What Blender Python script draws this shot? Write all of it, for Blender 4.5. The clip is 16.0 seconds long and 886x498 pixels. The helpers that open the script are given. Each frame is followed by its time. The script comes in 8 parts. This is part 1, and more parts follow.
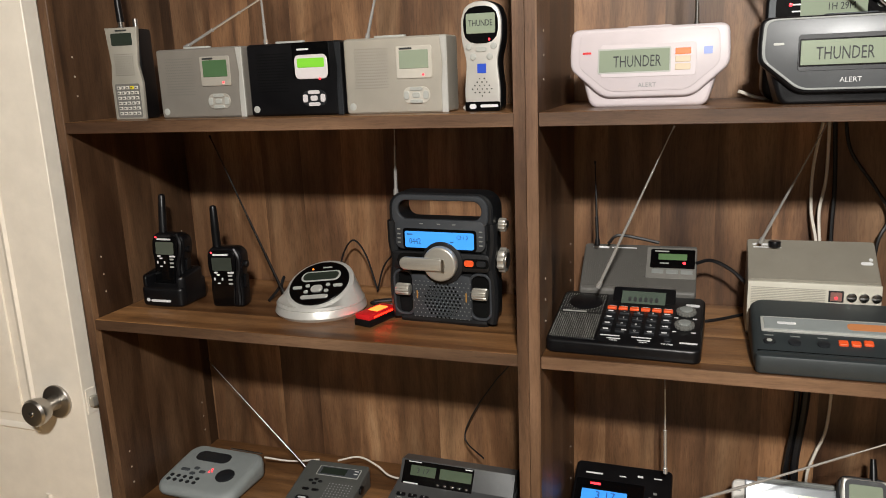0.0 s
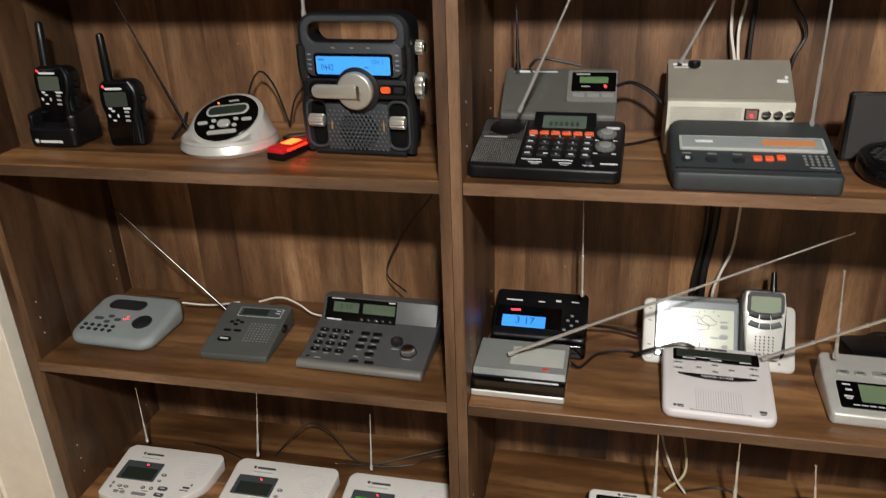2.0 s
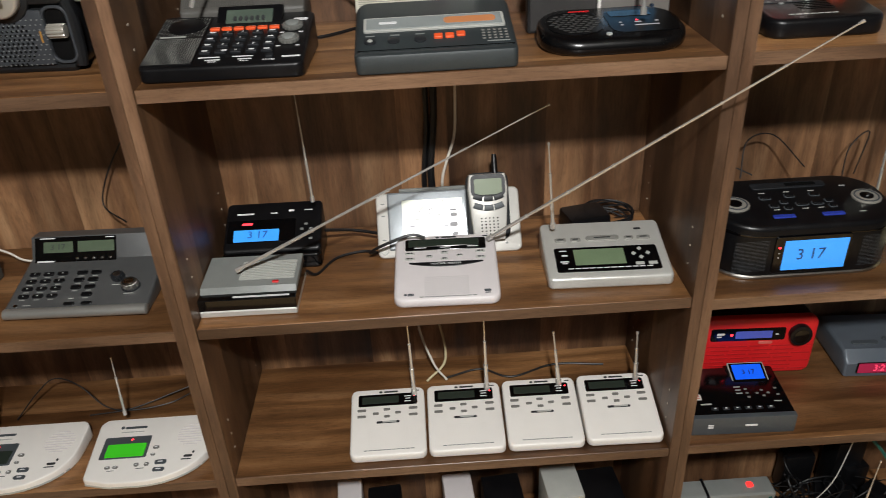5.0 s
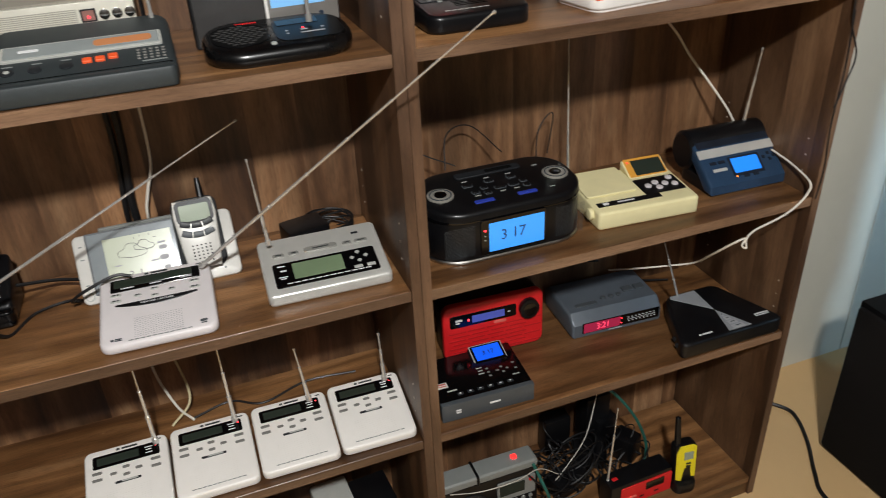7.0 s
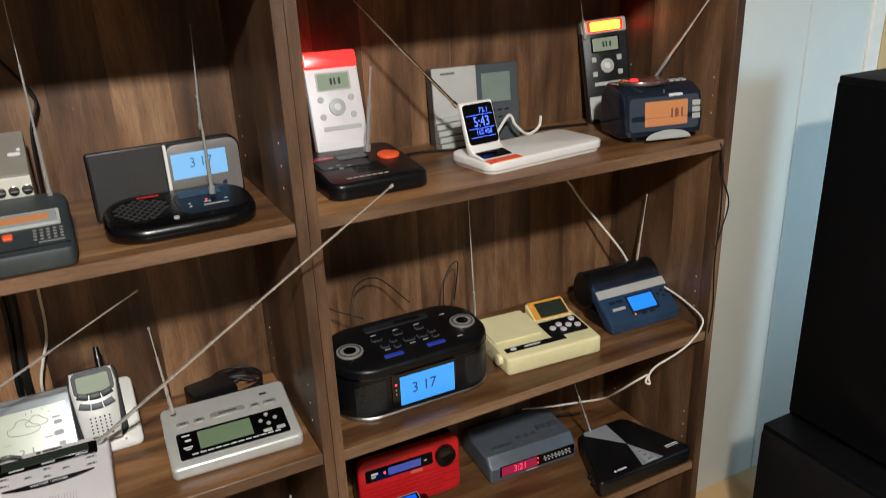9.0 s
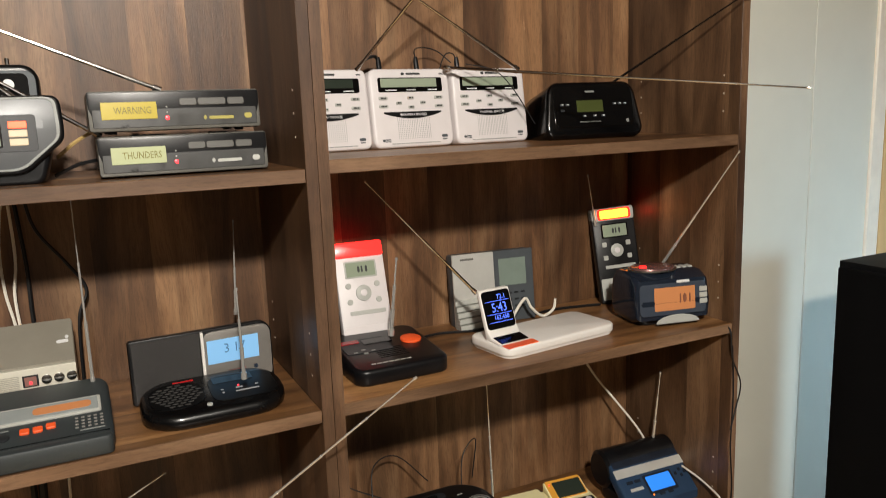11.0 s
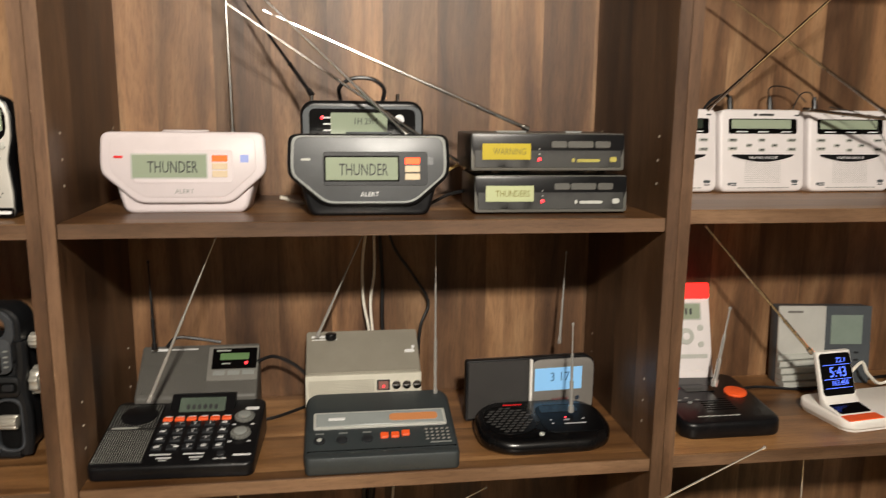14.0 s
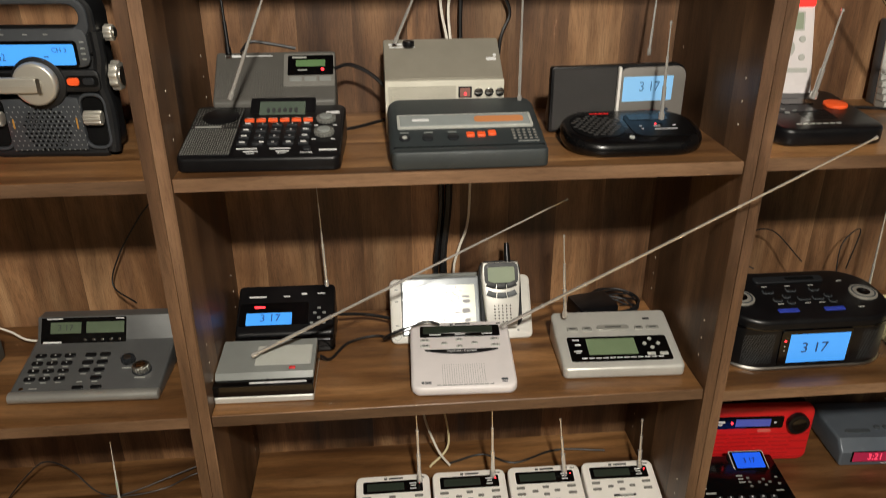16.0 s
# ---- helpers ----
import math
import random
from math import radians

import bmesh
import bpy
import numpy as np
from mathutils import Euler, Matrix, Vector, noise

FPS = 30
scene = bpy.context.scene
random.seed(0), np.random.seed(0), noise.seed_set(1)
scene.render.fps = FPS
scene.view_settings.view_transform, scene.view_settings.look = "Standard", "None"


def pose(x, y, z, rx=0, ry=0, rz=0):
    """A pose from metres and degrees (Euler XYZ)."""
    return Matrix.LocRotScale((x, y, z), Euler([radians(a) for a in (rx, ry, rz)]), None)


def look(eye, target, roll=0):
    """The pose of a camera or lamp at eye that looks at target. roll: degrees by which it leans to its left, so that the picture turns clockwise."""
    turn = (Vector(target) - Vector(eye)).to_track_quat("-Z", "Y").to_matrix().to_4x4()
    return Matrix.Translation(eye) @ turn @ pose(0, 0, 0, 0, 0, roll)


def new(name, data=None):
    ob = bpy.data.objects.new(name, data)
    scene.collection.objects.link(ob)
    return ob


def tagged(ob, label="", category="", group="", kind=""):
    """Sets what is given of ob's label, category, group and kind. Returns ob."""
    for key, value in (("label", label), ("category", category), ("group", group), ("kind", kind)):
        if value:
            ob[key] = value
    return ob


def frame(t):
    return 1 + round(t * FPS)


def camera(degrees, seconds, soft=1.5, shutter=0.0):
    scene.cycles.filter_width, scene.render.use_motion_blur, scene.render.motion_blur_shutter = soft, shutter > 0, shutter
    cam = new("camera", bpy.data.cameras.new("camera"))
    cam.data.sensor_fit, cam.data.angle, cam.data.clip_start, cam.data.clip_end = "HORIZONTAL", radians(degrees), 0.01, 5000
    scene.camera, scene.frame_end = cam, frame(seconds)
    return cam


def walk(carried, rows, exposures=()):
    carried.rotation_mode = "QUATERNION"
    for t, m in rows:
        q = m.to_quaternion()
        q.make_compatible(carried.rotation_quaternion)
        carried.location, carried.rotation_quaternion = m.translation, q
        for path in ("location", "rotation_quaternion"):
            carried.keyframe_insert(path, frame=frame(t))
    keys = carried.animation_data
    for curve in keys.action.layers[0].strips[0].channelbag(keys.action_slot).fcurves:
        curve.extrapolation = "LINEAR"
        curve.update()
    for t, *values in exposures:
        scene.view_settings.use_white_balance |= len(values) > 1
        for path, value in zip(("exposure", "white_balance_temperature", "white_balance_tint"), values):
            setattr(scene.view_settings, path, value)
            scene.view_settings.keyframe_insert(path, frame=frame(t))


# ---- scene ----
cam = camera(60.9, 16.0, 0.85, 0.4)
PATH = [
    (0, (1.023, -1.001, 1.588), (0.385, 0.839, 1.135), -2.3),
    (0.5, (1.019, -1.011, 1.587), (0.421, 0.831, 1.086), -2.4),
    (1, (1.007, -1.009, 1.573), (0.445, 0.821, 0.993), -2.6),
    (1.5, (1.008, -1.0, 1.558), (0.5, 0.809, 0.875), -2.6),
    (2, (1.01, -0.983, 1.54), (0.605, 0.794, 0.717), -2.0),
    (2.5, (1.013, -0.972, 1.524), (0.664, 0.779, 0.623), -2.4),
    (3, (1.022, -0.961, 1.51), (0.746, 0.769, 0.546), -2.9),
    (3.5, (1.045, -0.949, 1.498), (0.887, 0.773, 0.492), -3.0),
    (3.7, (1.061, -0.945, 1.496), (0.945, 0.774, 0.48), -3.1),
    (5.8, (1.238, -0.95, 1.483), (1.422, 0.763, 0.467), -2.9),
    (6, (1.25, -0.954, 1.484), (1.492, 0.757, 0.476), -3.0),
    (6.5, (1.282, -0.953, 1.485), (1.691, 0.726, 0.478), -3.2),
    (7, (1.308, -0.961, 1.468), (1.871, 0.672, 0.459), -3.1),
    (7.5, (1.319, -0.963, 1.453), (1.96, 0.639, 0.442), -3.2),
    (8, (1.323, -0.957, 1.488), (2.039, 0.666, 0.565), -3.1),
    (8.5, (1.338, -0.956, 1.502), (2.104, 0.677, 0.638), -2.9),
    (9, (1.329, -0.961, 1.526), (2.156, 0.706, 0.793), -2.5),
    (9.2, (1.328, -0.962, 1.544), (2.155, 0.714, 0.831), -2.5),
    (11.3, (1.301, -0.998, 1.608), (2.149, 0.787, 1.3), -2.0),
    (11.5, (1.3, -0.996, 1.615), (2.14, 0.797, 1.332), -1.9),
    (12, (1.291, -0.994, 1.643), (2.107, 0.82, 1.435), -1.8),
    (12.5, (1.283, -0.993, 1.676), (2.033, 0.852, 1.494), -1.3),
    (13, (1.275, -0.987, 1.671), (1.894, 0.906, 1.492), -0.6),
    (13.5, (1.18, -0.95, 1.667), (1.631, 0.981, 1.406), -0.0),
    (14, (1.149, -0.942, 1.674), (1.426, 1.005, 1.306), 0.6),
    (14.5, (1.142, -0.936, 1.639), (1.295, 0.991, 1.125), 0.8),
    (15, (1.127, -0.938, 1.59), (1.231, 0.954, 0.951), 0.6),
    (15.5, (1.084, -0.943, 1.554), (1.225, 0.904, 0.801), 0.6),
    (16, (1.084, -0.94, 1.525), (1.244, 0.858, 0.663), -0.1),
]
# the camera's own white balance drifts warmer after the middle of the walk
WHITE_BALANCE = [(0.0, 0.0, 6300, 10), (3.7, 0.0, 6100, 9), (5.8, 0.03, 6020, 9), (9.2, 0.0, 6100, 9), (11.3, 0.0, 6750, 10), (14.0, 0.0, 6900, 10), (15.0, 0.1, 6800, 9), (16.0, 0.0, 6750, 8)]
walk(cam, [(t, look(eye, target, roll)) for t, eye, target, roll in PATH], WHITE_BALANCE)

# ---- world, light, exposure ----
LAMP = (1.25, -1.58, 2.34)
world = bpy.data.worlds.new("world")
scene.world = world
world.use_nodes = True
world.node_tree.nodes["Background"].inputs["Color"].default_value = (0.55, 0.6, 0.7, 1)
world.node_tree.nodes["Background"].inputs["Strength"].default_value = 0.003


def lamp(name, kind, m, power, color, size):
    data = bpy.data.lights.new(name, kind)
    data.energy, data.color = power, color
    if kind == "AREA":
        data.shape, data.size = "DISK", size
    else:
        data.shadow_soft_size = size
    ob = new(name, data)
    ob.matrix_world = m
    return ob


lamp("ceiling_lamp", "POINT", pose(*LAMP), 232, (1.0, 0.95, 0.87), 0.07)
window = lamp("window_light", "AREA", look((3.62, -1.5, 1.5), (3.22, 0.33, 0.85)), 2.8, (0.5, 0.78, 1.0), 0.4)
window.data.spread = radians(62)

# ---- materials ----


def lin(text):
    """Linear colour from a six-digit display colour."""
    v = [int(text[i:i + 2], 16) / 255 for i in (0, 2, 4)]
    return tuple(c / 12.92 if c < 0.04045 else ((c + 0.055) / 1.055) ** 2.4 for c in v) + (1,)


def blank(name):
    mat = bpy.data.materials.new(name)
    mat.use_nodes = True
    nodes, links = mat.node_tree.nodes, mat.node_tree.links
    return mat, nodes, links, nodes["Principled BSDF"]


def mix(nodes, links, kind, fac, a, b):
    n = nodes.new("ShaderNodeMix")
    n.data_type, n.blend_type = "RGBA", kind
    for socket, value in ((n.inputs["Factor"], fac), (n.inputs[6], a), (n.inputs[7], b)):
        if hasattr(value, "links"):
            links.new(value, socket)
        else:
            socket.default_value = value
    return n.outputs[2]


def ramp(nodes, links, value, stops):
    n = nodes.new("ShaderNodeValToRGB")
    while len(n.color_ramp.elements) < len(stops):
        n.color_ramp.elements.new(0.5)
    for e, (at, color) in zip(n.color_ramp.elements, stops):
        e.position, e.color = at, color
    links.new(value, n.inputs["Fac"])
    return n.outputs["Color"]


def noise_of(nodes, links, coords, scale, detail=4.0, rough=0.55, stretch=None, twist=0.0):
    if stretch:
        m = nodes.new("ShaderNodeMapping")
        links.new(coords, m.inputs["Vector"])
        m.inputs["Scale"].default_value = stretch
        coords = m.outputs["Vector"]
    n = nodes.new("ShaderNodeTexNoise")
    n.inputs["Scale"].default_value, n.inputs["Detail"].default_value, n.inputs["Roughness"].default_value = scale, detail, rough
    n.inputs["Distortion"].default_value = twist
    links.new(coords, n.inputs["Vector"])
    return n.outputs["Fac"]


def bump(nodes, links, shader, height, strength, distance=0.001):
    n = nodes.new("ShaderNodeBump")
    n.inputs["Strength"].default_value, n.inputs["Distance"].default_value = strength, distance
    links.new(height, n.inputs["Height"])
    links.new(n.outputs["Normal"], shader.inputs["Normal"])


def plastic(name, color, rough=0.45, metallic=0.0, grain=0.06, wear=0.12, coat=0.0, spec=0.5):
    """Moulded plastic or paint: fine grain in the relief, a faint cloud of dust and handling in colour and gloss."""
    mat, nodes, links, shader = blank(name)
    base = lin(color) if isinstance(color, str) else color
    coords = nodes.new("ShaderNodeTexCoord").outputs["Object"]
    cloud = noise_of(nodes, links, coords, 22, 5, 0.6)
    fine = noise_of(nodes, links, coords, 900, 2, 0.5)
    dust = tuple(min(c * (1 + wear) + 0.02 * wear, 0.95) for c in base[:3]) + (1,)
    tone = ramp(nodes, links, cloud, [(0.35, base), (0.75, dust)])
    links.new(tone, shader.inputs["Base Color"])
    gloss = nodes.new("ShaderNodeMapRange")
    gloss.inputs["To Min"].default_value, gloss.inputs["To Max"].default_value = rough - wear * 0.4, rough + wear
    links.new(cloud, gloss.inputs["Value"])
    links.new(gloss.outputs["Result"], shader.inputs["Roughness"])
    shader.inputs["Metallic"].default_value, shader.inputs["Coat Weight"].default_value, shader.inputs["Specular IOR Level"].default_value = metallic, coat, spec
    bump(nodes, links, shader, fine, grain, 0.0004)
    return mat


def glow(name, color, strength, rough=0.25):
    mat, nodes, links, shader = blank(name)
    shader.inputs["Base Color"].default_value = lin(color)
    shader.inputs["Emission Color"].default_value = lin(color)
    shader.inputs["Emission Strength"].default_value = strength
    shader.inputs["Roughness"].default_value = rough
    return mat


def walnut(name, along, tones, gloss_from=0.3, relief=0.2, shine=0.5):
    """Printed walnut laminate. along: the axis of the grain. tones: dark, middle and light veneer. Strips of differing tone and figure lie side by side across it."""
    mat, nodes, links, shader = blank(name)
    coords = nodes.new("ShaderNodeTexCoord").outputs["Object"]
    info = nodes.new("ShaderNodeObjectInfo")
    shift = nodes.new("ShaderNodeVectorMath")
    shift.operation = "MULTIPLY_ADD"
    links.new(info.outputs["Random"], shift.inputs[0])
    shift.inputs[1].default_value = (3.1, 5.7, 4.3)
    links.new(coords, shift.inputs[2])
    at = shift.outputs["Vector"]
    # strips of veneer, each with its own tone and its own stretch of grain
    split = nodes.new("ShaderNodeSeparateXYZ")
    links.new(at, split.inputs["Vector"])
    both = nodes.new("ShaderNodeMath")
    both.operation = "ADD"
    links.new(split.outputs["X" if along == "z" else "Y"], both.inputs[0])
    if along == "z":
        links.new(split.outputs["Y"], both.inputs[1])
    wide = nodes.new("ShaderNodeMath")
    wide.operation = "DIVIDE"
    links.new(both.outputs["Value"], wide.inputs[0])
    wide.inputs[1].default_value = 0.088 if along == "z" else 0.11
    cell = nodes.new("ShaderNodeMath")
    cell.operation = "FLOOR"
    links.new(wide.outputs["Value"], cell.inputs[0])
    pick = nodes.new("ShaderNodeTexWhiteNoise")
    pick.noise_dimensions = "1D"
    links.new(cell.outputs["Value"], pick.inputs["W"])
    move = nodes.new("ShaderNodeVectorMath")
    move.operation = "MULTIPLY_ADD"
    links.new(pick.outputs["Color"], move.inputs[0])
    move.inputs[1].default_value = (2.0, 2.0, 9.0) if along == "z" else (9.0, 2.0, 2.0)
    links.new(at, move.inputs[2])
    own = move.outputs["Vector"]
    # the grain wavers along its length
    drift = nodes.new("ShaderNodeTexNoise")
    drift.inputs["Scale"].default_value, drift.inputs["Detail"].default_value = 1.0, 2.0
    lay = nodes.new("ShaderNodeMapping")
    lay.inputs["Scale"].default_value = {"x": (2.2, 9, 9), "z": (9, 9, 2.2)}[along]
    links.new(own, lay.inputs["Vector"])
    links.new(lay.outputs["Vector"], drift.inputs["Vector"])
    waver = nodes.new("ShaderNodeVectorMath")
    waver.operation = "MULTIPLY_ADD"
    links.new(drift.outputs["Color"], waver.inputs[0])
    waver.inputs[1].default_value = (0.0, 0.05, 0.05) if along == "x" else (0.05, 0.05, 0.0)
    links.new(own, waver.inputs[2])
    own = waver.outputs["Vector"]
    figure = noise_of(nodes, links, own, 1.0, 6, 0.6, {"x": (2.2, 17, 17), "z": (14, 14, 2.2)}[along], 0.5)
    pore = noise_of(nodes, links, own, 1.0, 3, 0.7, {"x": (40, 420, 420), "z": (420, 420, 40)}[along])
    broad = noise_of(nodes, links, own, 1.0, 3, 0.5, {"x": (1.8, 8, 8), "z": (8, 8, 2.4)}[along], 0.6)
    streak = noise_of(nodes, links, own, 1.0, 4, 0.65, {"x": (5, 190, 190), "z": (190, 190, 5)}[along])
    wave = nodes.new("ShaderNodeTexWave")
    wave.wave_type, wave.bands_direction = "BANDS", "X" if along == "z" else "Y"
    wave.inputs["Scale"].default_value, wave.inputs["Distortion"].default_value = 2.2, 6.0
    wave.inputs["Detail"].default_value, wave.inputs["Detail Scale"].default_value = 3.0, 0.8
    m = nodes.new("ShaderNodeMapping")
    m.inputs["Scale"].default_value = {"x": (0.5, 3.4, 3.4), "z": (3.4, 3.4, 0.55)}[along]
    links.new(own, m.inputs["Vector"])
    links.new(m.outputs["Vector"], wave.inputs["Vector"])
    tone = ramp(nodes, links, figure, [(at, lin(tint)) for at, tint in zip((0.25, 0.5, 0.75), tones)])
    tone = mix(nodes, links, "MULTIPLY", 0.85, tone, ramp(nodes, links, broad, [(0.32, lin("86776a")), (0.64, lin("ffffff"))]))
    tone = mix(nodes, links, "MULTIPLY", 0.32, tone, ramp(nodes, links, wave.outputs["Fac"], [(0.0, lin("7a685a")), (0.5, lin("f0e6dc")), (1.0, lin("ffffff"))]))
    tone = mix(nodes, links, "MULTIPLY", 0.3, tone, ramp(nodes, links, pore, [(0.36, lin("7a6a60")), (0.52, lin("ffffff"))]))
    tone = mix(nodes, links, "MULTIPLY", 0.22, tone, ramp(nodes, links, streak, [(0.35, lin("8f817a")), (0.6, lin("ffffff"))]))
    tone = mix(nodes, links, "MULTIPLY", 0.9, tone, ramp(nodes, links, pick.outputs["Value"], [(0.0, lin("a0968e")), (0.3, lin("c8c0b8")), (0.6, lin("dcd4cb")), (1.0, lin("f6eee4"))]))
    shader.inputs["Specular IOR Level"].default_value = shine
    links.new(tone, shader.inputs["Base Color"])
    gloss = nodes.new("ShaderNodeMapRange")
    gloss.inputs["To Min"].default_value, gloss.inputs["To Max"].default_value = gloss_from, gloss_from + 0.14
    links.new(figure, gloss.inputs["Value"])
    links.new(gloss.outputs["Result"], shader.inputs["Roughness"])
    bump(nodes, links, shader, pore, relief, 0.0005)
    return mat


def wall_paint(name, color, rough=0.7):
    mat, nodes, links, shader = blank(name)
    coords = nodes.new("ShaderNodeTexCoord").outputs["Object"]
    base = lin(color)
    cloud = noise_of(nodes, links, coords, 2.5, 5, 0.6)
    links.new(ramp(nodes, links, cloud, [(0.3, tuple(c * 0.9 for c in base[:3]) + (1,)), (0.7, base)]), shader.inputs["Base Color"])
    shader.inputs["Roughness"].default_value = rough
    bump(nodes, links, shader, noise_of(nodes, links, coords, 260, 3, 0.6), 0.12, 0.001)
    return mat


# same laminate throughout; upright tones are darkened to carry the side panels' shade
WOOD_UP_SHADED = walnut("walnut_upright_shaded", "z", ("4c3c30", "84684f", "a68668"), 0.36, 0.2, 0.4)
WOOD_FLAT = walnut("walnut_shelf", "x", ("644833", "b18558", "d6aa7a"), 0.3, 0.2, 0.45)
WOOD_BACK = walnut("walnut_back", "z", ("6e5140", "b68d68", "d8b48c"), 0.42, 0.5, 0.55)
EDGE_FLAT = walnut("walnut_edge_band", "x", ("7a6252", "a2856c", "b89b80"), 0.4)
EDGE_UP = walnut("walnut_upright_edge_band", "z", ("6c5546", "94765e", "ac8e74"), 0.4)
WALL = wall_paint("wall_panel_paint", "dcddd2")
# ceiling and room walls out of view: dark colours to hold down bounced light
CEIL = wall_paint("unseen_ceiling_dark", "6e6861")
UNSEEN_DARK = wall_paint("unseen_wall_dark", "37332f")
FLOORING = wall_paint("tan_floor", "dcb884", 0.5)
DOOR = plastic("door_paint", "eee6d8", 0.4, 0, 0.05, 0.1)
BLACK = plastic("black_plastic", "0c0c0e", 0.3, spec=0.32)
GLOSS = plastic("gloss_black", "060607", 0.12, 0, 0.0, 0.05)
SOFT = plastic("dark_grey_plastic", "1f2124", 0.42, spec=0.35)
SLATE = plastic("slate_plastic", "42474b", 0.46)
GREY = plastic("grey_plastic", "7f827f", 0.45)
PALE = plastic("pale_grey_plastic", "a9aaa4", 0.42)
TAUPE = plastic("taupe_grey_plastic", "6d6b66", 0.5)
SILVER = plastic("silver_paint", "cfcec8", 0.32, 0.4)
WHITE = plastic("white_plastic", "d3cdcd", 0.4, 0, 0.03, 0.08)
BRIGHT = plastic("bright_white_plastic", "e4e0da", 0.38, 0, 0.03, 0.06)
CREAM = plastic("cream_plastic", "e3d9a8", 0.45, 0, 0.03, 0.1)
IVORY = plastic("warm_grey_white", "c9c6bd", 0.42)
KEY = plastic("key_grey", "97979a", 0.5)
RED = plastic("red_plastic", "cf1c20", 0.4)
ORANGE = plastic("orange_plastic", "ee5a28", 0.4)
YELLOW = plastic("yellow_plastic", "e0d112", 0.4)
BLUE = plastic("blue_plastic", "2f4560", 0.16, 0.25)
NAVY = plastic("navy_smoke", "1c232e", 0.08, 0, 0.0, 0.05)
SATIN = plastic("satin_silver", "b6b2a8", 0.34, 0.55, 0.05, 0.1)
CHROME = plastic("chrome", "c8c6c2", 0.16, 1.0, 0.0, 0.06)
ROD = plastic("antenna_steel", "dedcd7", 0.2, 0.7, 0.0, 0.06)
# antenna chrome again, coloured dark for rods that stand in shadow
SHADED_ROD = plastic("shaded_antenna_steel", "434140", 0.24, 0.9, 0.0, 0.06)
STEEL = plastic("brushed_steel", "b0aca6", 0.3, 1.0, 0.1, 0.1)
INK = plastic("print_ink", "2c2e2e", 0.6)
PALEINK = plastic("pale_print", "d8d8d8", 0.6)
LCD = plastic("lcd_glass", "8f9a86", 0.14, 0, 0.0, 0.03)
LCDDARK = plastic("lcd_dark", "2c332c", 0.12, 0, 0.0, 0.03)
HOLE = plastic("hole_dark", "080808", 0.8, spec=0.08)
PIN = plastic("pin_hole_white", "b4a898", 0.7)
CORDW = plastic("white_cord", "dcd6ca", 0.5)
CORDB = plastic("black_cord", "0e0e10", 0.45)
CORDG = plastic("green_cord", "24594f", 0.45)
BLUELCD = glow("blue_backlight", "3f8fe2", 0.66)
DEEPLCD = glow("deep_blue_backlight", "2a7ee6", 0.66)
PALELCD = glow("pale_blue_backlight", "7cb0dc", 0.36)
GREENLCD = glow("green_backlight", "74bc34", 0.4)
LIMELCD = glow("lime_backlight", "3fae1e", 0.4)
YELLCD = glow("yellow_backlight", "ac9a30", 0.14)
PALEYEL = glow("pale_yellow_backlight", "aab088", 0.14)
AMBERLCD = glow("amber_backlight", "b0744a", 0.3)
LED = glow("red_led", "ff3038", 3.0)
GREENLED = glow("green_led", "30ffa0", 1.5)
ORANGELED = glow("orange_light", "ff7a2a", 1.6)
REDLIGHT = glow("red_alert_light", "ff2a26", 1.9)
REDGLOW = glow("red_lamp_edge", "e02818", 2.0)
HOTLIGHT = glow("yellow_alert_light", "ff8a28", 6.0)
HOTRED = glow("hot_red_side_light", "ff1808", 10.0)
BLUEDIGIT = glow("blue_digits", "5474ff", 1.3)

# ---- mesh helpers ----


def part(name, bm, material, parent=None, label=""):
    """Links a bmesh as one mesh object under a thing or a part."""
    me = bpy.data.meshes.new(name)
    bm.to_mesh(me)
    bm.free()
    return hang(name, me, material, parent, label)


def hang(name, me, material, parent=None, label="", m=None):
    if material and not me.materials:
        me.materials.append(material)
    me.polygons.foreach_set("use_smooth", [True] * len(me.polygons))
    me.set_sharp_from_angle(angle=radians(32))
    ob = new(name, me)
    if parent:
        ob.parent = parent
    if m:
        ob.matrix_basis = m
    return tagged(ob, label)


def thing(name, m, label, category, group="", kind=""):
    ob = new(name)
    ob.empty_display_size = 0.02
    ob.matrix_basis = m
    return tagged(ob, label, category, group, kind)


def box(w, d, h, at=(0, 0, 0), bevel=0.0, seg=2):
    """A box about its centre."""
    bm = bmesh.new()
    bmesh.ops.create_cube(bm, size=1, matrix=Matrix.Translation(at) @ Matrix.Diagonal((w, d, h, 1)))
    if bevel:
        bmesh.ops.bevel(bm, geom=bm.edges[:], offset=bevel, segments=seg, profile=0.6, affect="EDGES")
    return bm


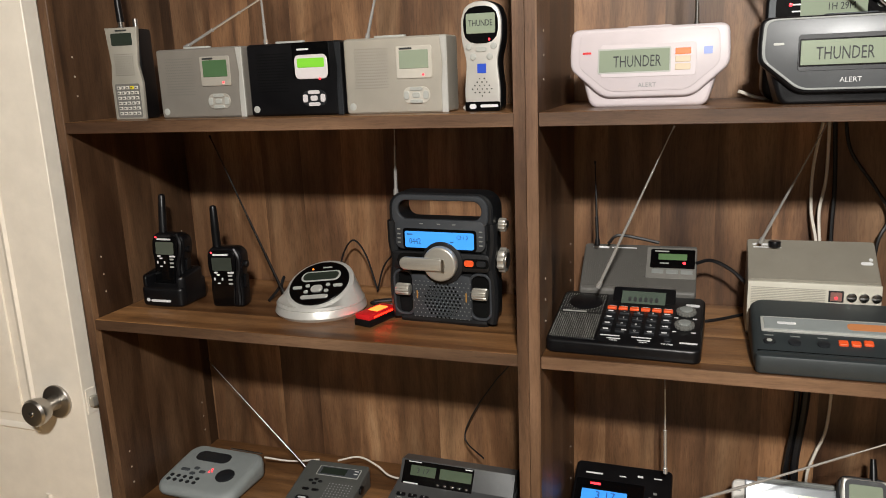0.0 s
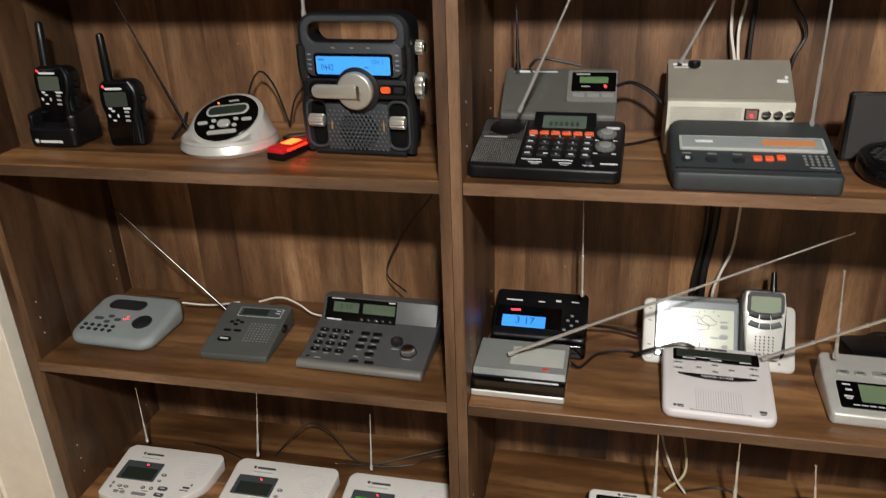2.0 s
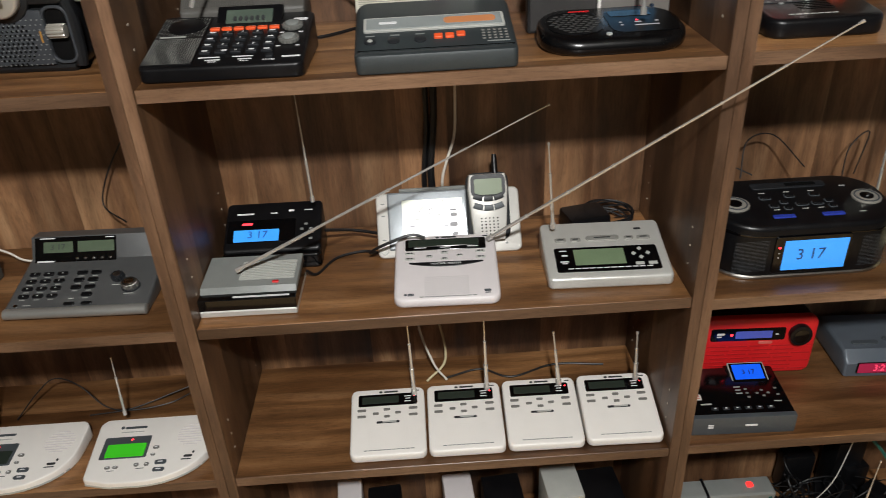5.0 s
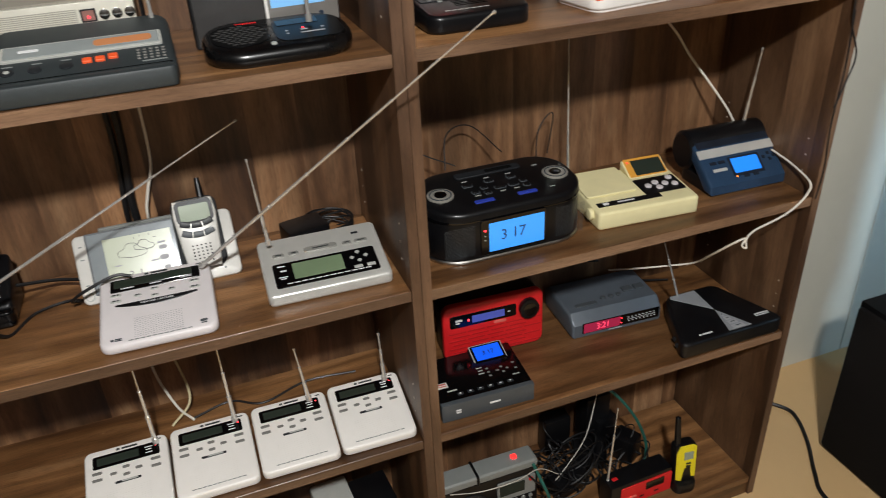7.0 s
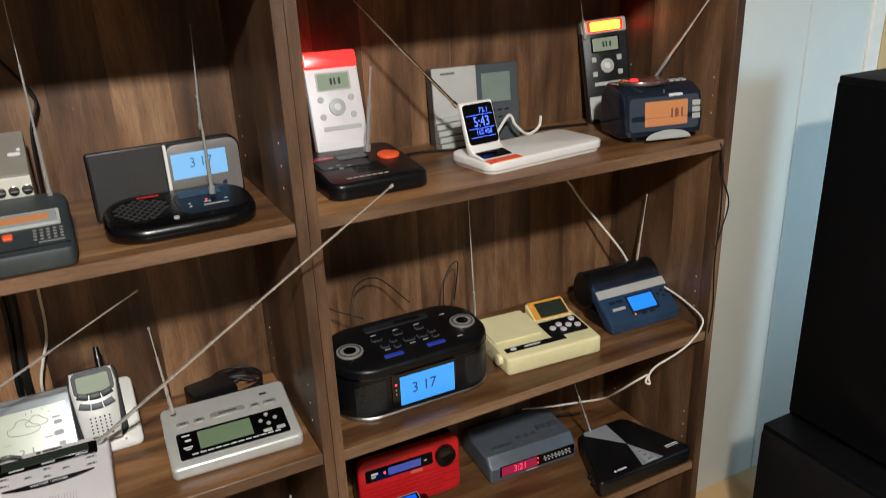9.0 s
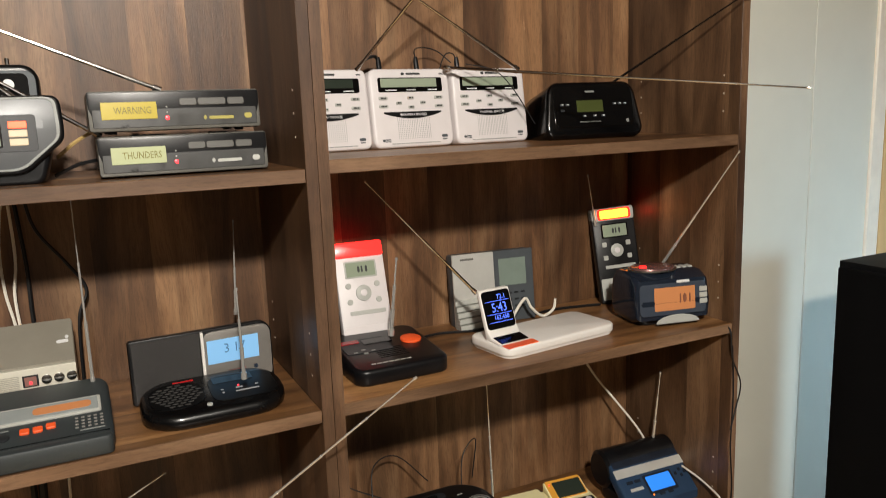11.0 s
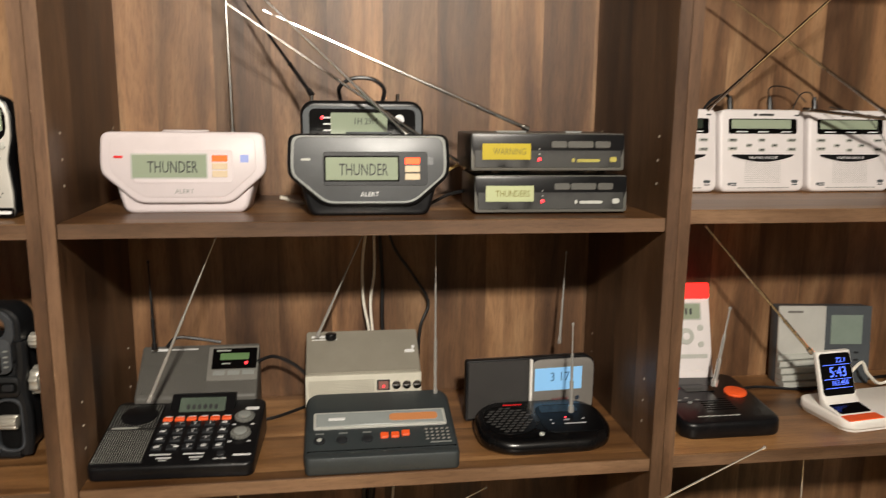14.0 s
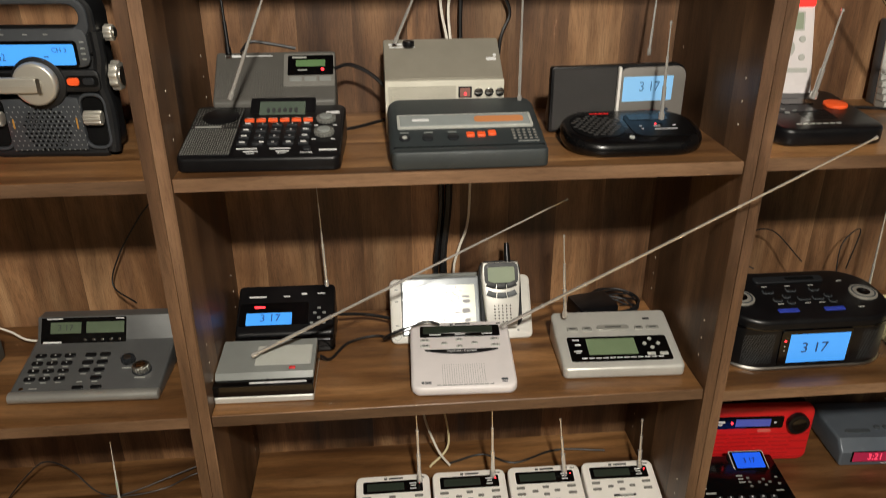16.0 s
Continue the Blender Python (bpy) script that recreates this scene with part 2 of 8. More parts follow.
def prism(outline, h, bevel=0.0, seg=2, m=None, rise=0.0):
    """An outline in x and y raised by h; rise lifts the top by that much a metre of y. The bevel rounds top and bottom rims."""
    pts = []
    for x, y in outline:
        if not pts or math.hypot(x - pts[-1][0], y - pts[-1][1]) > 1e-5:
            pts.append((x, y))
    if math.hypot(pts[0][0] - pts[-1][0], pts[0][1] - pts[-1][1]) < 1e-5:
        pts.pop()
    n = len(pts)
    if sum(pts[i][0] * pts[(i + 1) % n][1] - pts[(i + 1) % n][0] * pts[i][1] for i in range(n)) < 0:
        pts.reverse()
    ways = []
    for i in range(n):
        a, b, c = (Vector(pts[(i + k) % n]) for k in (-1, 0, 1))
        d0, d1 = (b - a).normalized(), (c - b).normalized()
        n0, n1 = Vector((-d0.y, d0.x)), Vector((-d1.y, d1.x))
        ways.append((n0 + n1) / max(1 + n0.dot(n1), 0.35))
    b = min(bevel, h * 0.48)
    steps = [(b * (1 - math.sin(math.pi / 2 * k / seg)), b * (1 - math.cos(math.pi / 2 * k / seg))) for k in range(seg + 1)] if b > 0 else [(0.0, 0.0)]
    bm = bmesh.new()
    loops = [[bm.verts.new((x + w.x * inset, y + w.y * inset, z)) for (x, y), w in zip(pts, ways)] for inset, z in steps]
    loops += [[bm.verts.new((x + w.x * inset, y + w.y * inset, h - z + rise * (y + w.y * inset))) for (x, y), w in zip(pts, ways)] for inset, z in steps[::-1]]
    bm.faces.new(loops[0][::-1])
    bm.faces.new(loops[-1])
    for low, top in zip(loops, loops[1:]):
        for i in range(n):
            bm.faces.new((low[i], low[(i + 1) % n], top[(i + 1) % n], top[i]))
    if m:
        bmesh.ops.transform(bm, matrix=m, verts=bm.verts)
    return bm


def rounded(w, d, r, seg=4, cx=0.0, cy=0.0):
    """A rounded rectangle about (cx, cy), anticlockwise."""
    r = min(r, w / 2 - 1e-5, d / 2 - 1e-5)
    out = []
    for sx, sy, a in ((1, 1, 0), (-1, 1, 90), (-1, -1, 180), (1, -1, 270)):
        for i in range(seg + 1):
            t = radians(a + 90 * i / seg)
            out.append((cx + sx * (w / 2 - r) + r * math.cos(t), cy + sy * (d / 2 - r) + r * math.sin(t)))
    return out


def ellipse(rx, ry, n=20, cx=0.0, cy=0.0):
    return [(cx + rx * math.cos(2 * math.pi * i / n), cy + ry * math.sin(2 * math.pi * i / n)) for i in range(n)]


def merged(*bms):
    out = bmesh.new()
    for bm in bms:
        me = bpy.data.meshes.new("temp")
        bm.to_mesh(me)
        bm.free()
        out.from_mesh(me)
        bpy.data.meshes.remove(me)
    return out


def face(at, v=(0, 0, 1), u=(1, 0, 0)):
    """A frame on a face: u to the right, v up along it, and n out of it."""
    u, v = Vector(u).normalized(), Vector(v).normalized()
    n = u.cross(v)
    m = Matrix((u, v, n)).transposed().to_4x4()
    m.translation = at
    return m


def fillet(points, r, seg=4):
    """An outline with its corners rounded."""
    out, n = [], len(points)
    for i in range(n):
        a, b, c = (Vector(points[(i + k) % n]) for k in (-1, 0, 1))
        d0, d1 = a - b, c - b
        s = min(r, d0.length * 0.45, d1.length * 0.45)
        p, q = b + d0.normalized() * s, b + d1.normalized() * s
        for k in range(seg + 1):
            t = k / seg
            out.append(tuple(p * (1 - t) ** 2 + b * 2 * t * (1 - t) + q * t * t))
    return out


def ring(outer, inner, h, m, bevel=0.0):
    """A frame between two outlines of the same count, raised by h."""
    bm = bmesh.new()
    n = len(outer)
    loops = [[bm.verts.new((x, y, z)) for x, y in line] for line, z in ((outer, 0), (outer, h), (inner, h), (inner, 0))]
    for k in range(4):
        a, b = loops[k], loops[(k + 1) % 4]
        for i in range(n):
            bm.faces.new((a[i], a[(i + 1) % n], b[(i + 1) % n], b[i]))
    if bevel:
        rims = [e for e in bm.edges if any(e.verts[0] in lp and e.verts[1] in lp for lp in loops)]
        bmesh.ops.bevel(bm, geom=rims, offset=bevel, segments=3, profile=0.6, affect="EDGES")
    bmesh.ops.transform(bm, matrix=m, verts=bm.verts)
    bmesh.ops.recalc_face_normals(bm, faces=bm.faces[:])
    return bm


SLABS = {}


def pad(parent, name, m, u, v, w, h, t, material, r=0.001, label="", turn=0.0):
    """A flat key, window or plate of thickness t on a face, with its centre at (u, v). Alike ones share a mesh."""
    key = (round(w, 5), round(h, 5), round(t, 5), round(r, 5), material.name)
    if key not in SLABS:
        bm = prism(rounded(w, h, r, 3), t + 0.0008, min(0.0006, t * 0.45) if t > 0.0007 else 0, 1, Matrix.Translation((0, 0, -0.0008)))
        SLABS[key] = bpy.data.meshes.new(name)
        bm.to_mesh(SLABS[key])
        bm.free()
    return hang(name, SLABS[key], material, parent, label, m @ pose(u, v, 0, 0, 0, turn))


def knob(parent, name, m, u, v, r, t, material, label=""):
    key = ("knob", round(r, 5), round(t, 5), material.name)
    if key not in SLABS:
        bm = prism(ellipse(r, r, 18), t + 0.0008, min(0.0012, t * 0.3), 2, Matrix.Translation((0, 0, -0.0008)))
        SLABS[key] = bpy.data.meshes.new(name)
        bm.to_mesh(SLABS[key])
        bm.free()
    return hang(name, SLABS[key], material, parent, label, m @ pose(u, v, 0))


def dots(parent, name, m, u, v, w, h, nu, nv, r, material, label="", oval=False, stagger=False):
    """A grille of small holes, joined."""
    verts, faces = [], []
    for j in range(nv):
        for i in range(nu):
            x = -w / 2 + w * (i + (0.5 if stagger and j % 2 else 0)) / max(nu - 1, 1)
            y = -h / 2 + h * j / max(nv - 1, 1)
            if oval and (x / (w / 2 + r)) ** 2 + (y / (h / 2 + r)) ** 2 > 1.02:
                continue
            k = len(verts)
            for a in range(6):
                verts.append((u + x + r * math.cos(a * math.pi / 3), v + y + r * math.sin(a * math.pi / 3), 0.0005))
            faces.append(tuple(range(k, k + 6)))
    me = bpy.data.meshes.new(name)
    me.from_pydata(verts, [], faces)
    ob = hang(name, me, material, parent, label, m)
    return tagged(ob, kind="stuff")


def bars(parent, name, m, rows, material, t=0.0003, label=""):
    """Print that cannot be read or is a maker's mark: plain bars (u, v, width, height)."""
    ob = part(name, merged(*[prism(rounded(w, h, h * 0.3, 1, u, v), t + 0.0005, 0, 1, m) for u, v, w, h in rows]), material, parent, label)
    return tagged(ob, kind="stuff") if len(rows) > 1 else ob


def words(parent, name, m, u, v, size, text, material, t=0.0005, wide=1.0, slant=0.0):
    """Lettering in the built-in font, centred."""
    cu = bpy.data.curves.new(name, "FONT")
    cu.body, cu.size, cu.align_x, cu.align_y, cu.extrude, cu.resolution_u, cu.shear = text, size, "CENTER", "CENTER", 0.0002, 2, slant
    tmp = bpy.data.objects.new("temp", cu)
    me = bpy.data.meshes.new_from_object(tmp)
    bpy.data.objects.remove(tmp)
    me.name = name
    me.transform(Matrix.Diagonal((wide, 1, 1, 1)))
    return hang(name, me, material, parent, "", m @ pose(u, v, t))


def tube(points, radii, seg=8):
    """A round tube through the points; radii: one number, or one for each point."""
    pts = [Vector(p) for p in points]
    radii = [radii] * len(pts) if isinstance(radii, (int, float)) else radii
    verts, faces = [], []
    side = None
    for i, p in enumerate(pts):
        d = (pts[min(i + 1, len(pts) - 1)] - pts[max(i - 1, 0)]).normalized()
        if side is None:
            side = d.orthogonal().normalized()
        side = (side - d * side.dot(d)).normalized()
        up = d.cross(side)
        for a in range(seg):
            t = 2 * math.pi * a / seg
            verts.append(p + (side * math.cos(t) + up * math.sin(t)) * radii[i])
    for i in range(len(pts) - 1):
        for a in range(seg):
            b = (a + 1) % seg
            faces.append((i * seg + a, i * seg + b, (i + 1) * seg + b, (i + 1) * seg + a))
    faces.append(tuple(range(seg))[::-1])
    faces.append(tuple((len(pts) - 1) * seg + a for a in range(seg)))
    bm = bmesh.new()
    vs = [bm.verts.new(v) for v in verts]
    for f in faces:
        bm.faces.new([vs[i] for i in f])
    return bm


def smooth(points, steps=6):
    """A flowing line through the points."""
    p = [Vector(q) for q in points]
    p = [p[0] * 2 - p[1]] + p + [p[-1] * 2 - p[-2]]
    out = []
    for i in range(1, len(p) - 2):
        a, b, c, d = p[i - 1:i + 3]
        for s in range(steps):
            t = s / steps
            out.append(0.5 * ((2 * b) + (c - a) * t + (2 * a - 5 * b + 4 * c - d) * t * t + (3 * b - a - 3 * c + d) * t ** 3))
    out.append(p[-2])
    return out


def antenna(th, foot, tip, r=0.0026, joints=5, material=None, label="chrome telescopic antenna"):
    """A telescopic rod in world places, as a part of its thing: each stage thinner, with a small knob at the tip."""
    inv = th.matrix_basis.inverted()
    a, b = inv @ Vector(foot), inv @ Vector(tip)
    pts, rad = [], []
    for i in range(joints):
        s = r * (1 - 0.62 * i / max(joints - 1, 1))
        f0, f1 = i / joints, (i + 1) / joints
        pts += [a.lerp(b, f0), a.lerp(b, f1 - 0.004), a.lerp(b, f1 - 0.003), a.lerp(b, f1)]
        rad += [s, s, s * 1.3, s * 1.3]
    d = (b - a).normalized()
    pts += [b + d * 0.0005, b + d * 0.0045, b + d * 0.005]
    rad += [r * 0.7, r * 0.7, r * 0.3]
    part("antenna", merged(tube(pts, rad, 10), tube([a - d * 0.004, a + d * 0.006], r * 1.5, 10)), material or ROD, th, label)


def gear(r, depth, n):
    """The outline of a ribbed knob."""
    return [((r if i % 4 < 2 else r - depth) * math.cos(math.pi * i / (2 * n)), (r if i % 4 < 2 else r - depth) * math.sin(math.pi * i / (2 * n))) for i in range(4 * n)]


def arc_band(r, a0, a1, width, n=8):
    """A bent bar about the origin, from a0 to a1 degrees."""
    turn = [radians(a0 + (a1 - a0) * i / n) for i in range(n + 1)]
    return [(r * math.cos(a), r * math.sin(a)) for a in turn] + [((r - width) * math.cos(a), (r - width) * math.sin(a)) for a in turn[::-1]]


def cable(points, r, material, label, category="cable", group="", steps=7):
    ob = part("cable", tube(smooth(points, steps), r, 6), material)
    return tagged(ob, label, category, group)


# ---- the room ----
T = 0.017
UNITS = {"a": 0.0, "b": 0.8, "c": 1.6}
Z = {"a": (1.533, 1.188, 0.808, 0.485, 0.055), "b": (1.533, 1.188, 0.808, 0.485, 0.055), "c": (1.543, 1.191, 0.801, 0.487, 0.055)}
TOP, BACK = 1.957, 0.302


def structure(name, bm, material, label):
    return tagged(part(name, bm, material), label, name.split("_")[0], "", "structure")


structure("floor", box(5.6, 3.6, 0.1, (1.4, -1.2, -0.05)), FLOORING, "tan smooth floor covering under the bookcases")
structure("ceiling", box(5.6, 3.6, 0.1, (1.4, -1.2, 2.5)), CEIL, "dark ceiling out of view, cuts bounced light")
wall = structure("wall_north", box(5.6, 0.1, 2.4, (1.4, 0.402, 1.2)), WALL, "pale grey-green panelled wall behind the bookcases")
for i in range(4):
    part("panel", box(0.232, 0.012, 2.4, (2.418 + 0.235 * i, 0.346, 1.2), 0.0015, 1), WALL, wall)
structure("trim", box(0.05, 0.02, 2.4, (3.26, 0.342, 1.2), 0.003, 1), DOOR, "white upright corner trim board")
structure("wall_tan", box(0.7, 0.02, 2.4, (3.636, 0.342, 1.2)), FLOORING, "tan wall beyond the white trim")
# unseen walls that close the room, dark so the compartments stay shaded
structure("wall_east", box(0.1, 3.6, 2.4, (4.05, -1.2, 1.2)), UNSEEN_DARK, "plain dark wall out of view, cuts bounced light")
structure("wall_west", box(0.1, 3.6, 2.4, (-1.25, -1.2, 1.2)), UNSEEN_DARK, "plain dark wall out of view, cuts bounced light")
structure("wall_south", box(5.6, 0.1, 2.4, (1.4, -2.85, 1.2)), UNSEEN_DARK, "plain dark wall out of view, cuts bounced light")


# ---- bookcases ----
def bookcase(key, label):
    x0, zs = UNITS[key], Z[key]
    th = thing("bookcase", pose(x0, 0, 0), label, "bookcase", "bookcases along the wall", "")
    inside = 0.8 - 2 * T
    for sx in (T / 2, 0.8 - T / 2):
        side = part("side_panel", box(T - 0.0008, BACK + 0.004, TOP, (sx, (BACK + 0.004) / 2, TOP / 2), 0.0012, 1), WOOD_UP_SHADED, th)
        part("edge_band", box(T - 0.001, 0.0008, TOP - 0.001, (sx, -0.0004, TOP / 2)), EDGE_UP, th)
        inner = T + 0.0004 if sx < 0.4 else 0.8 - T - 0.0004
        holes = []
        for yy in (0.038, 0.262):
            for z in zs[:4]:
                for dz in (0.042, 0.074, 0.106):
                    holes.append(prism(ellipse(0.0018, 0.0018, 8), 0.0006, 0, 1, pose(inner, yy, z + dz, 0, 90 if sx < 0.4 else -90, 0)))
        tagged(part("pin_hole", merged(*holes), PIN, side), kind="stuff")
    for z in zs[:4]:
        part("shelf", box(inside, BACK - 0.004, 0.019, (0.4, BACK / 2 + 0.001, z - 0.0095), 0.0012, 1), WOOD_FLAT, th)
        part("edge_band", box(inside - 0.001, 0.0008, 0.0178, (0.4, 0.0026, z - 0.0095)), EDGE_FLAT, th)
    part("bottom_shelf", box(inside, BACK - 0.004, 0.017, (0.4, BACK / 2 + 0.001, zs[4] - 0.0085), 0.0012, 1), WOOD_FLAT, th)
    part("kickboard", box(inside, 0.015, zs[4] - 0.019, (0.4, 0.012, (zs[4] - 0.019) / 2)), WOOD_FLAT, th)
    part("top", box(inside, BACK, 0.019, (0.4, BACK / 2, TOP - 0.0098), 0.0012, 1), WOOD_FLAT, th)
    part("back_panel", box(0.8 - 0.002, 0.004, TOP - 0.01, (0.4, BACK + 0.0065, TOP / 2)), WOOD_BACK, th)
    return th


bookcase("a", "tall dark walnut laminate bookcase with five compartments beside a white door")
bookcase("b", "tall dark walnut laminate bookcase with five compartments between two others")
bookcase("c", "tall dark walnut laminate bookcase with five compartments beside black loudspeakers")


# ---- weather radios and clocks: a function for each kind ----
UP = (0, 0, 1)
RADIO = "weather radio"


def front(y=0.0, z=0.0):
    """The frame on an upright front: u from the middle to the right, v up from z."""
    return face((0, y, z))


def leds(th, m, spots, r=0.0016, material=None):
    for u, v in spots:
        knob(th, "indicator_light", m, u, v, r, 0.0008, material or LED)


# - top row of the bookcase beside the door
def handheld_scanner(m):
    th = thing("handheld_scanner", m, "silver and black handheld scanner with keypad and stub antenna", "scanner")
    part("body", box(0.056, 0.036, 0.148, (0, 0.022, 0.074), 0.005), BLACK, th)
    side = [(-0.031, 0.0), (0.027, 0.0), (0.029, 0.06), (0.024, 0.09), (0.03, 0.15), (-0.032, 0.15), (-0.027, 0.09), (-0.031, 0.06)]
    part("front_shell", prism(side, 0.008, 0.002, 2, front(0.006)), plastic("worn_silver", "a7a398", 0.4, 0.3, 0.08, 0.2), th)
    f = front(-0.002)
    pad(th, "display", f, -0.001, 0.131, 0.04, 0.02, 0.001, LCDDARK, 0.002)
    pad(th, "keypad_plate", f, -0.001, 0.031, 0.048, 0.056, 0.0006, TAUPE, 0.003)
    dots(th, "speaker_mesh", f, -0.001, 0.09, 0.034, 0.034, 11, 10, 0.0008, HOLE)
    for j in range(6):
        for i in range(5):
            pad(th, "key", f, -0.0175 + 0.0085 * i, 0.01 + 0.0085 * j, 0.0068, 0.0052, 0.0016, YELLOW if (i, j) == (3, 5) else IVORY, 0.001)
    bars(th, "key_print", f @ pose(0, 0, 0.0016), [(-0.0175 + 0.0085 * i, 0.01 + 0.0085 * j, 0.003, 0.0022) for j in range(6) for i in range(5)], INK)
    bars(th, "maker_mark", f, [(0, 0.145, 0.022, 0.0025)], INK)
    part("antenna_base", tube([(-0.014, 0.02, 0.146), (-0.014, 0.02, 0.163)], 0.0055, 14), CHROME, th, "chrome antenna socket")
    part("antenna", tube([(-0.014, 0.02, 0.16), (-0.016, 0.02, 0.2), (-0.02, 0.02, 0.262), (-0.0203, 0.02, 0.265)], [0.0062, 0.0055, 0.0048, 0.002], 14), BLACK, th, "black rubber antenna")
    part("volume_knob", tube([(0.014, 0.02, 0.147), (0.014, 0.02, 0.164)], 0.0045, 14), STEEL, th)
    return th


def box_radio(m, shell, panel, lcd, label, rod, low_panel=False):
    th = thing("desk_weather_radio", m, label, RADIO, "boxy weather radios")
    part("body", box(0.163, 0.052, 0.11, (0, 0.028, 0.055), 0.006, 3), shell, th)
    wave = [(0.072, 0.0), (0.0815, 0.0), (0.0815, 0.108), (0.071, 0.108), (0.0745, 0.07), (0.072, 0.04)]
    part("side_band", prism(wave, 0.003, 0.001, 1, front(0.003)), SILVER if shell is not BLACK else SOFT, th)
    f = front(0.0015)
    if low_panel:
        pad(th, "display_window", f, 0.031, 0.083, 0.062, 0.052, 0.0007, GLOSS, 0.003)
        pad(th, "display_surround", f, 0.031, 0.073, 0.056, 0.036, 0.0014, WHITE, 0.008)
        pad(th, "display", f, 0.031, 0.079, 0.046, 0.014, 0.0022, lcd, 0.002)
    else:
        pad(th, "display_surround", f, 0.031, 0.073, 0.055, 0.046, 0.0014, panel, 0.003)
        pad(th, "display", f, 0.031, 0.077, 0.045, 0.026, 0.0022, lcd, 0.001)
    leds(th, front(0.0), [(0.045, 0.055)])
    bars(th, "maker_mark", front(0.0), [(0.019, 0.099 if low_panel else 0.0925, 0.02, 0.0026)], PALEINK if low_panel else INK)
    c = front(0.0015)
    pad(th, "button_plate", c, 0.033, 0.026, 0.042, 0.024, 0.001, panel if shell is not BLACK else SOFT, 0.011)
    for u, v, w, h in ((0.033, 0.026, 0.012, 0.008), (0.033, 0.035, 0.02, 0.0055), (0.033, 0.017, 0.02, 0.0055), (0.018, 0.026, 0.008, 0.012), (0.048, 0.026, 0.008, 0.012)):
        pad(th, "button", c, u, v, w, h, 0.0028, PALE if shell is not BLACK else WHITE, 0.003)
    dots(th, "speaker_mesh", f, -0.038, 0.066, 0.05, 0.056, 15, 14, 0.0009, TAUPE if shell is not BLACK else HOLE, stagger=True)
    knob(th, "round_mark", f, -0.07, 0.011, 0.0055, 0.0004, PALE)
    pad(th, "snooze_bar", face((0, 0.02, 0.11), (0, 1, 0)), -0.012, 0.0, 0.05, 0.012, 0.003, PALE, 0.005)
    antenna(th, *rod, r=0.0024)
    return th


def storm_handheld(m):
    th = thing("storm_alert_handheld", m, "white and black handheld storm alert radio standing upright on the shelf", RADIO)
    outline = [(-0.026, 0.0), (0.026, 0.0), (0.027, 0.03), (0.023, 0.07), (0.03, 0.1), (0.0305, 0.128), (0.024, 0.145), (0.01, 0.152), (-0.01, 0.152), (-0.024, 0.145), (-0.0305, 0.128), (-0.03, 0.1), (-0.023, 0.07), (-0.027, 0.03)]
    part("body", prism(fillet(outline, 0.008, 3), 0.03, 0.004, 2, front(0.036)), BLACK, th)
    part("front_shell", prism([(x * 0.96, z * 0.985 + 0.001) for x, z in fillet(outline, 0.008, 3)], 0.006, 0.002, 2, front(0.006)), plastic("pearl_white", "bdbab3", 0.36, 0.15), th)
    f = front(0.0)
    pad(th, "display_window", f, 0, 0.119, 0.05, 0.05, 0.0006, GLOSS, 0.018)
    pad(th, "display", f, 0, 0.121, 0.042, 0.027, 0.0012, LCD, 0.002)
    words(th, "display_text", front(-0.0012), 0, 0.121, 0.012, "THUNDE", INK, wide=0.72)
    leds(th, f, [(0.012, 0.099)])
    for u, v in ((-0.018, 0.09), (0.018, 0.09), (-0.012, 0.076), (0.012, 0.076)):
        knob(th, "button", f, u, v, 0.0045, 0.0016, PALE)
    pad(th, "centre_button", f, 0, 0.086, 0.016, 0.007, 0.0016, PALE, 0.0034)
    pad(th, "blue_badge", f, 0, 0.06, 0.013, 0.013, 0.0004, plastic("blue_badge", "2348b8", 0.4), 0.0004)
    dots(th, "speaker_mesh", f, 0, 0.034, 0.028, 0.024, 5, 6, 0.0011, HOLE, stagger=True, oval=True)
    pad(th, "foot_band", f, 0, 0.0075, 0.051, 0.013, 0.0008, GLOSS, 0.002)
    bars(th, "maker_mark", front(-0.0008), [(-0.014, 0.0075, 0.01, 0.007), (0.01, 0.008, 0.026, 0.004)], PALEINK)
    return th


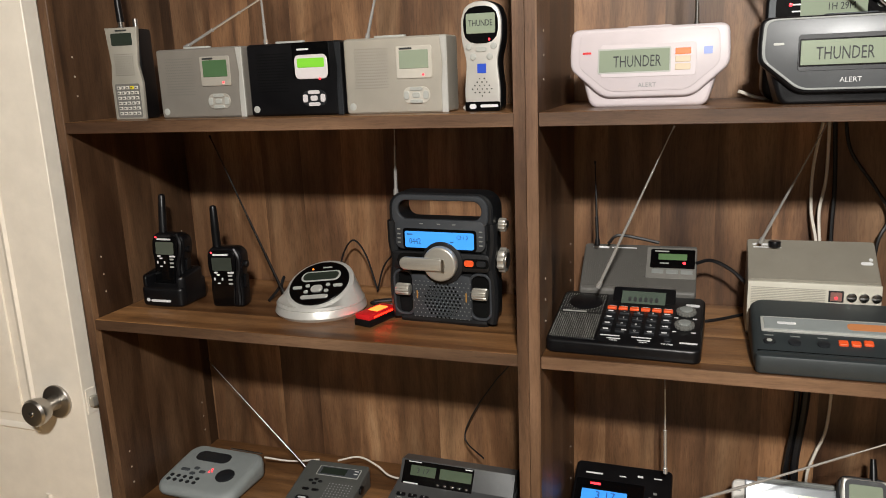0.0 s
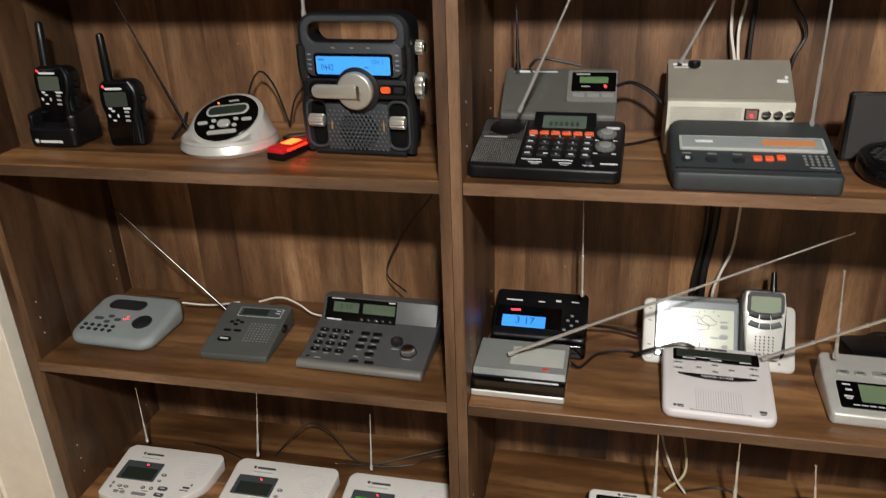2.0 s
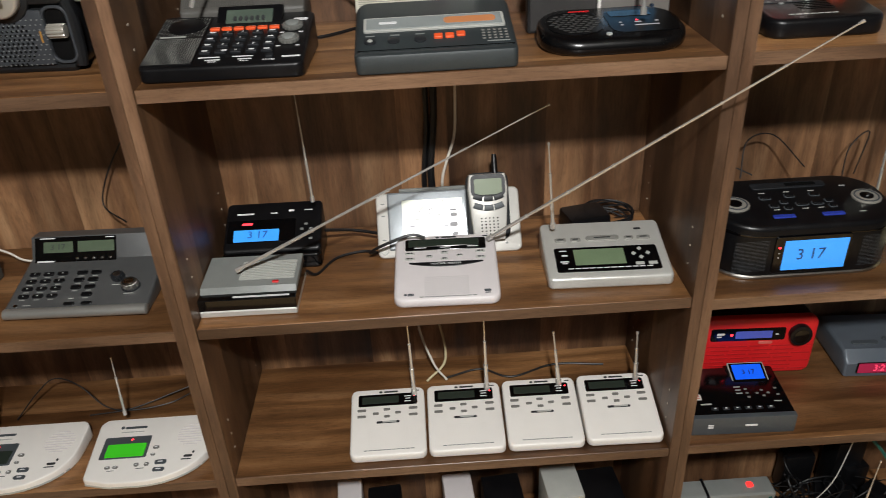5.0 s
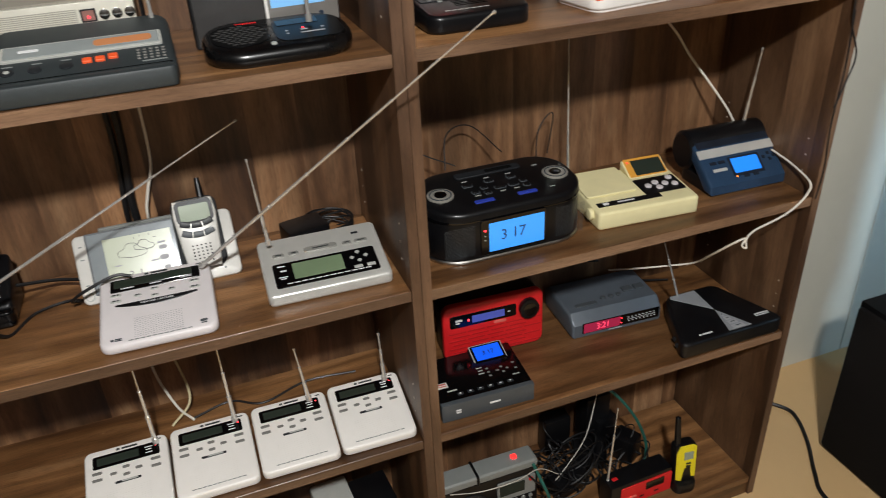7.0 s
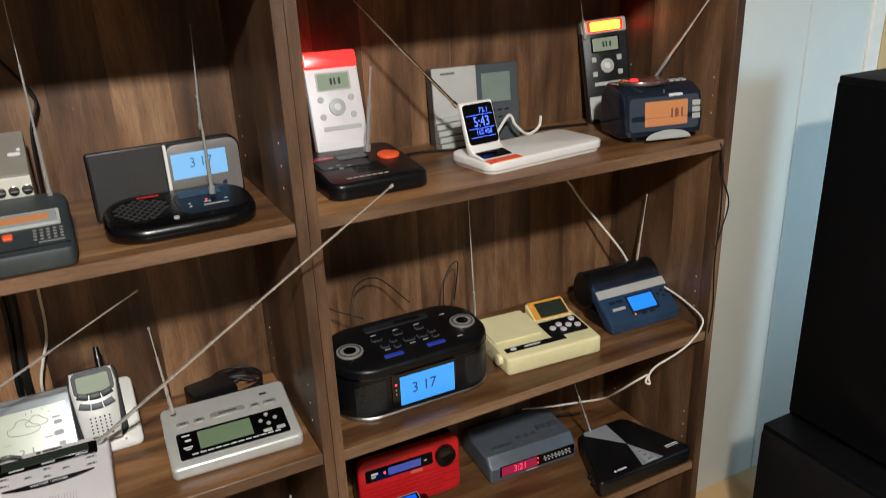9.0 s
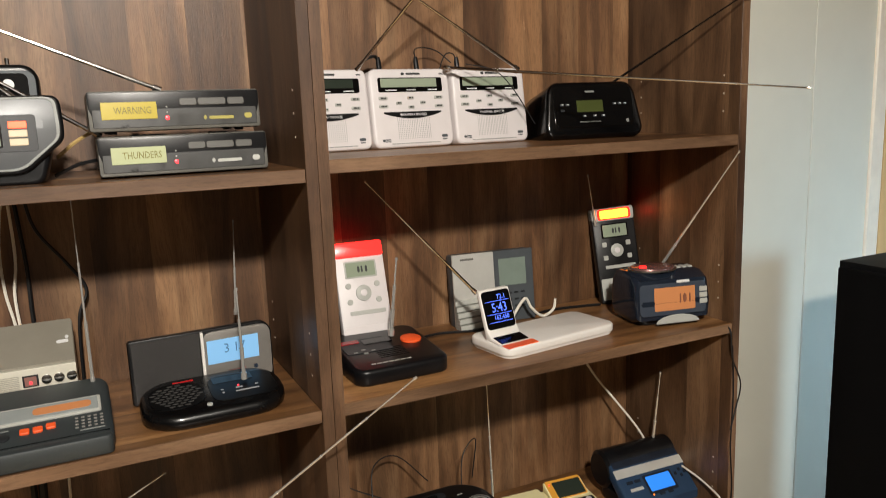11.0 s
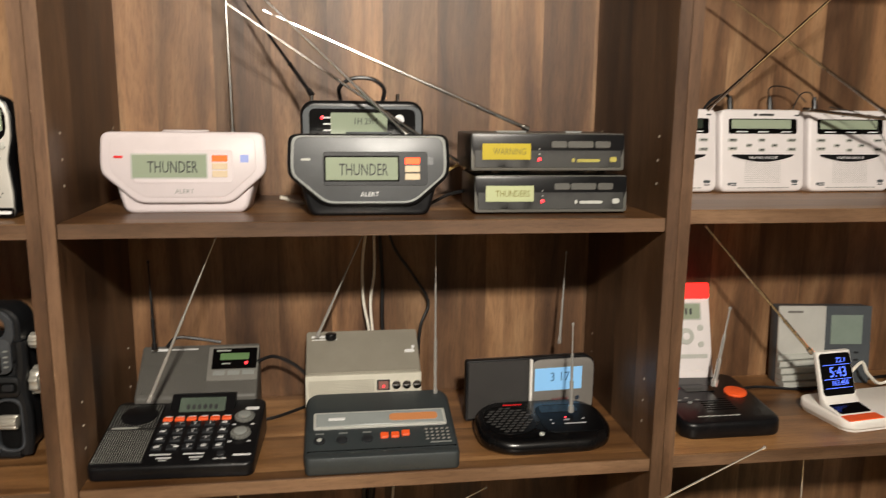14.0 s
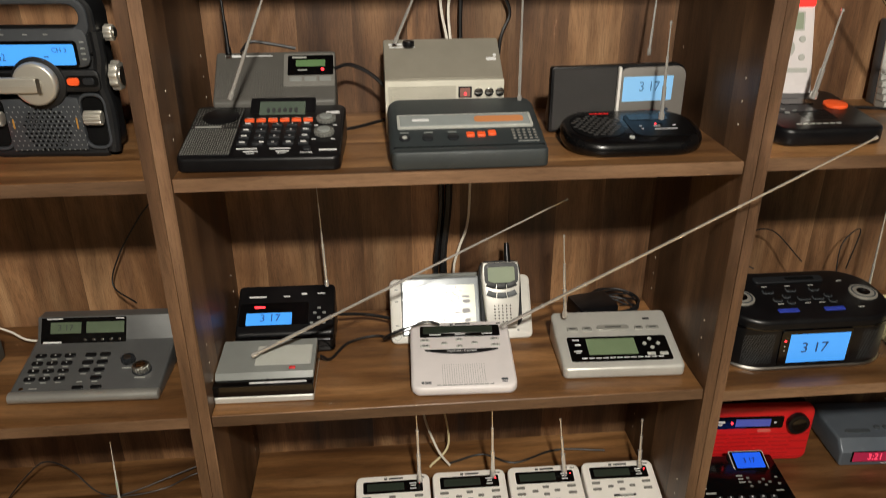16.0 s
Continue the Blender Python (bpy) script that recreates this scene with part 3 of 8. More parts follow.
# - second row
def walkie_body(th, m, charger):
    body = [(-0.027, 0.0), (0.027, 0.0), (0.028, 0.03), (0.025, 0.052), (0.03, 0.075), (0.0295, 0.095), (0.02, 0.105), (-0.022, 0.105), (-0.029, 0.096), (-0.03, 0.072), (-0.026, 0.05), (-0.028, 0.03)]
    part("body", prism(fillet(body, 0.006, 3), 0.03, 0.006, 3, m @ front(0.034)), BLACK, th)
    plate = [(-0.024, 0.006), (0.012, 0.004), (0.017, 0.05), (0.02, 0.07), (0.021, 0.09), (0.014, 0.101), (-0.019, 0.101), (-0.026, 0.093), (-0.027, 0.072), (-0.023, 0.05)]
    part("face_plate", prism(fillet(plate, 0.005, 3), 0.004, 0.0015, 2, m @ front(0.0055)), GLOSS, th)
    part("grip_ridge", tube(smooth([m @ Vector(p) for p in ((0.02, 0.006, 0.006), (0.021, 0.004, 0.03), (0.0205, 0.004, 0.05), (0.0245, 0.004, 0.068), (0.0245, 0.005, 0.088), (0.017, 0.007, 0.102))], 4), 0.0042, 8), BLACK, th, "black rubber grip ridge")
    f = m @ front(0.0014)
    pad(th, "display", f, -0.003, 0.077, 0.033, 0.023, 0.0006, plastic("walkie_lcd", "50564c", 0.15) if charger else plastic("walkie_dim_lcd", "3a3f38", 0.15), 0.002)
    for u, v, turn in ((-0.017, 0.051, 0), (-0.004, 0.051, 0), (-0.0105, 0.0585, 90), (-0.0105, 0.0435, 90)):
        pad(th, "button", f, u, v, 0.0026, 0.0052, 0.0012, PALEINK, 0.001, turn=turn)
    for v in (0.057, 0.05, 0.043):
        pad(th, "button", f, 0.0095, v, 0.0075, 0.0032, 0.001, PALE, 0.0014)
    bars(th, "maker_mark", f, [(-0.004, 0.0935, 0.026, 0.0032), (-0.014, 0.0625, 0.006, 0.003), (0.011, 0.0625, 0.011, 0.003)], PALEINK)
    leds(th, f, [(-0.019, 0.097)])
    knob(th, "side_knob", m @ face((0.029, 0.016, 0.075), UP, (0, 1, 0)), 0, 0, 0.006, 0.006, BLACK)
    pad(th, "side_button", m @ face((0.028, 0.017, 0.045), UP, (0, 1, 0)), 0, 0, 0.012, 0.024, 0.003, BLACK, 0.004)
    part("antenna", tube([m @ Vector(p) for p in ((-0.017, 0.02, 0.1), (-0.0175, 0.021, 0.14), (-0.018, 0.022, 0.17), (-0.018, 0.022, 0.1735), (-0.018, 0.022, 0.175))], [0.0078, 0.0072, 0.0064, 0.005, 0.002], 14), BLACK, th, "black rubber antenna")


def walkie_in_charger(m):
    th = thing("walkie_talkie", m, "black walkie-talkie with rubber antenna standing in a black charging cradle", "walkie-talkie", "walkie-talkies")
    plan = fillet([(-0.045, 0.003), (0.0, -0.002), (0.045, 0.003), (0.047, 0.08), (-0.047, 0.08)], 0.012, 4)
    base = part("charger", prism(plan, 0.036, 0.006, 3, None, 0.1), BLACK, th, "black charging cradle")
    for sx in (-1, 1):
        part("cup_cheek", prism(fillet([(sx * 0.046, 0.012), (sx * 0.033, 0.004), (sx * 0.029, 0.03), (sx * 0.03, 0.072), (sx * 0.046, 0.07)], 0.006, 3), 0.056, 0.006, 3, None, 0.12), BLACK, base)
    part("cup_back", prism(rounded(0.07, 0.016, 0.006, 4, 0, 0.07), 0.062, 0.005, 2), BLACK, base)
    bars(base, "maker_mark", front(-0.0012) @ pose(0, 0, 0, 0, 0, 0), [(-0.026, 0.0135, 0.007, 0.0065), (0.001, 0.0125, 0.042, 0.0045)], PALEINK)
    walkie_body(th, pose(0.0, 0.022, 0.026, -6, 0, 0) @ Matrix.Diagonal((1.16, 1.1, 1.02, 1)), True)
    return th


def walkie_alone(m):
    th = thing("walkie_talkie", m, "black walkie-talkie with rubber antenna standing beside its charging cradle", "walkie-talkie", "walkie-talkies")
    walkie_body(th, pose(0, 0, 0) @ Matrix.Diagonal((1.14, 1.1, 1.06, 1)), False)
    part("belt_clip", prism(rounded(0.05, 0.034, 0.008, 4, 0, 0.026), 0.03, 0.004, 2), BLACK, th)
    return th


def dome_clock(m, rod):
    th = thing("dome_clock_radio", m, "silver dome-shaped clock radio with a tilted black face on the shelf", "clock radio")
    n = 40
    tilt = pose(-0.002, 0.004, 0.044, 32, -6, 0)
    rings = [(0.0, 0.076), (0.006, 0.081), (0.013, 0.079), (0.018, 0.0765), (0.0195, 0.078), (0.024, 0.0745)]
    bm = bmesh.new()
    loops = [[bm.verts.new((r * math.cos(2 * math.pi * i / n), r * math.sin(2 * math.pi * i / n), z)) for i in range(n)] for z, r in rings]
    for r in (0.064, 0.06, 0.058):
        loops.append([bm.verts.new(tilt @ Vector((r * math.cos(2 * math.pi * i / n), r * 0.92 * math.sin(2 * math.pi * i / n), (0.064 - r) * 0.4))) for i in range(n)])
    for a, b in zip(loops, loops[1:]):
        for i in range(n):
            bm.faces.new((a[i], a[(i + 1) % n], b[(i + 1) % n], b[i]))
    bm.faces.new(loops[0][::-1])
    bm.faces.new(loops[-1])
    part("body", bm, SILVER, th, "silver ringed dome")
    plate = part("face_plate", prism(ellipse(0.0565, 0.0515, 36), 0.003, 0.001, 1, tilt @ pose(0, 0, 0.002)), GLOSS, th, "glossy black oval face")
    f = tilt @ pose(0, 0, 0.005) @ Matrix.Diagonal((0.93, 0.93, 1, 1))
    pad(plate, "display_rim", f, 0.0, 0.017, 0.082, 0.026, 0.001, PALE, 0.012)
    pad(plate, "display", f, 0.0, 0.017, 0.074, 0.02, 0.0016, LCDDARK, 0.009)
    pad(plate, "button", f, 0.0, -0.016, 0.024, 0.017, 0.003, SILVER, 0.008, "round silver selector")
    for u, v, w in ((-0.042, -0.01, 0.019), (0.042, -0.01, 0.019), (-0.021, -0.007, 0.009), (0.021, -0.007, 0.009), (-0.021, -0.022, 0.009), (0.021, -0.022, 0.009)):
        pad(plate, "button", f, u, v, w, 0.007, 0.002, PALE, 0.003)
    pad(plate, "snooze_bar", f, 0.0, -0.036, 0.056, 0.009, 0.002, SILVER, 0.004)
    bars(plate, "maker_mark", f, [(0.008, 0.039, 0.02, 0.003)], PALE)
    leds(plate, f, [(-0.022, 0.037)], 0.002, ORANGELED)
    antenna(th, *rod, r=0.0026, joints=4, material=SHADED_ROD)
    return th


def beacon(m):
    th = thing("flashing_beacon", m, "small red flashing alert light lying on the shelf", "alert light")
    part("base", box(0.034, 0.072, 0.012, (0, 0, 0.006), 0.003), BLACK, th, "black beacon base")
    part("lens", box(0.031, 0.069, 0.01, (0, 0, 0.0155), 0.003), RED, th, "translucent red lens")
    part("bulb", box(0.02, 0.03, 0.004, (0.002, 0.005, 0.0195), 0.001, 1), glow("flash_bulb_light", "ff5a20", 5.0), th, "glowing flash bulb")
    part("flash_rim", box(0.033, 0.05, 0.003, (0, 0.002, 0.0145), 0.001, 1), HOTRED, th, "glowing red rim of the lens")
    return th


def crank_radio(m, rod):
    th = thing("crank_radio", m, "dark grey rugged crank radio with carry handle and blue display", "crank radio")
    w = 0.178
    rubber = plastic("rugged_black", "121315", 0.42, spec=0.4)
    slate = plastic("rugged_slate", "34373b", 0.46, spec=0.4)
    part("body", prism(rounded(w - 0.008, 0.172, 0.02, 6, 0, 0.086), 0.05, 0.006, 3, front(0.062)), rubber, th, "dark grey moulded body")
    part("handle", ring(rounded(w, 0.082, 0.026, 8, 0, 0.176), rounded(0.146, 0.034, 0.016, 8, 0, 0.19), 0.05, front(0.056), 0.006), rubber, th, "black rubber carry handle")
    part("handle_liner", ring(rounded(0.164, 0.056, 0.022, 8, 0, 0.186), rounded(0.142, 0.03, 0.0145, 8, 0, 0.19), 0.008, front(0.01), 0.003), slate, th, "grey liner of the handle opening")
    part("bumper", merged(*[tube(smooth([(sx * (w / 2 - 0.003 - q), 0.011, z) for q, z in ((0.004, 0.008), (0.001, 0.03), (0.0, 0.07), (0.005, 0.104), (0.0, 0.135), (0.0, 0.17))], 5), 0.0085, 10) for sx in (-1, 1)],
                          tube([(-w / 2 + 0.014, 0.012, 0.007), (w / 2 - 0.014, 0.012, 0.007)], 0.0075, 10)), rubber, th, "black rubber bumper edge")
    for sx in (-0.055, 0.055):
        part("foot", box(0.036, 0.03, 0.006, (sx, 0.022, 0.003), 0.002, 2), rubber, th)
    part("upper_panel", prism(rounded(0.154, 0.05, 0.012, 5, 0, 0.15), 0.005, 0.002, 2, front(0.006)), slate, th)
    pad(th, "display_frame", front(0.001), 0, 0.143, 0.126, 0.034, 0.0012, GLOSS, 0.005)
    pad(th, "display", front(-0.0002), 0, 0.142, 0.118, 0.027, 0.0008, BLUELCD, 0.003)
    ink = plastic("pale_blue_ink", "2a64a0", 0.5)
    words(th, "display_text", front(-0.001), -0.041, 0.139, 0.014, "0442", ink, wide=0.75)
    words(th, "display_text", front(-0.001), 0.04, 0.148, 0.009, "CH 3", ink)
    bars(th, "display_marks", front(-0.001), [(-0.05, 0.1505, 0.01, 0.002), (0.012, 0.136, 0.012, 0.0016), (0.022, 0.14, 0.006, 0.0016)], ink)
    part("cross_band", prism(rounded(w - 0.01, 0.03, 0.008, 4, 0, 0.107), 0.008, 0.003, 2, front(0.008)), rubber, th)
    part("hub_boss", prism(ellipse(0.036, 0.036, 36), 0.01, 0.003, 2, front(0.008) @ pose(0.004, 0.105, 0)), rubber, th)
    pad(th, "crank_slot", front(0.0002), -0.04, 0.106, 0.07, 0.026, 0.0006, HOLE, 0.012)
    part("crank_hub", prism(ellipse(0.0285, 0.0285, 36), 0.014, 0.004, 3, front(-0.001) @ pose(0.004, 0.106, 0)), SATIN, th, "round silver crank hub")
    part("crank_arm", prism(rounded(0.078, 0.021, 0.0104, 6), 0.008, 0.0025, 3, front(-0.0125) @ pose(-0.024, 0.106, 0)), SATIN, th, "silver folding crank arm")
    pad(th, "crank_pivot", front(-0.0205), 0.0125, 0.106, 0.005, 0.02, 0.0006, STEEL, 0.001)
    plate = [(-0.051, 0.012), (0.051, 0.012), (0.05, 0.084), (0.034, 0.086), (0.028, 0.078), (0.017, 0.072), (0.004, 0.07), (-0.009, 0.072), (-0.02, 0.078), (-0.026, 0.086), (-0.05, 0.084)]
    part("speaker_panel", prism(plate, 0.006, 0.002, 2, front(0.006)), slate, th)
    dots(th, "speaker_mesh", front(0.0), 0.002, 0.042, 0.06, 0.056, 10, 11, 0.0021, HOLE, oval=True, stagger=True)
    dots(th, "studs", front(0.0), 0.0, 0.043, 0.094, 0.06, 14, 10, 0.001, GREY, stagger=True)
    for sx in (-0.067, 0.066):
        part("knob_well", ring(rounded(0.038, 0.078, 0.015, 6, sx, 0.051), rounded(0.03, 0.07, 0.012, 6, sx, 0.051), 0.006, front(0.008), 0.002), slate, th)
        pad(th, "well_floor", front(0.0085), sx, 0.051, 0.032, 0.072, 0.0006, HOLE, 0.012)
        part("tuning_knob", prism(gear(0.0098, 0.0014, 12), 0.024, 0.0015, 2, face((sx - 0.012, 0.001, 0.057), UP, (0, 1, 0))), SATIN, th, "silver ribbed knob")
    pad(th, "switch_plate", front(-0.0002), 0.061, 0.107, 0.042, 0.015, 0.0006, HOLE, 0.005)
    pad(th, "orange_switch", front(-0.0008), 0.05, 0.107, 0.016, 0.01, 0.003, ORANGE, 0.004)
    pad(th, "dark_switch", front(-0.0008), 0.07, 0.107, 0.015, 0.009, 0.002, SOFT, 0.003)
    for z, r in ((0.165, 0.011), (0.108, 0.02)):
        part("side_knob", prism(gear(r, r * 0.1, 9), 0.012, 0.002, 2, face((w / 2 + 0.002, 0.03, z), UP, (0, 1, 0))), SATIN, th, "silver ribbed side knob")
        knob(th, "side_knob_cap", face((w / 2 + 0.014, 0.03, z), UP, (0, 1, 0)), 0, 0, r * 0.62, 0.002, STEEL)
    bars(th, "print", front(0.0008), [(sx * 0.07, v, 0.006, 0.002) for sx in (-1, 1) for v in (0.158, 0.15, 0.143, 0.136)] + [(-0.03, 0.168, 0.006, 0.0015), (0.0, 0.168, 0.006, 0.0015), (0.026, 0.168, 0.006, 0.0015)], GREY)
    bars(th, "small_print", front(0.0), [(-0.042, 0.05, 0.002, 0.014), (0.043, 0.05, 0.002, 0.016)], plastic("amber_print", "a87a30", 0.5))
    antenna(th, *rod, r=0.0028, joints=3)
    return th


# - sloping desk radios
def slope(w, d, h0, h1, r, material, th, bevel=0.004, name="body", label="", outline=None):
    """A desk body with a sloping top; returns the frame on its top: u across, v up the slope from the front edge."""
    bm = prism(outline or rounded(w, d, r, 5, 0, d / 2), h0, bevel, 3, None, (h1 - h0) / d)
    part(name, bm, material, th, label)
    return face((0, 0, h0), (0, d, h1 - h0))


def grey_alarm_radio(m):
    th = thing("grey_weather_radio", m, "light grey rounded weather radio with dark oval speaker and buttons", RADIO)
    f = slope(0.178, 0.14, 0.028, 0.055, 0.03, plastic("blue_grey_plastic", "8b9190", 0.5), th, 0.013)
    part("under_base", prism(rounded(0.16, 0.122, 0.024, 5, 0, 0.07), 0.012, 0.003, 2), GREY, th)
    pad(th, "display", f, -0.018, 0.105, 0.08, 0.03, 0.0012, plastic("dark_display_cover", "26282a", 0.2), 0.014)
    knob(th, "speaker_cover", f, 0.042, 0.058, 0.019, 0.003, SOFT)
    for v in (0.025, 0.037):
        for i in range(5):
            knob(th, "button", f, -0.068 + 0.015 * i, v, 0.0042, 0.002, SOFT)
    for u, v, w in ((-0.052, 0.058, 0.02), (-0.03, 0.066, 0.012), (-0.03, 0.05, 0.012), (-0.012, 0.058, 0.014)):
        pad(th, "button", f, u, v, w, 0.008, 0.002, SLATE, 0.003)
    leds(th, f, [(0.004, 0.07), (0.001, 0.062), (0.007, 0.064)], 0.002)
    part("handle_bar", tube([(0.0, 0.137, 0.054), (0.075, 0.137, 0.054)], 0.002, 8), CHROME, th)
    return th


def slim_radio(m, rod):
    th = thing("slim_weather_radio", m, "thin slate grey sloping weather radio with small display", RADIO)
    f = slope(0.13, 0.14, 0.014, 0.05, 0.006, plastic("warm_slate", "50524f", 0.45), th, 0.003) @ Matrix.Diagonal((1, 0.92, 1, 1))
    pad(th, "display_frame", f, 0.01, 0.128, 0.088, 0.028, 0.0008, PALE, 0.002)
    pad(th, "display_panel", f, 0.01, 0.128, 0.084, 0.025, 0.0014, SLATE, 0.002)
    pad(th, "display", f, 0.0, 0.128, 0.052, 0.019, 0.002, LCDDARK, 0.001)
    for u, v, w in ((-0.036, 0.095, 0.009), (-0.026, 0.1, 0.009), (-0.016, 0.095, 0.009), (-0.026, 0.088, 0.009), (-0.036, 0.07, 0.015), (-0.016, 0.07, 0.015)):
        pad(th, "button", f, u, v, w, 0.0065, 0.0018, BLACK, 0.003)
    pad(th, "snooze_button", f, -0.032, 0.044, 0.028, 0.014, 0.002, BLACK, 0.007)
    bars(th, "print", f @ pose(0, 0, 0.002), [(-0.032, 0.044, 0.016, 0.004), (0.046, 0.134, 0.008, 0.002), (0.046, 0.126, 0.008, 0.002)], PALEINK)
    dots(th, "speaker_mesh", f, 0.028, 0.068, 0.046, 0.05, 8, 8, 0.0015, KEY)
    knob(th, "side_dial", face((0.065, 0.09, 0.024), UP, (0, 1, 0)), 0, 0, 0.009, 0.004, BLACK)
    antenna(th, *rod, r=0.0022, joints=5, material=SHADED_ROD)
    return th


def base_scanner(m):
    th = thing("desktop_scanner", m, "grey desktop scanner with raised dark display, keypad and two knobs", "scanner")
    shell = plastic("gunmetal", "5c5d5d", 0.34, 0.35)
    f = slope(0.228, 0.165, 0.02, 0.058, 0.008, shell, th, 0.004)
    part("front_lip", tube([(-0.1145, 0.003, 0.0125), (-0.113, 0.003, 0.0125), (0.113, 0.003, 0.0125), (0.1145, 0.003, 0.0125)], [0.008, 0.0105, 0.0105, 0.008], 20), plastic("dull_silver", "a3a29d", 0.3, 0.6), th, "rounded silver front edge")
    head = part("display_head", prism([(0.112, 0.018), (0.165, 0.018), (0.178, 0.088), (0.15, 0.092)], 0.222, 0.003, 2, face((-0.111, 0, 0), UP, (0, 1, 0))), shell, th)
    g = face((0, 0.1135, 0.03), (0, 0.038, 0.062))
    pad(head, "display_window", g, -0.035, 0.042, 0.138, 0.056, 0.002, GLOSS, 0.002)
    pad(head, "display", g, -0.064, 0.05, 0.05, 0.022, 0.0026, plastic("moss_scanner_lcd", "55614f", 0.14), 0.001)
    pad(head, "display", g, 0.0, 0.05, 0.062, 0.022, 0.0026, plastic("moss_scanner_lcd", "55614f", 0.14), 0.001)
    words(head, "display_text", g, -0.064, 0.05, 0.016, "3 17", INK, 0.0035, 0.9)
    bars(head, "print", g @ pose(0, 0, 0.0022), [(-0.085, 0.022, 0.03, 0.003), (-0.082, 0.068, 0.026, 0.002), (0.024, 0.067, 0.014, 0.002)], PALEINK)
    for i in range(5):
        knob(head, "button", g, -0.032 + 0.014 * i, 0.026, 0.0028, 0.003, CHROME)
    for j in range(4):
        for i in range(5):
            if i == 3 and j == 0:
                continue
            pad(th, "key", f, -0.092 + 0.023 * i + (0.01 if i > 2 else 0), 0.036 + 0.019 * j, 0.017, 0.0085, 0.003, BLACK, 0.002)
    for u in (-0.012, 0.016):
        pad(th, "key", f, u, 0.014, 0.017, 0.007, 0.003, BLACK, 0.002)
    bars(th, "print", f @ pose(0, 0, 0.0026), [(-0.092 + 0.023 * i, 0.036 + 0.019 * j, 0.0022, 0.0024) for j in range(4) for i in range(3)], PALEINK)
    bars(th, "key_names", f, [(-0.092 + 0.023 * i + (0.01 if i > 2 else 0), 0.0275 + 0.019 * j, 0.009, 0.0013) for j in range(4) for i in range(5)] + [(0.052, 0.058, 0.014, 0.0014), (0.078, 0.034, 0.016, 0.0014), (-0.08, 0.014, 0.012, 0.0014)], PALE)
    part("tuning_knob", prism(gear(0.0112, 0.0012, 14), 0.013, 0.002, 2, f @ pose(0.052, 0.074, 0)), SOFT, th, "ribbed black knob")
    knob(th, "knob_cap", f @ pose(0, 0, 0.013), 0.052, 0.074, 0.006, 0.0006, STEEL)
    part("volume_knob", prism(gear(0.0138, 0.0012, 18), 0.015, 0.003, 3, f @ pose(0.078, 0.052, 0)), STEEL, th, "large steel ribbed knob")
    knob(th, "knob_cap", f @ pose(0, 0, 0.015), 0.078, 0.052, 0.008, 0.0008, CHROME)
    knob(th, "knob_ring", f, 0.078, 0.052, 0.0155, 0.003, SOFT)
    knob(th, "headphone_jack", f, -0.098, 0.014, 0.0035, 0.001, CHROME)
    return th


def curved_radio(m, lcd, rod, label, extra=True):
    th = thing("curved_weather_radio", m, label, RADIO, "white curved weather radios")
    arc = [(0.108 - 0.006 * (1 - math.cos(a)) - 0.125 * (1 - math.cos(a)) * 0.9, 0.085 - 0.085 * math.sin(a)) for a in [i * math.pi / 2 / 8 for i in range(9)]]
    outline = [(-0.105, 0.012)] + [(-0.11, 0.135), (-0.1, 0.147), (0.1, 0.147), (0.11, 0.137)] + arc + [(-0.06, 0.001)]
    f = slope(0.22, 0.147, 0.018, 0.033, 0.0, BRIGHT, th, 0.0028, outline=fillet(outline, 0.006, 3))
    part("base", prism([(x * 0.985, y * 0.97 - 0.0005) for x, y in outline], 0.008, 0.002, 1), PALE, th)
    pad(th, "display_window", f, -0.048, 0.078, 0.084, 0.05, 0.001, SLATE, 0.003)
    pad(th, "display", f, -0.046, 0.071, 0.07, 0.03, 0.0018, lcd, 0.002)
    leds(th, f @ pose(0, 0, 0.001), [(-0.04, 0.095)], 0.0022)
    for u, v, w, h in ((-0.068, 0.034, 0.011, 0.007), (-0.054, 0.034, 0.011, 0.007), (-0.018, 0.037, 0.009, 0.009), (0.0, 0.037, 0.009, 0.009), (0.024, 0.04, 0.022, 0.011), (0.024, 0.024, 0.022, 0.01), (0.008, 0.074, 0.012, 0.008), (0.006, 0.058, 0.009, 0.006)):
        pad(th, "button", f, u, v, w * 0.92, h * 0.85, 0.0022, SLATE if w > 0.02 else TAUPE, 0.003)
        bars(th, "button_mark", f @ pose(0, 0, 0.0022), [(u, v, w * 0.4, h * 0.18)], PALEINK)
    if extra:
        for u, v, w in ((-0.068, 0.02, 0.011), (-0.054, 0.02, 0.011), (-0.018, 0.02, 0.032), (-0.086, 0.03, 0.005), (-0.086, 0.04, 0.005)):
            pad(th, "button", f, u, v, w, 0.007, 0.0022, GREY, 0.003)
    bars(th, "maker_mark", f, [(-0.066, 0.1255, 0.006, 0.007), (-0.041, 0.1245, 0.04, 0.005)], SLATE)
    bars(th, "slogan", f, [(-0.045, 0.114, 0.042, 0.0018)], PALE)
    bars(th, "print", f, [(0.07, 0.05, 0.015, 0.005), (0.078, 0.058, 0.004, 0.006), (0.068, 0.043, 0.018, 0.002), (-0.061, 0.027, 0.012, 0.001), (-0.01, 0.029, 0.014, 0.001)], INK)
    part("speaker_ribs", merged(*[box(2 * math.sqrt(0.0007 - (0.0058 * (i - 4)) ** 2), 0.0016, 0.0014, (0.068, 0.1 + 0.0058 * (i - 4), 0)) for i in range(9)]), WHITE, th).matrix_basis = f
    antenna(th, *rod, r=0.0024, joints=3)
    return th


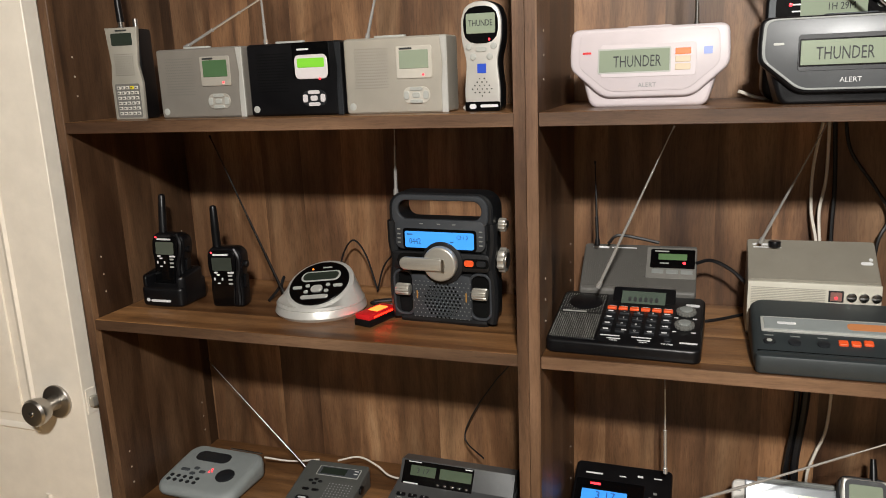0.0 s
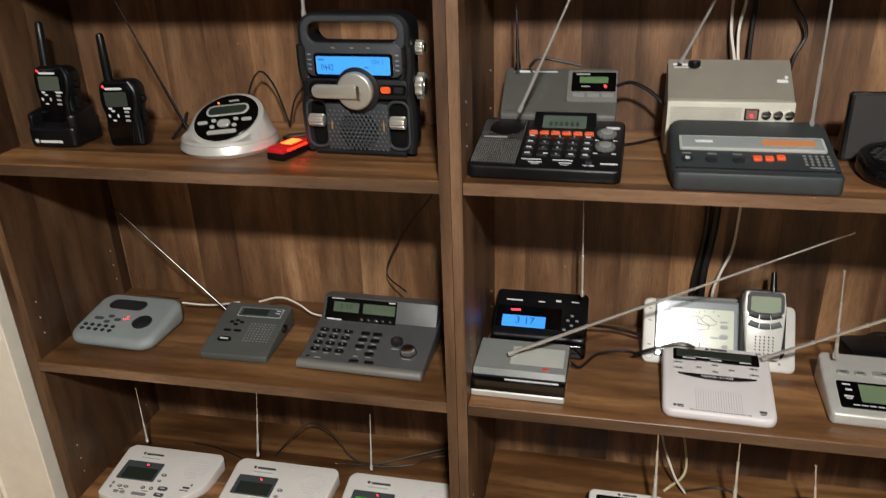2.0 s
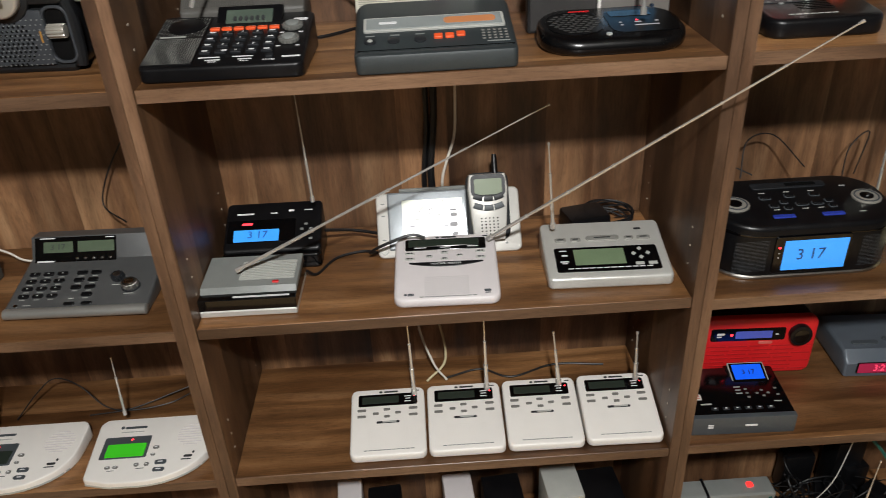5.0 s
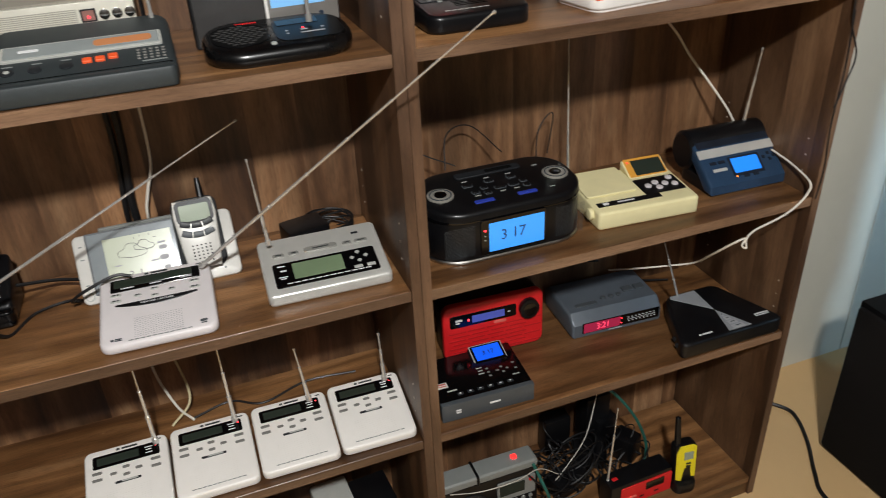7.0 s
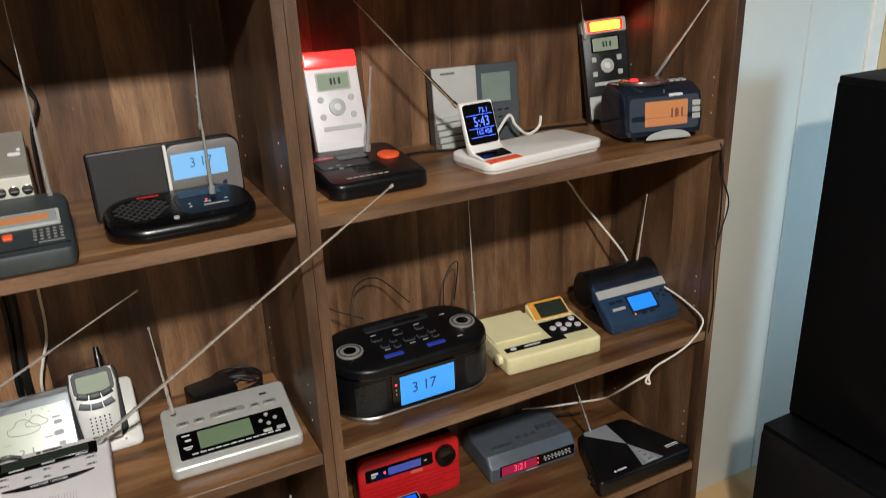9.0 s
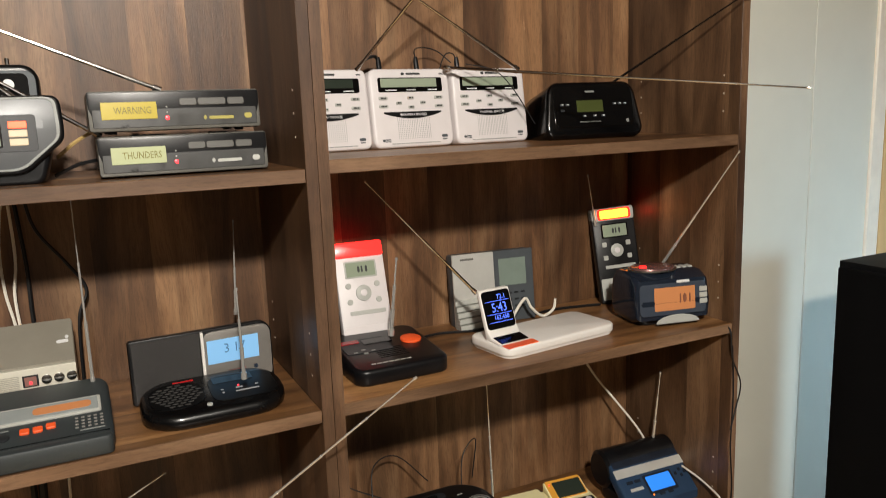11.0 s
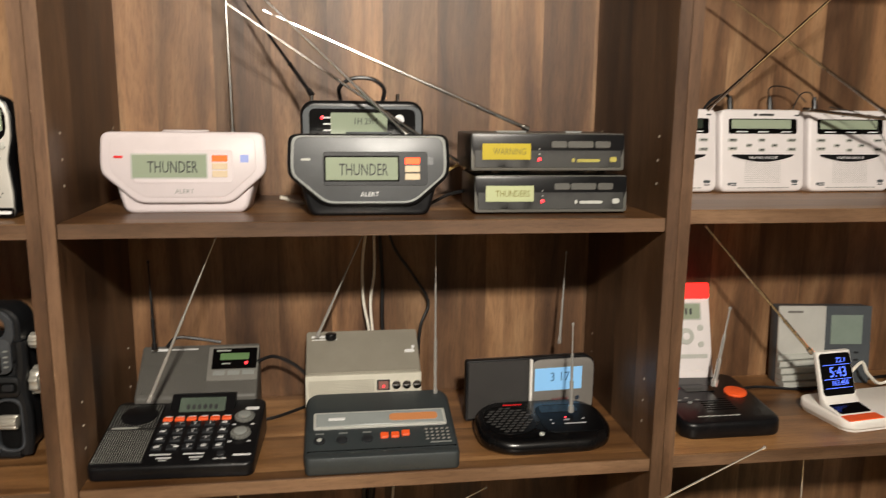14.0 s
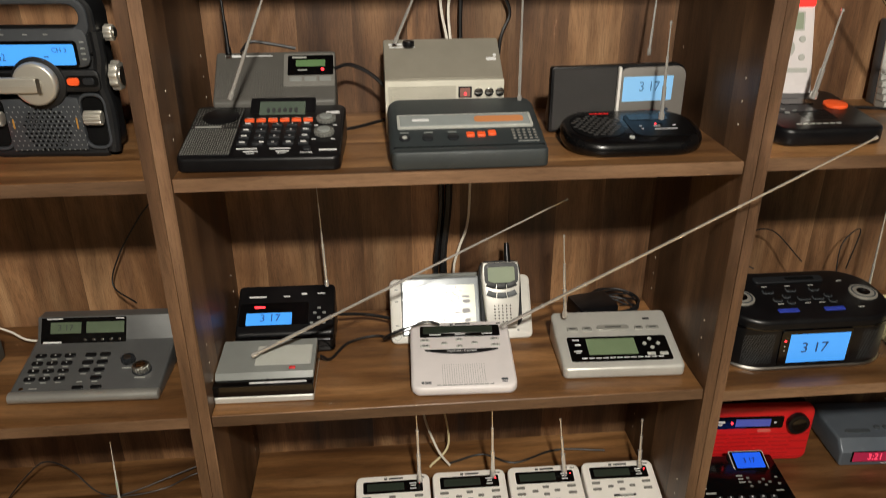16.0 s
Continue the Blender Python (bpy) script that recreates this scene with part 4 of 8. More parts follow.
def white_weather_radio(th, f, w, h, lcd=None, arch=True, holes=True):
    """The face of the white rounded weather radios: dark window, grey keys, printed arch or slider, speaker holes."""
    top = h - 0.026
    pad(th, "display_window", f, 0, top, w * 0.8, h * 0.15 + 0.004, 0.0012, GLOSS, 0.003)
    pad(th, "display", f, -w * 0.02 if arch else -w * 0.1, top + (0.003 if arch else 0.0), w * (0.7 if arch else 0.5), h * 0.11, 0.0018, lcd or LCDDARK, 0.001)
    if arch:
        bars(th, "print", f @ pose(0, 0, 0.0012), [(-0.25 * w, top - 0.0085, 0.02, 0.0014), (0.0, top - 0.0085, 0.018, 0.0014), (w * 0.27, top - 0.0085, 0.018, 0.0014)], PALEINK)
    else:
        leds(th, f @ pose(0, 0, 0.0012), [(w * 0.36, top + 0.005)], 0.0014)
        bars(th, "print", f @ pose(0, 0, 0.0012), [(w * 0.27, top + 0.005, 0.013, 0.0016), (w * 0.27, top - 0.0, 0.01, 0.0016), (w * 0.27, top - 0.006, 0.012, 0.0016)], PALEINK)
    bars(th, "maker_mark", f, [(-0.013, h - 0.0085, 0.006, 0.004), (0.006, h - 0.0085, 0.026, 0.0032), (w * 0.4, h - 0.009, 0.008, 0.002)], INK)
    k = top - 0.021
    for u, v, kw in ((-0.052, k, 0.016), (-0.052, k - 0.013, 0.016), (-0.024, k - 0.008, 0.011), (-0.002, k, 0.012), (-0.002, k - 0.015, 0.011), (0.02, k - 0.008, 0.011), (0.05, k, 0.016), (0.05, k - 0.014, 0.016)):
        pad(th, "button", f, u * w / 0.147, v, kw, 0.005, 0.0018, PALE if arch else TAUPE, 0.0018)
        if arch:
            bars(th, "button_mark", f @ pose(0, 0, 0.0018), [(u * w / 0.147 - kw * 0.14, v, kw * 0.34, 0.0024), (u * w / 0.147 + kw * 0.2, v, kw * 0.2, 0.0024)], INK)
    if arch:
        n = 12
        low = [(w * 0.36 * (2 * i / n - 1), k - 0.0245 - 0.0085 * (1 - (2 * i / n - 1) ** 2)) for i in range(n + 1)]
        part("snooze_bar", prism(low + [(w * 0.36, k - 0.022), (-w * 0.36, k - 0.022)], 0.0016, 0.0004, 1, f), BLACK, th, "black arched snooze bar")
        words(th, "snooze_text", f, 0, k - 0.0272, 0.0052, "WEATHER / SNOOZE", PALEINK, 0.002)
        dots(th, "speaker_mesh", f, 0, 0.03, w * 0.4, h * 0.25, 19, 11, 0.0008, GREY)
        bars(th, "round_marks", f, [(-w * 0.39, 0.012, 0.005, 0.004), (-w * 0.34, 0.013, 0.01, 0.002), (-w * 0.34, 0.01, 0.01, 0.0015), (w * 0.38, 0.0155, 0.011, 0.0045), (w * 0.38, 0.0105, 0.009, 0.0016)], SLATE)
    else:
        pad(th, "slider", f, 0.0, k - 0.027, 0.042, 0.0045, 0.001, SOFT, 0.0015)
        pad(th, "slider_grip", f @ pose(0, 0, 0.001), 0.003, k - 0.027, 0.026, 0.0025, 0.002, PALE, 0.001)
        if holes:
            dots(th, "speaker_mesh", f, 0.0, 0.036, w * 0.5, h * 0.24, 15, 9, 0.0006, IVORY)
    bars(th, "fine_print", f, [(-0.04 + 0.0083 * i, 0.006 if arch else 0.011, 0.0066, 0.0014) for i in range(11)], GREY)


def flat_white_radio(m, rod, label):
    th = thing("flat_weather_radio", m, label, RADIO, "four white weather radios in a row")
    f = slope(0.137, 0.138, 0.016, 0.05, 0.012, BRIGHT, th, 0.004)
    white_weather_radio(th, f, 0.137, 0.142, arch=False)
    antenna(th, *rod, r=0.0038, joints=3)
    return th


def upright_white_radio(m, rod, label, lcd):
    th = thing("white_weather_radio", m, label, RADIO, "white weather radios on the upper shelf")
    f = pose(0, 0, 0, -8, 0, 0) @ front(0.0, 0.002)
    part("body", prism(rounded(0.147, 0.126, 0.012, 5, 0, 0.063), 0.04, 0.005, 3, f @ pose(0, 0, -0.04)), WHITE, th)
    white_weather_radio(th, f, 0.147, 0.126, lcd)
    antenna(th, *rod, r=0.0028, joints=6, material=CHROME)
    return th


# - middle bookcase, top row
def bowl_outline(w, h, cut):
    return fillet([(-w / 2 + 0.046, 0.0), (w / 2 - 0.046, 0.0), (w / 2 - 0.001, h * cut), (w / 2, h * cut + 0.02), (w / 2 - 0.002, h), (-w / 2 + 0.002, h), (-w / 2, h * cut + 0.02), (-w / 2 + 0.001, h * cut)], 0.013)


def bowl_clock(m, shell, trim, text, lcd, label, rod, dark=False):
    th = thing("storm_alert_clock", m, label, "alert clock", "bowl-shaped storm alert clocks")
    w, h = 0.212, 0.107
    outline = bowl_outline(w, h, 0.42)
    f = pose(0, 0, 0, -6, 0, 0) @ front(0.0)
    part("body", prism(fillet([(-0.078, 0.0), (0.078, 0.0), (0.09, h * 0.4), (0.101, h), (-0.101, h), (-0.09, h * 0.4)], 0.012), 0.066, 0.006, 3, f @ pose(0, 0, -0.07)), BLACK if dark else shell, th)
    part("front_shell", prism([(x, 0.013 + z * 0.88) for x, z in outline], 0.014, 0.004, 3, f @ pose(0, 0, -0.01)), BLACK if dark else shell, th)
    grow = (0.955, 0.017, 0.82) if dark else (0.88, 0.021, 0.75)
    inner = [(x * grow[0], grow[1] + z * grow[2]) for x, z in outline]
    part("front_plate", prism(inner, 0.0016, 0.0007, 2, f @ pose(0, 0, 0.0035)), trim, th)
    if dark:
        part("plate_rim", ring(inner, [(x * 0.965, 0.0035 + z * 0.945) for x, z in inner], 0.0018, f @ pose(0, 0, 0.0042), 0.0005), GREY, th, "thin silver rim")
    g = f @ pose(0, 0, 0.005)
    pad(th, "display_window", g, 0.0 if not dark else 0.008, 0.062, 0.126 if not dark else 0.136, 0.044, 0.0008, trim if not dark else SOFT, 0.004)
    pad(th, "display_rim", g, -0.018 if not dark else -0.01, 0.062, 0.098, 0.034, 0.001, PALE if not dark else GLOSS, 0.002)
    pad(th, "display", g, -0.018 if not dark else -0.01, 0.062, 0.094, 0.03, 0.0014, lcd, 0.001)
    words(th, "display_text", g, -0.014 if not dark else -0.008, 0.06, 0.022, text, INK, 0.0018, 0.62)
    for i, mat in enumerate((plastic("beige_lamp_cover", "c8b496", 0.35), plastic("beige_lamp_cover", "c8b496", 0.35), glow("lit_alert_lamp", "ff5224", 1.6))):
        pad(th, "alert_lamp", g, 0.046 if not dark else 0.056, 0.0515 + 0.0103 * i, 0.02, 0.0085, 0.0014, mat, 0.001)
    words(th, "alert_text", g, 0.0, 0.0285, 0.0085, "ALERT", GREY if not dark else PALEINK, 0.0003)
    bars(th, "print", g, [(-0.082, 0.074, 0.012, 0.003)], RED if not dark else PALE)
    pad(th, "blue_badge", g, 0.078, 0.072, 0.011, 0.01, 0.0004, plastic("badge_blue", "8696d0", 0.4) if not dark else trim, 0.001)
    pad(th, "snooze_bar", face((0, 0.03, h), (0, 1, 0)), 0.0, 0.0, 0.06, 0.016, 0.0015, shell, 0.007)
    if rod:
        antenna(th, *rod, r=0.0026, joints=4, material=CHROME)
    return th


def black_storm_radio(m):
    th = thing("black_storm_radio", m, "black upright storm radio with carry loop behind a storm clock", RADIO)
    part("body", prism(rounded(0.175, 0.15, 0.02, 5, 0, 0.075), 0.06, 0.006, 3, front(0.06)), BLACK, th)
    f = front(0.0)
    pad(th, "front_plate", f, 0.0, 0.112, 0.168, 0.06, 0.002, SLATE, 0.012)
    pad(th, "display_frame", front(-0.002), 0.0, 0.112, 0.15, 0.053, 0.0008, GLOSS, 0.008)
    pad(th, "display", front(-0.0028), -0.005, 0.115, 0.08, 0.036, 0.0006, LCD, 0.001)
    words(th, "display_text", front(-0.0036), 0.004, 0.121, 0.013, "1H 29M", INK, wide=0.8)
    leds(th, front(-0.0028), [(-0.057, 0.126)], 0.0024)
    leds(th, front(-0.0028), [(-0.057, 0.1)], 0.0024, GREENLED)
    bars(th, "print", front(-0.0028), [(-0.05, 0.126 - 0.0088 * i, 0.011, 0.002) for i in range(4)], PALEINK)
    knob(th, "round_mark", front(-0.0028), 0.052, 0.124, 0.007, 0.0005, PALEINK)
    part("carry_loop", tube(smooth([(-0.03, 0.03, 0.148), (-0.032, 0.028, 0.168), (-0.014, 0.026, 0.181), (0.014, 0.026, 0.181), (0.032, 0.028, 0.168), (0.03, 0.03, 0.148)], 5), 0.003, 8), BLACK, th, "black carry loop")
    part("knurled_post", tube([(0.052, 0.03, 0.149), (0.052, 0.03, 0.16)], 0.003, 10), CHROME, th)
    part("knurled_post", tube([(-0.072, 0.03, 0.149), (-0.072, 0.03, 0.162)], 0.003, 10), CHROME, th)
    antenna(th, (1.114, 0.18, 1.693), (0.995, 0.26, 1.86), 0.003, 4, BLACK, "black antenna")
    return th


def slab_alert(m, lcd, text, label, rod):
    th = thing("slab_weather_alert", m, label, RADIO, "stacked black weather alert radios")
    part("body", box(0.212, 0.12, 0.05, (0, 0.062, 0.027), 0.004, 2), BLACK, th)
    f = pose(0, 0, 0, -5, 0, 0) @ front(0.002)
    part("front_frame", prism(rounded(0.212, 0.05, 0.004, 3, 0, 0.028), 0.004, 0.0015, 2, f @ pose(0, 0, -0.002)), plastic("dull_metal_frame", "62615c", 0.4, 0.3), th, "grey metallic front frame")
    # dusty black glass, its colour also lifted for the ceiling's glare
    pad(th, "front_panel", f, 0, 0.028, 0.203, 0.042, 0.0026, plastic("dusty_glare_glass", "191917", 0.2, 0, 0.0, 0.9), 0.002)
    g = f @ pose(0, 0, 0.0026)
    pad(th, "display", g, -0.058, 0.029, 0.066, 0.023, 0.0008, lcd, 0.001)
    words(th, "display_text", g, -0.054, 0.028, 0.0125, text, plastic("olive_ink", "6c6414", 0.5), 0.0012, 0.74)
    for u, w in ((0.014, 0.022), (0.044, 0.036), (0.075, 0.022)):
        pad(th, "button", g, u, 0.038, w, 0.0095, 0.0015, plastic("dull_key_grey", "4d4c48", 0.4), 0.003)
    leds(th, g, [(-0.013, 0.018)], 0.0026)
    leds(th, g, [(-0.013, 0.032), (-0.013, 0.025)], 0.001, PALE)
    bars(th, "maker_mark", g, [(0.034, 0.017, 0.004, 0.006), (0.055, 0.0165, 0.032, 0.004), (0.09, 0.018, 0.01, 0.007)], plastic("olive_print", "9a9040", 0.5) if text == "WARNING" else PALE)
    for u in (-0.05, -0.03, 0.05):
        pad(th, "top_key", face((0, 0.06, 0.052), (0, 1, 0)), u, 0, 0.024, 0.012, 0.002, GREY, 0.002)
    for sx in (-0.08, 0.08):
        for y in (0.02, 0.105):
            part("foot", prism(ellipse(0.006, 0.006, 12), 0.0035, 0, 1, pose(sx, y, -0.001)), BLACK, th)
    antenna(th, *rod, r=0.003, joints=5, material=CHROME)
    return th


# - middle bookcase, second row
def keypad_scanner(m, rod):
    th = thing("keypad_scanner", m, "black desktop scanner with ribbed speaker, orange keys and two knobs", "scanner")
    f = slope(0.215, 0.155, 0.02, 0.05, 0.012, BLACK, th, 0.004) @ Matrix.Diagonal((1, 0.94, 1, 1))
    plate = pad(th, "speaker_panel", f, -0.071, 0.083, 0.068, 0.15, 0.0015, BLACK, 0.003)
    dots(th, "lower_speaker_mesh", f @ pose(0, 0, 0.0014), -0.071, 0.047, 0.062, 0.074, 21, 25, 0.00085, PALE)
    knob(th, "speaker_cap", f, -0.068, 0.125, 0.026, 0.0025, BLACK)
    dots(th, "speaker_mesh", f @ pose(0, 0, 0.0015), -0.071, 0.122, 0.062, 0.058, 17, 14, 0.0008, PALE)
    pad(th, "label_bar", f @ pose(0, 0, 0.0015), -0.08, 0.092, 0.036, 0.004, 0.0005, PALE, 0.001)
    head = part("display_hood", prism([(0.112, 0.034), (0.157, 0.038), (0.159, 0.06), (0.151, 0.061)], 0.094, 0.003, 2, face((-0.03, 0, 0), UP, (0, 1, 0))), BLACK, th)
    g = face((0.017, 0.1115, 0.0345), (0, 0.039, 0.0265))
    pad(head, "display", g, 0.0, 0.023, 0.066, 0.034, 0.0012, plastic("grey_lcd", "4f5a50", 0.14), 0.001)
    bars(head, "display_marks", g @ pose(0, 0, 0.0012), [(-0.02 + 0.008 * i, 0.023, 0.005, 0.01) for i in range(6)], INK)
    for i in range(6):
        pad(th, "orange_key", f, -0.026 + 0.0165 * i, 0.1125, 0.0135, 0.0075, 0.003, ORANGE, 0.001)
    for j in range(4):
        for i in range(5):
            pad(th, "key", f, -0.026 + 0.0205 * i, 0.098 - 0.0192 * j, 0.0145, 0.0095, 0.003, SOFT, 0.001)
    bars(th, "key_print", f @ pose(0, 0, 0.003), [(-0.026 + 0.0205 * i, 0.098 - 0.0192 * j, 0.008, 0.0022) for j in range(4) for i in (0, 4)] + [(0.0, 0.0404, 0.007, 0.0022), (0.036, 0.0404, 0.007, 0.0022)], PALEINK)
    for n, digit in enumerate("1234567890"):
        j, i = (3, 1) if digit == "0" else divmod(n, 3)
        words(th, "key_digit", f @ pose(0, 0, 0.0024), -0.0055 + 0.0205 * i, 0.098 - 0.0192 * j, 0.007, digit, PALEINK)
    words(th, "power_text", f, 0.062, 0.0125, 0.0048, "POWER", PALEINK)
    words(th, "clock_text", f, -0.012, 0.0125, 0.0048, "Clock", PALEINK)
    words(th, "alarm_text", f, 0.03, 0.0125, 0.0048, "Alarm", PALEINK)
    bars(th, "print", f, [(-0.026 + 0.0165 * i, 0.1205, 0.01, 0.0014) for i in range(6)] + [(-0.026 + 0.0205 * i, 0.1055 - 0.0192 * j, 0.009, 0.0013) for j in range(4) for i in range(5)]
         + [(-0.018, 0.026, 0.028, 0.0015), (0.026, 0.026, 0.028, 0.0015), (-0.012, 0.018, 0.02, 0.0015), (0.03, 0.018, 0.018, 0.0015), (0.09, 0.02, 0.024, 0.003), (0.09, 0.138, 0.02, 0.007)], PALEINK)
    pad(th, "power_key", f, 0.062, 0.022, 0.01, 0.01, 0.003, SOFT, 0.002)
    for v in (0.112, 0.069):
        part("dial", prism(gear(0.0142, 0.0009, 16), 0.006, 0.0012, 2, f @ pose(0.082, v, 0)), plastic("smoked_dial", "6a6a66", 0.22), th, "grey ribbed dial")
        bars(th, "dial_marks", f, [(0.082 - 0.013, v - 0.017, 0.006, 0.0014), (0.082 + 0.013, v - 0.017, 0.006, 0.0014)], PALEINK)
        knob(th, "dial_cap", f @ pose(0, 0, 0.006), 0.082, v, 0.009, 0.002, GREY)
    antenna(th, *rod, r=0.0026, joints=4)
    return th


def wedge_monitor(m, rod):
    th = thing("wedge_weather_monitor", m, "dark grey sloping weather monitor with small green display", RADIO)
    shell = plastic("warm_dark_grey", "4d4b47", 0.5)
    f = slope(0.178, 0.075, 0.056, 0.115, 0.004, shell, th, 0.003)
    tagged(part("rib", merged(*[box(0.0016, 0.05, 0.0012, (-0.083 + 0.0034 * i, 0.033, 0.0004)) for i in range(30)]), shell, th), kind="stuff").matrix_basis = f
    pad(th, "window_plate", f, 0.05, 0.058, 0.076, 0.062, 0.0012, TAUPE, 0.002)
    pad(th, "display_window", f, 0.052, 0.066, 0.068, 0.038, 0.002, GLOSS, 0.002)
    bars(th, "window_print", f @ pose(0, 0, 0.002), [(0.035, 0.08, 0.022, 0.0022), (0.04, 0.056, 0.014, 0.0016)], PALE)
    pad(th, "display", f @ pose(0, 0, 0.002), 0.052, 0.069, 0.044, 0.012, 0.0006, plastic("dim_green_lcd", "5d7a52", 0.15), 0.001)
    leds(th, f @ pose(0, 0, 0.002), [(0.07, 0.057)], 0.0026)
    for u in (0.03, 0.052, 0.074):
        pad(th, "button", f, u, 0.04, 0.018, 0.008, 0.002, GREY, 0.001)
    pad(th, "groove", f, 0.045, 0.03, 0.075, 0.0015, 0.0006, BLACK, 0.0005)
    bars(th, "maker_mark", f, [(-0.062, 0.086, 0.026, 0.004), (-0.025, 0.086, 0.04, 0.0015)], PALEINK)
    antenna(th, *rod, r=0.0028, joints=3, material=BLACK, label="short black antenna")
    return th


def step_monitor(m, rod):
    th = thing("stepped_weather_monitor", m, "silver-grey sloping weather monitor with three chrome buttons", RADIO)
    upper = plastic("khaki_silver", "8e897d", 0.42, 0.2)
    lower = plastic("pale_silver", "c8c4b6", 0.42, 0.15)
    part("body", prism([(0.0, 0.0), (0.075, 0.0), (0.075, 0.128), (0.004, 0.084)], 0.178, 0.003, 2, face((-0.089, 0, 0), UP, (0, 1, 0))), upper, th)
    part("front_panel", box(0.178, 0.008, 0.082, (0, -0.001, 0.041), 0.002), lower, th)
    f = front(-0.005)
    slots = part("speaker_grille", merged(*[box(0.1, 0.0012, 0.001, (-0.034, -0.0052, 0.034 + 0.0026 * i)) for i in range(16)]), plastic("grille_shade", "a09c90", 0.5), th)
    tagged(slots, kind="stuff")
    pad(th, "lamp_window", f, 0.03, 0.064, 0.02, 0.017, 0.001, SOFT, 0.001)
    pad(th, "alert_lamp", f @ pose(0, 0, 0.001), 0.03, 0.064, 0.015, 0.013, 0.0006, plastic("dull_lamp_glass", "8a625a", 0.3), 0.001)
    leds(th, f @ pose(0, 0, 0.0016), [(0.03, 0.062)], 0.002)
    for u in (0.05, 0.066, 0.082):
        knob(th, "button", f, u, 0.064, 0.0068, 0.003, CHROME)
    g = face((0, 0.004, 0.084), (0, 0.071, 0.044))
    bars(th, "maker_mark", g, [(-0.068, 0.072, 0.026, 0.004), (-0.06, 0.066, 0.04, 0.0015), (0.074, 0.038, 0.016, 0.006), (0.08, 0.046, 0.005, 0.006)], PALEINK)
    knob(th, "antenna_socket", face((-0.05, 0.06, 0.121), (0, 1, 0)), 0, 0, 0.009, 0.008, BLACK)
    antenna(th, *rod, r=0.0024, joints=4)
    return th


def long_scanner(m, rod):
    th = thing("long_desktop_scanner", m, "slate grey desktop scanner with long amber-tinted display", "scanner")
    shell = plastic("bluish_slate", "2a3032", 0.5)
    f = slope(0.214, 0.15, 0.023, 0.06, 0.02, shell, th, 0.009)
    part("front_lip", prism(rounded(0.21, 0.02, 0.008, 4, 0, 0.007), 0.026, 0.004, 2), shell, th)
    pad(th, "display_frame", f, 0, 0.08, 0.19, 0.036, 0.003, PALE, 0.003)
    pad(th, "display_window", f @ pose(0, 0, 0.003), 0, 0.08, 0.182, 0.029, 0.0008, plastic("smoked_window", "8d9392", 0.15), 0.001)
    pad(th, "seam", f, 0, 0.016, 0.204, 0.0016, 0.0004, HOLE, 0.0005)
    bars(th, "knob_marks", f, [(-0.086 + 0.033 * i, 0.053, 0.012, 0.0016) for i in range(3)] + [(0.082, 0.0245, 0.03, 0.0016)], GREY)
    pad(th, "amber_window", f @ pose(0, 0, 0.0038), 0.048, 0.08, 0.07, 0.016, 0.0006, AMBERLCD, 0.006)
    bars(th, "maker_mark", f @ pose(0, 0, 0.0038), [(-0.062, 0.08, 0.024, 0.005)], PALEINK)
    for u, v in ((0.004, 0.043), (0.019, 0.043), (0.034, 0.046)):
        pad(th, "orange_key", f, u, v, 0.0115, 0.0105, 0.003, ORANGE, 0.002)
    for u in (-0.086, -0.055, -0.02):
        knob(th, "recessed_knob", f, u, 0.038, 0.008, 0.002, SOFT)
    knob(th, "jack", f @ pose(0, 0, 0.002), -0.086, 0.038, 0.0035, 0.0008, PALE)
    for j in range(4):
        for i in range(5):
            pad(th, "small_key", f, 0.064 + 0.0075 * i, 0.032 + 0.0072 * j, 0.0045, 0.003, 0.0012, TAUPE, 0.001)
    antenna(th, *rod, r=0.0024, joints=3)
    return th


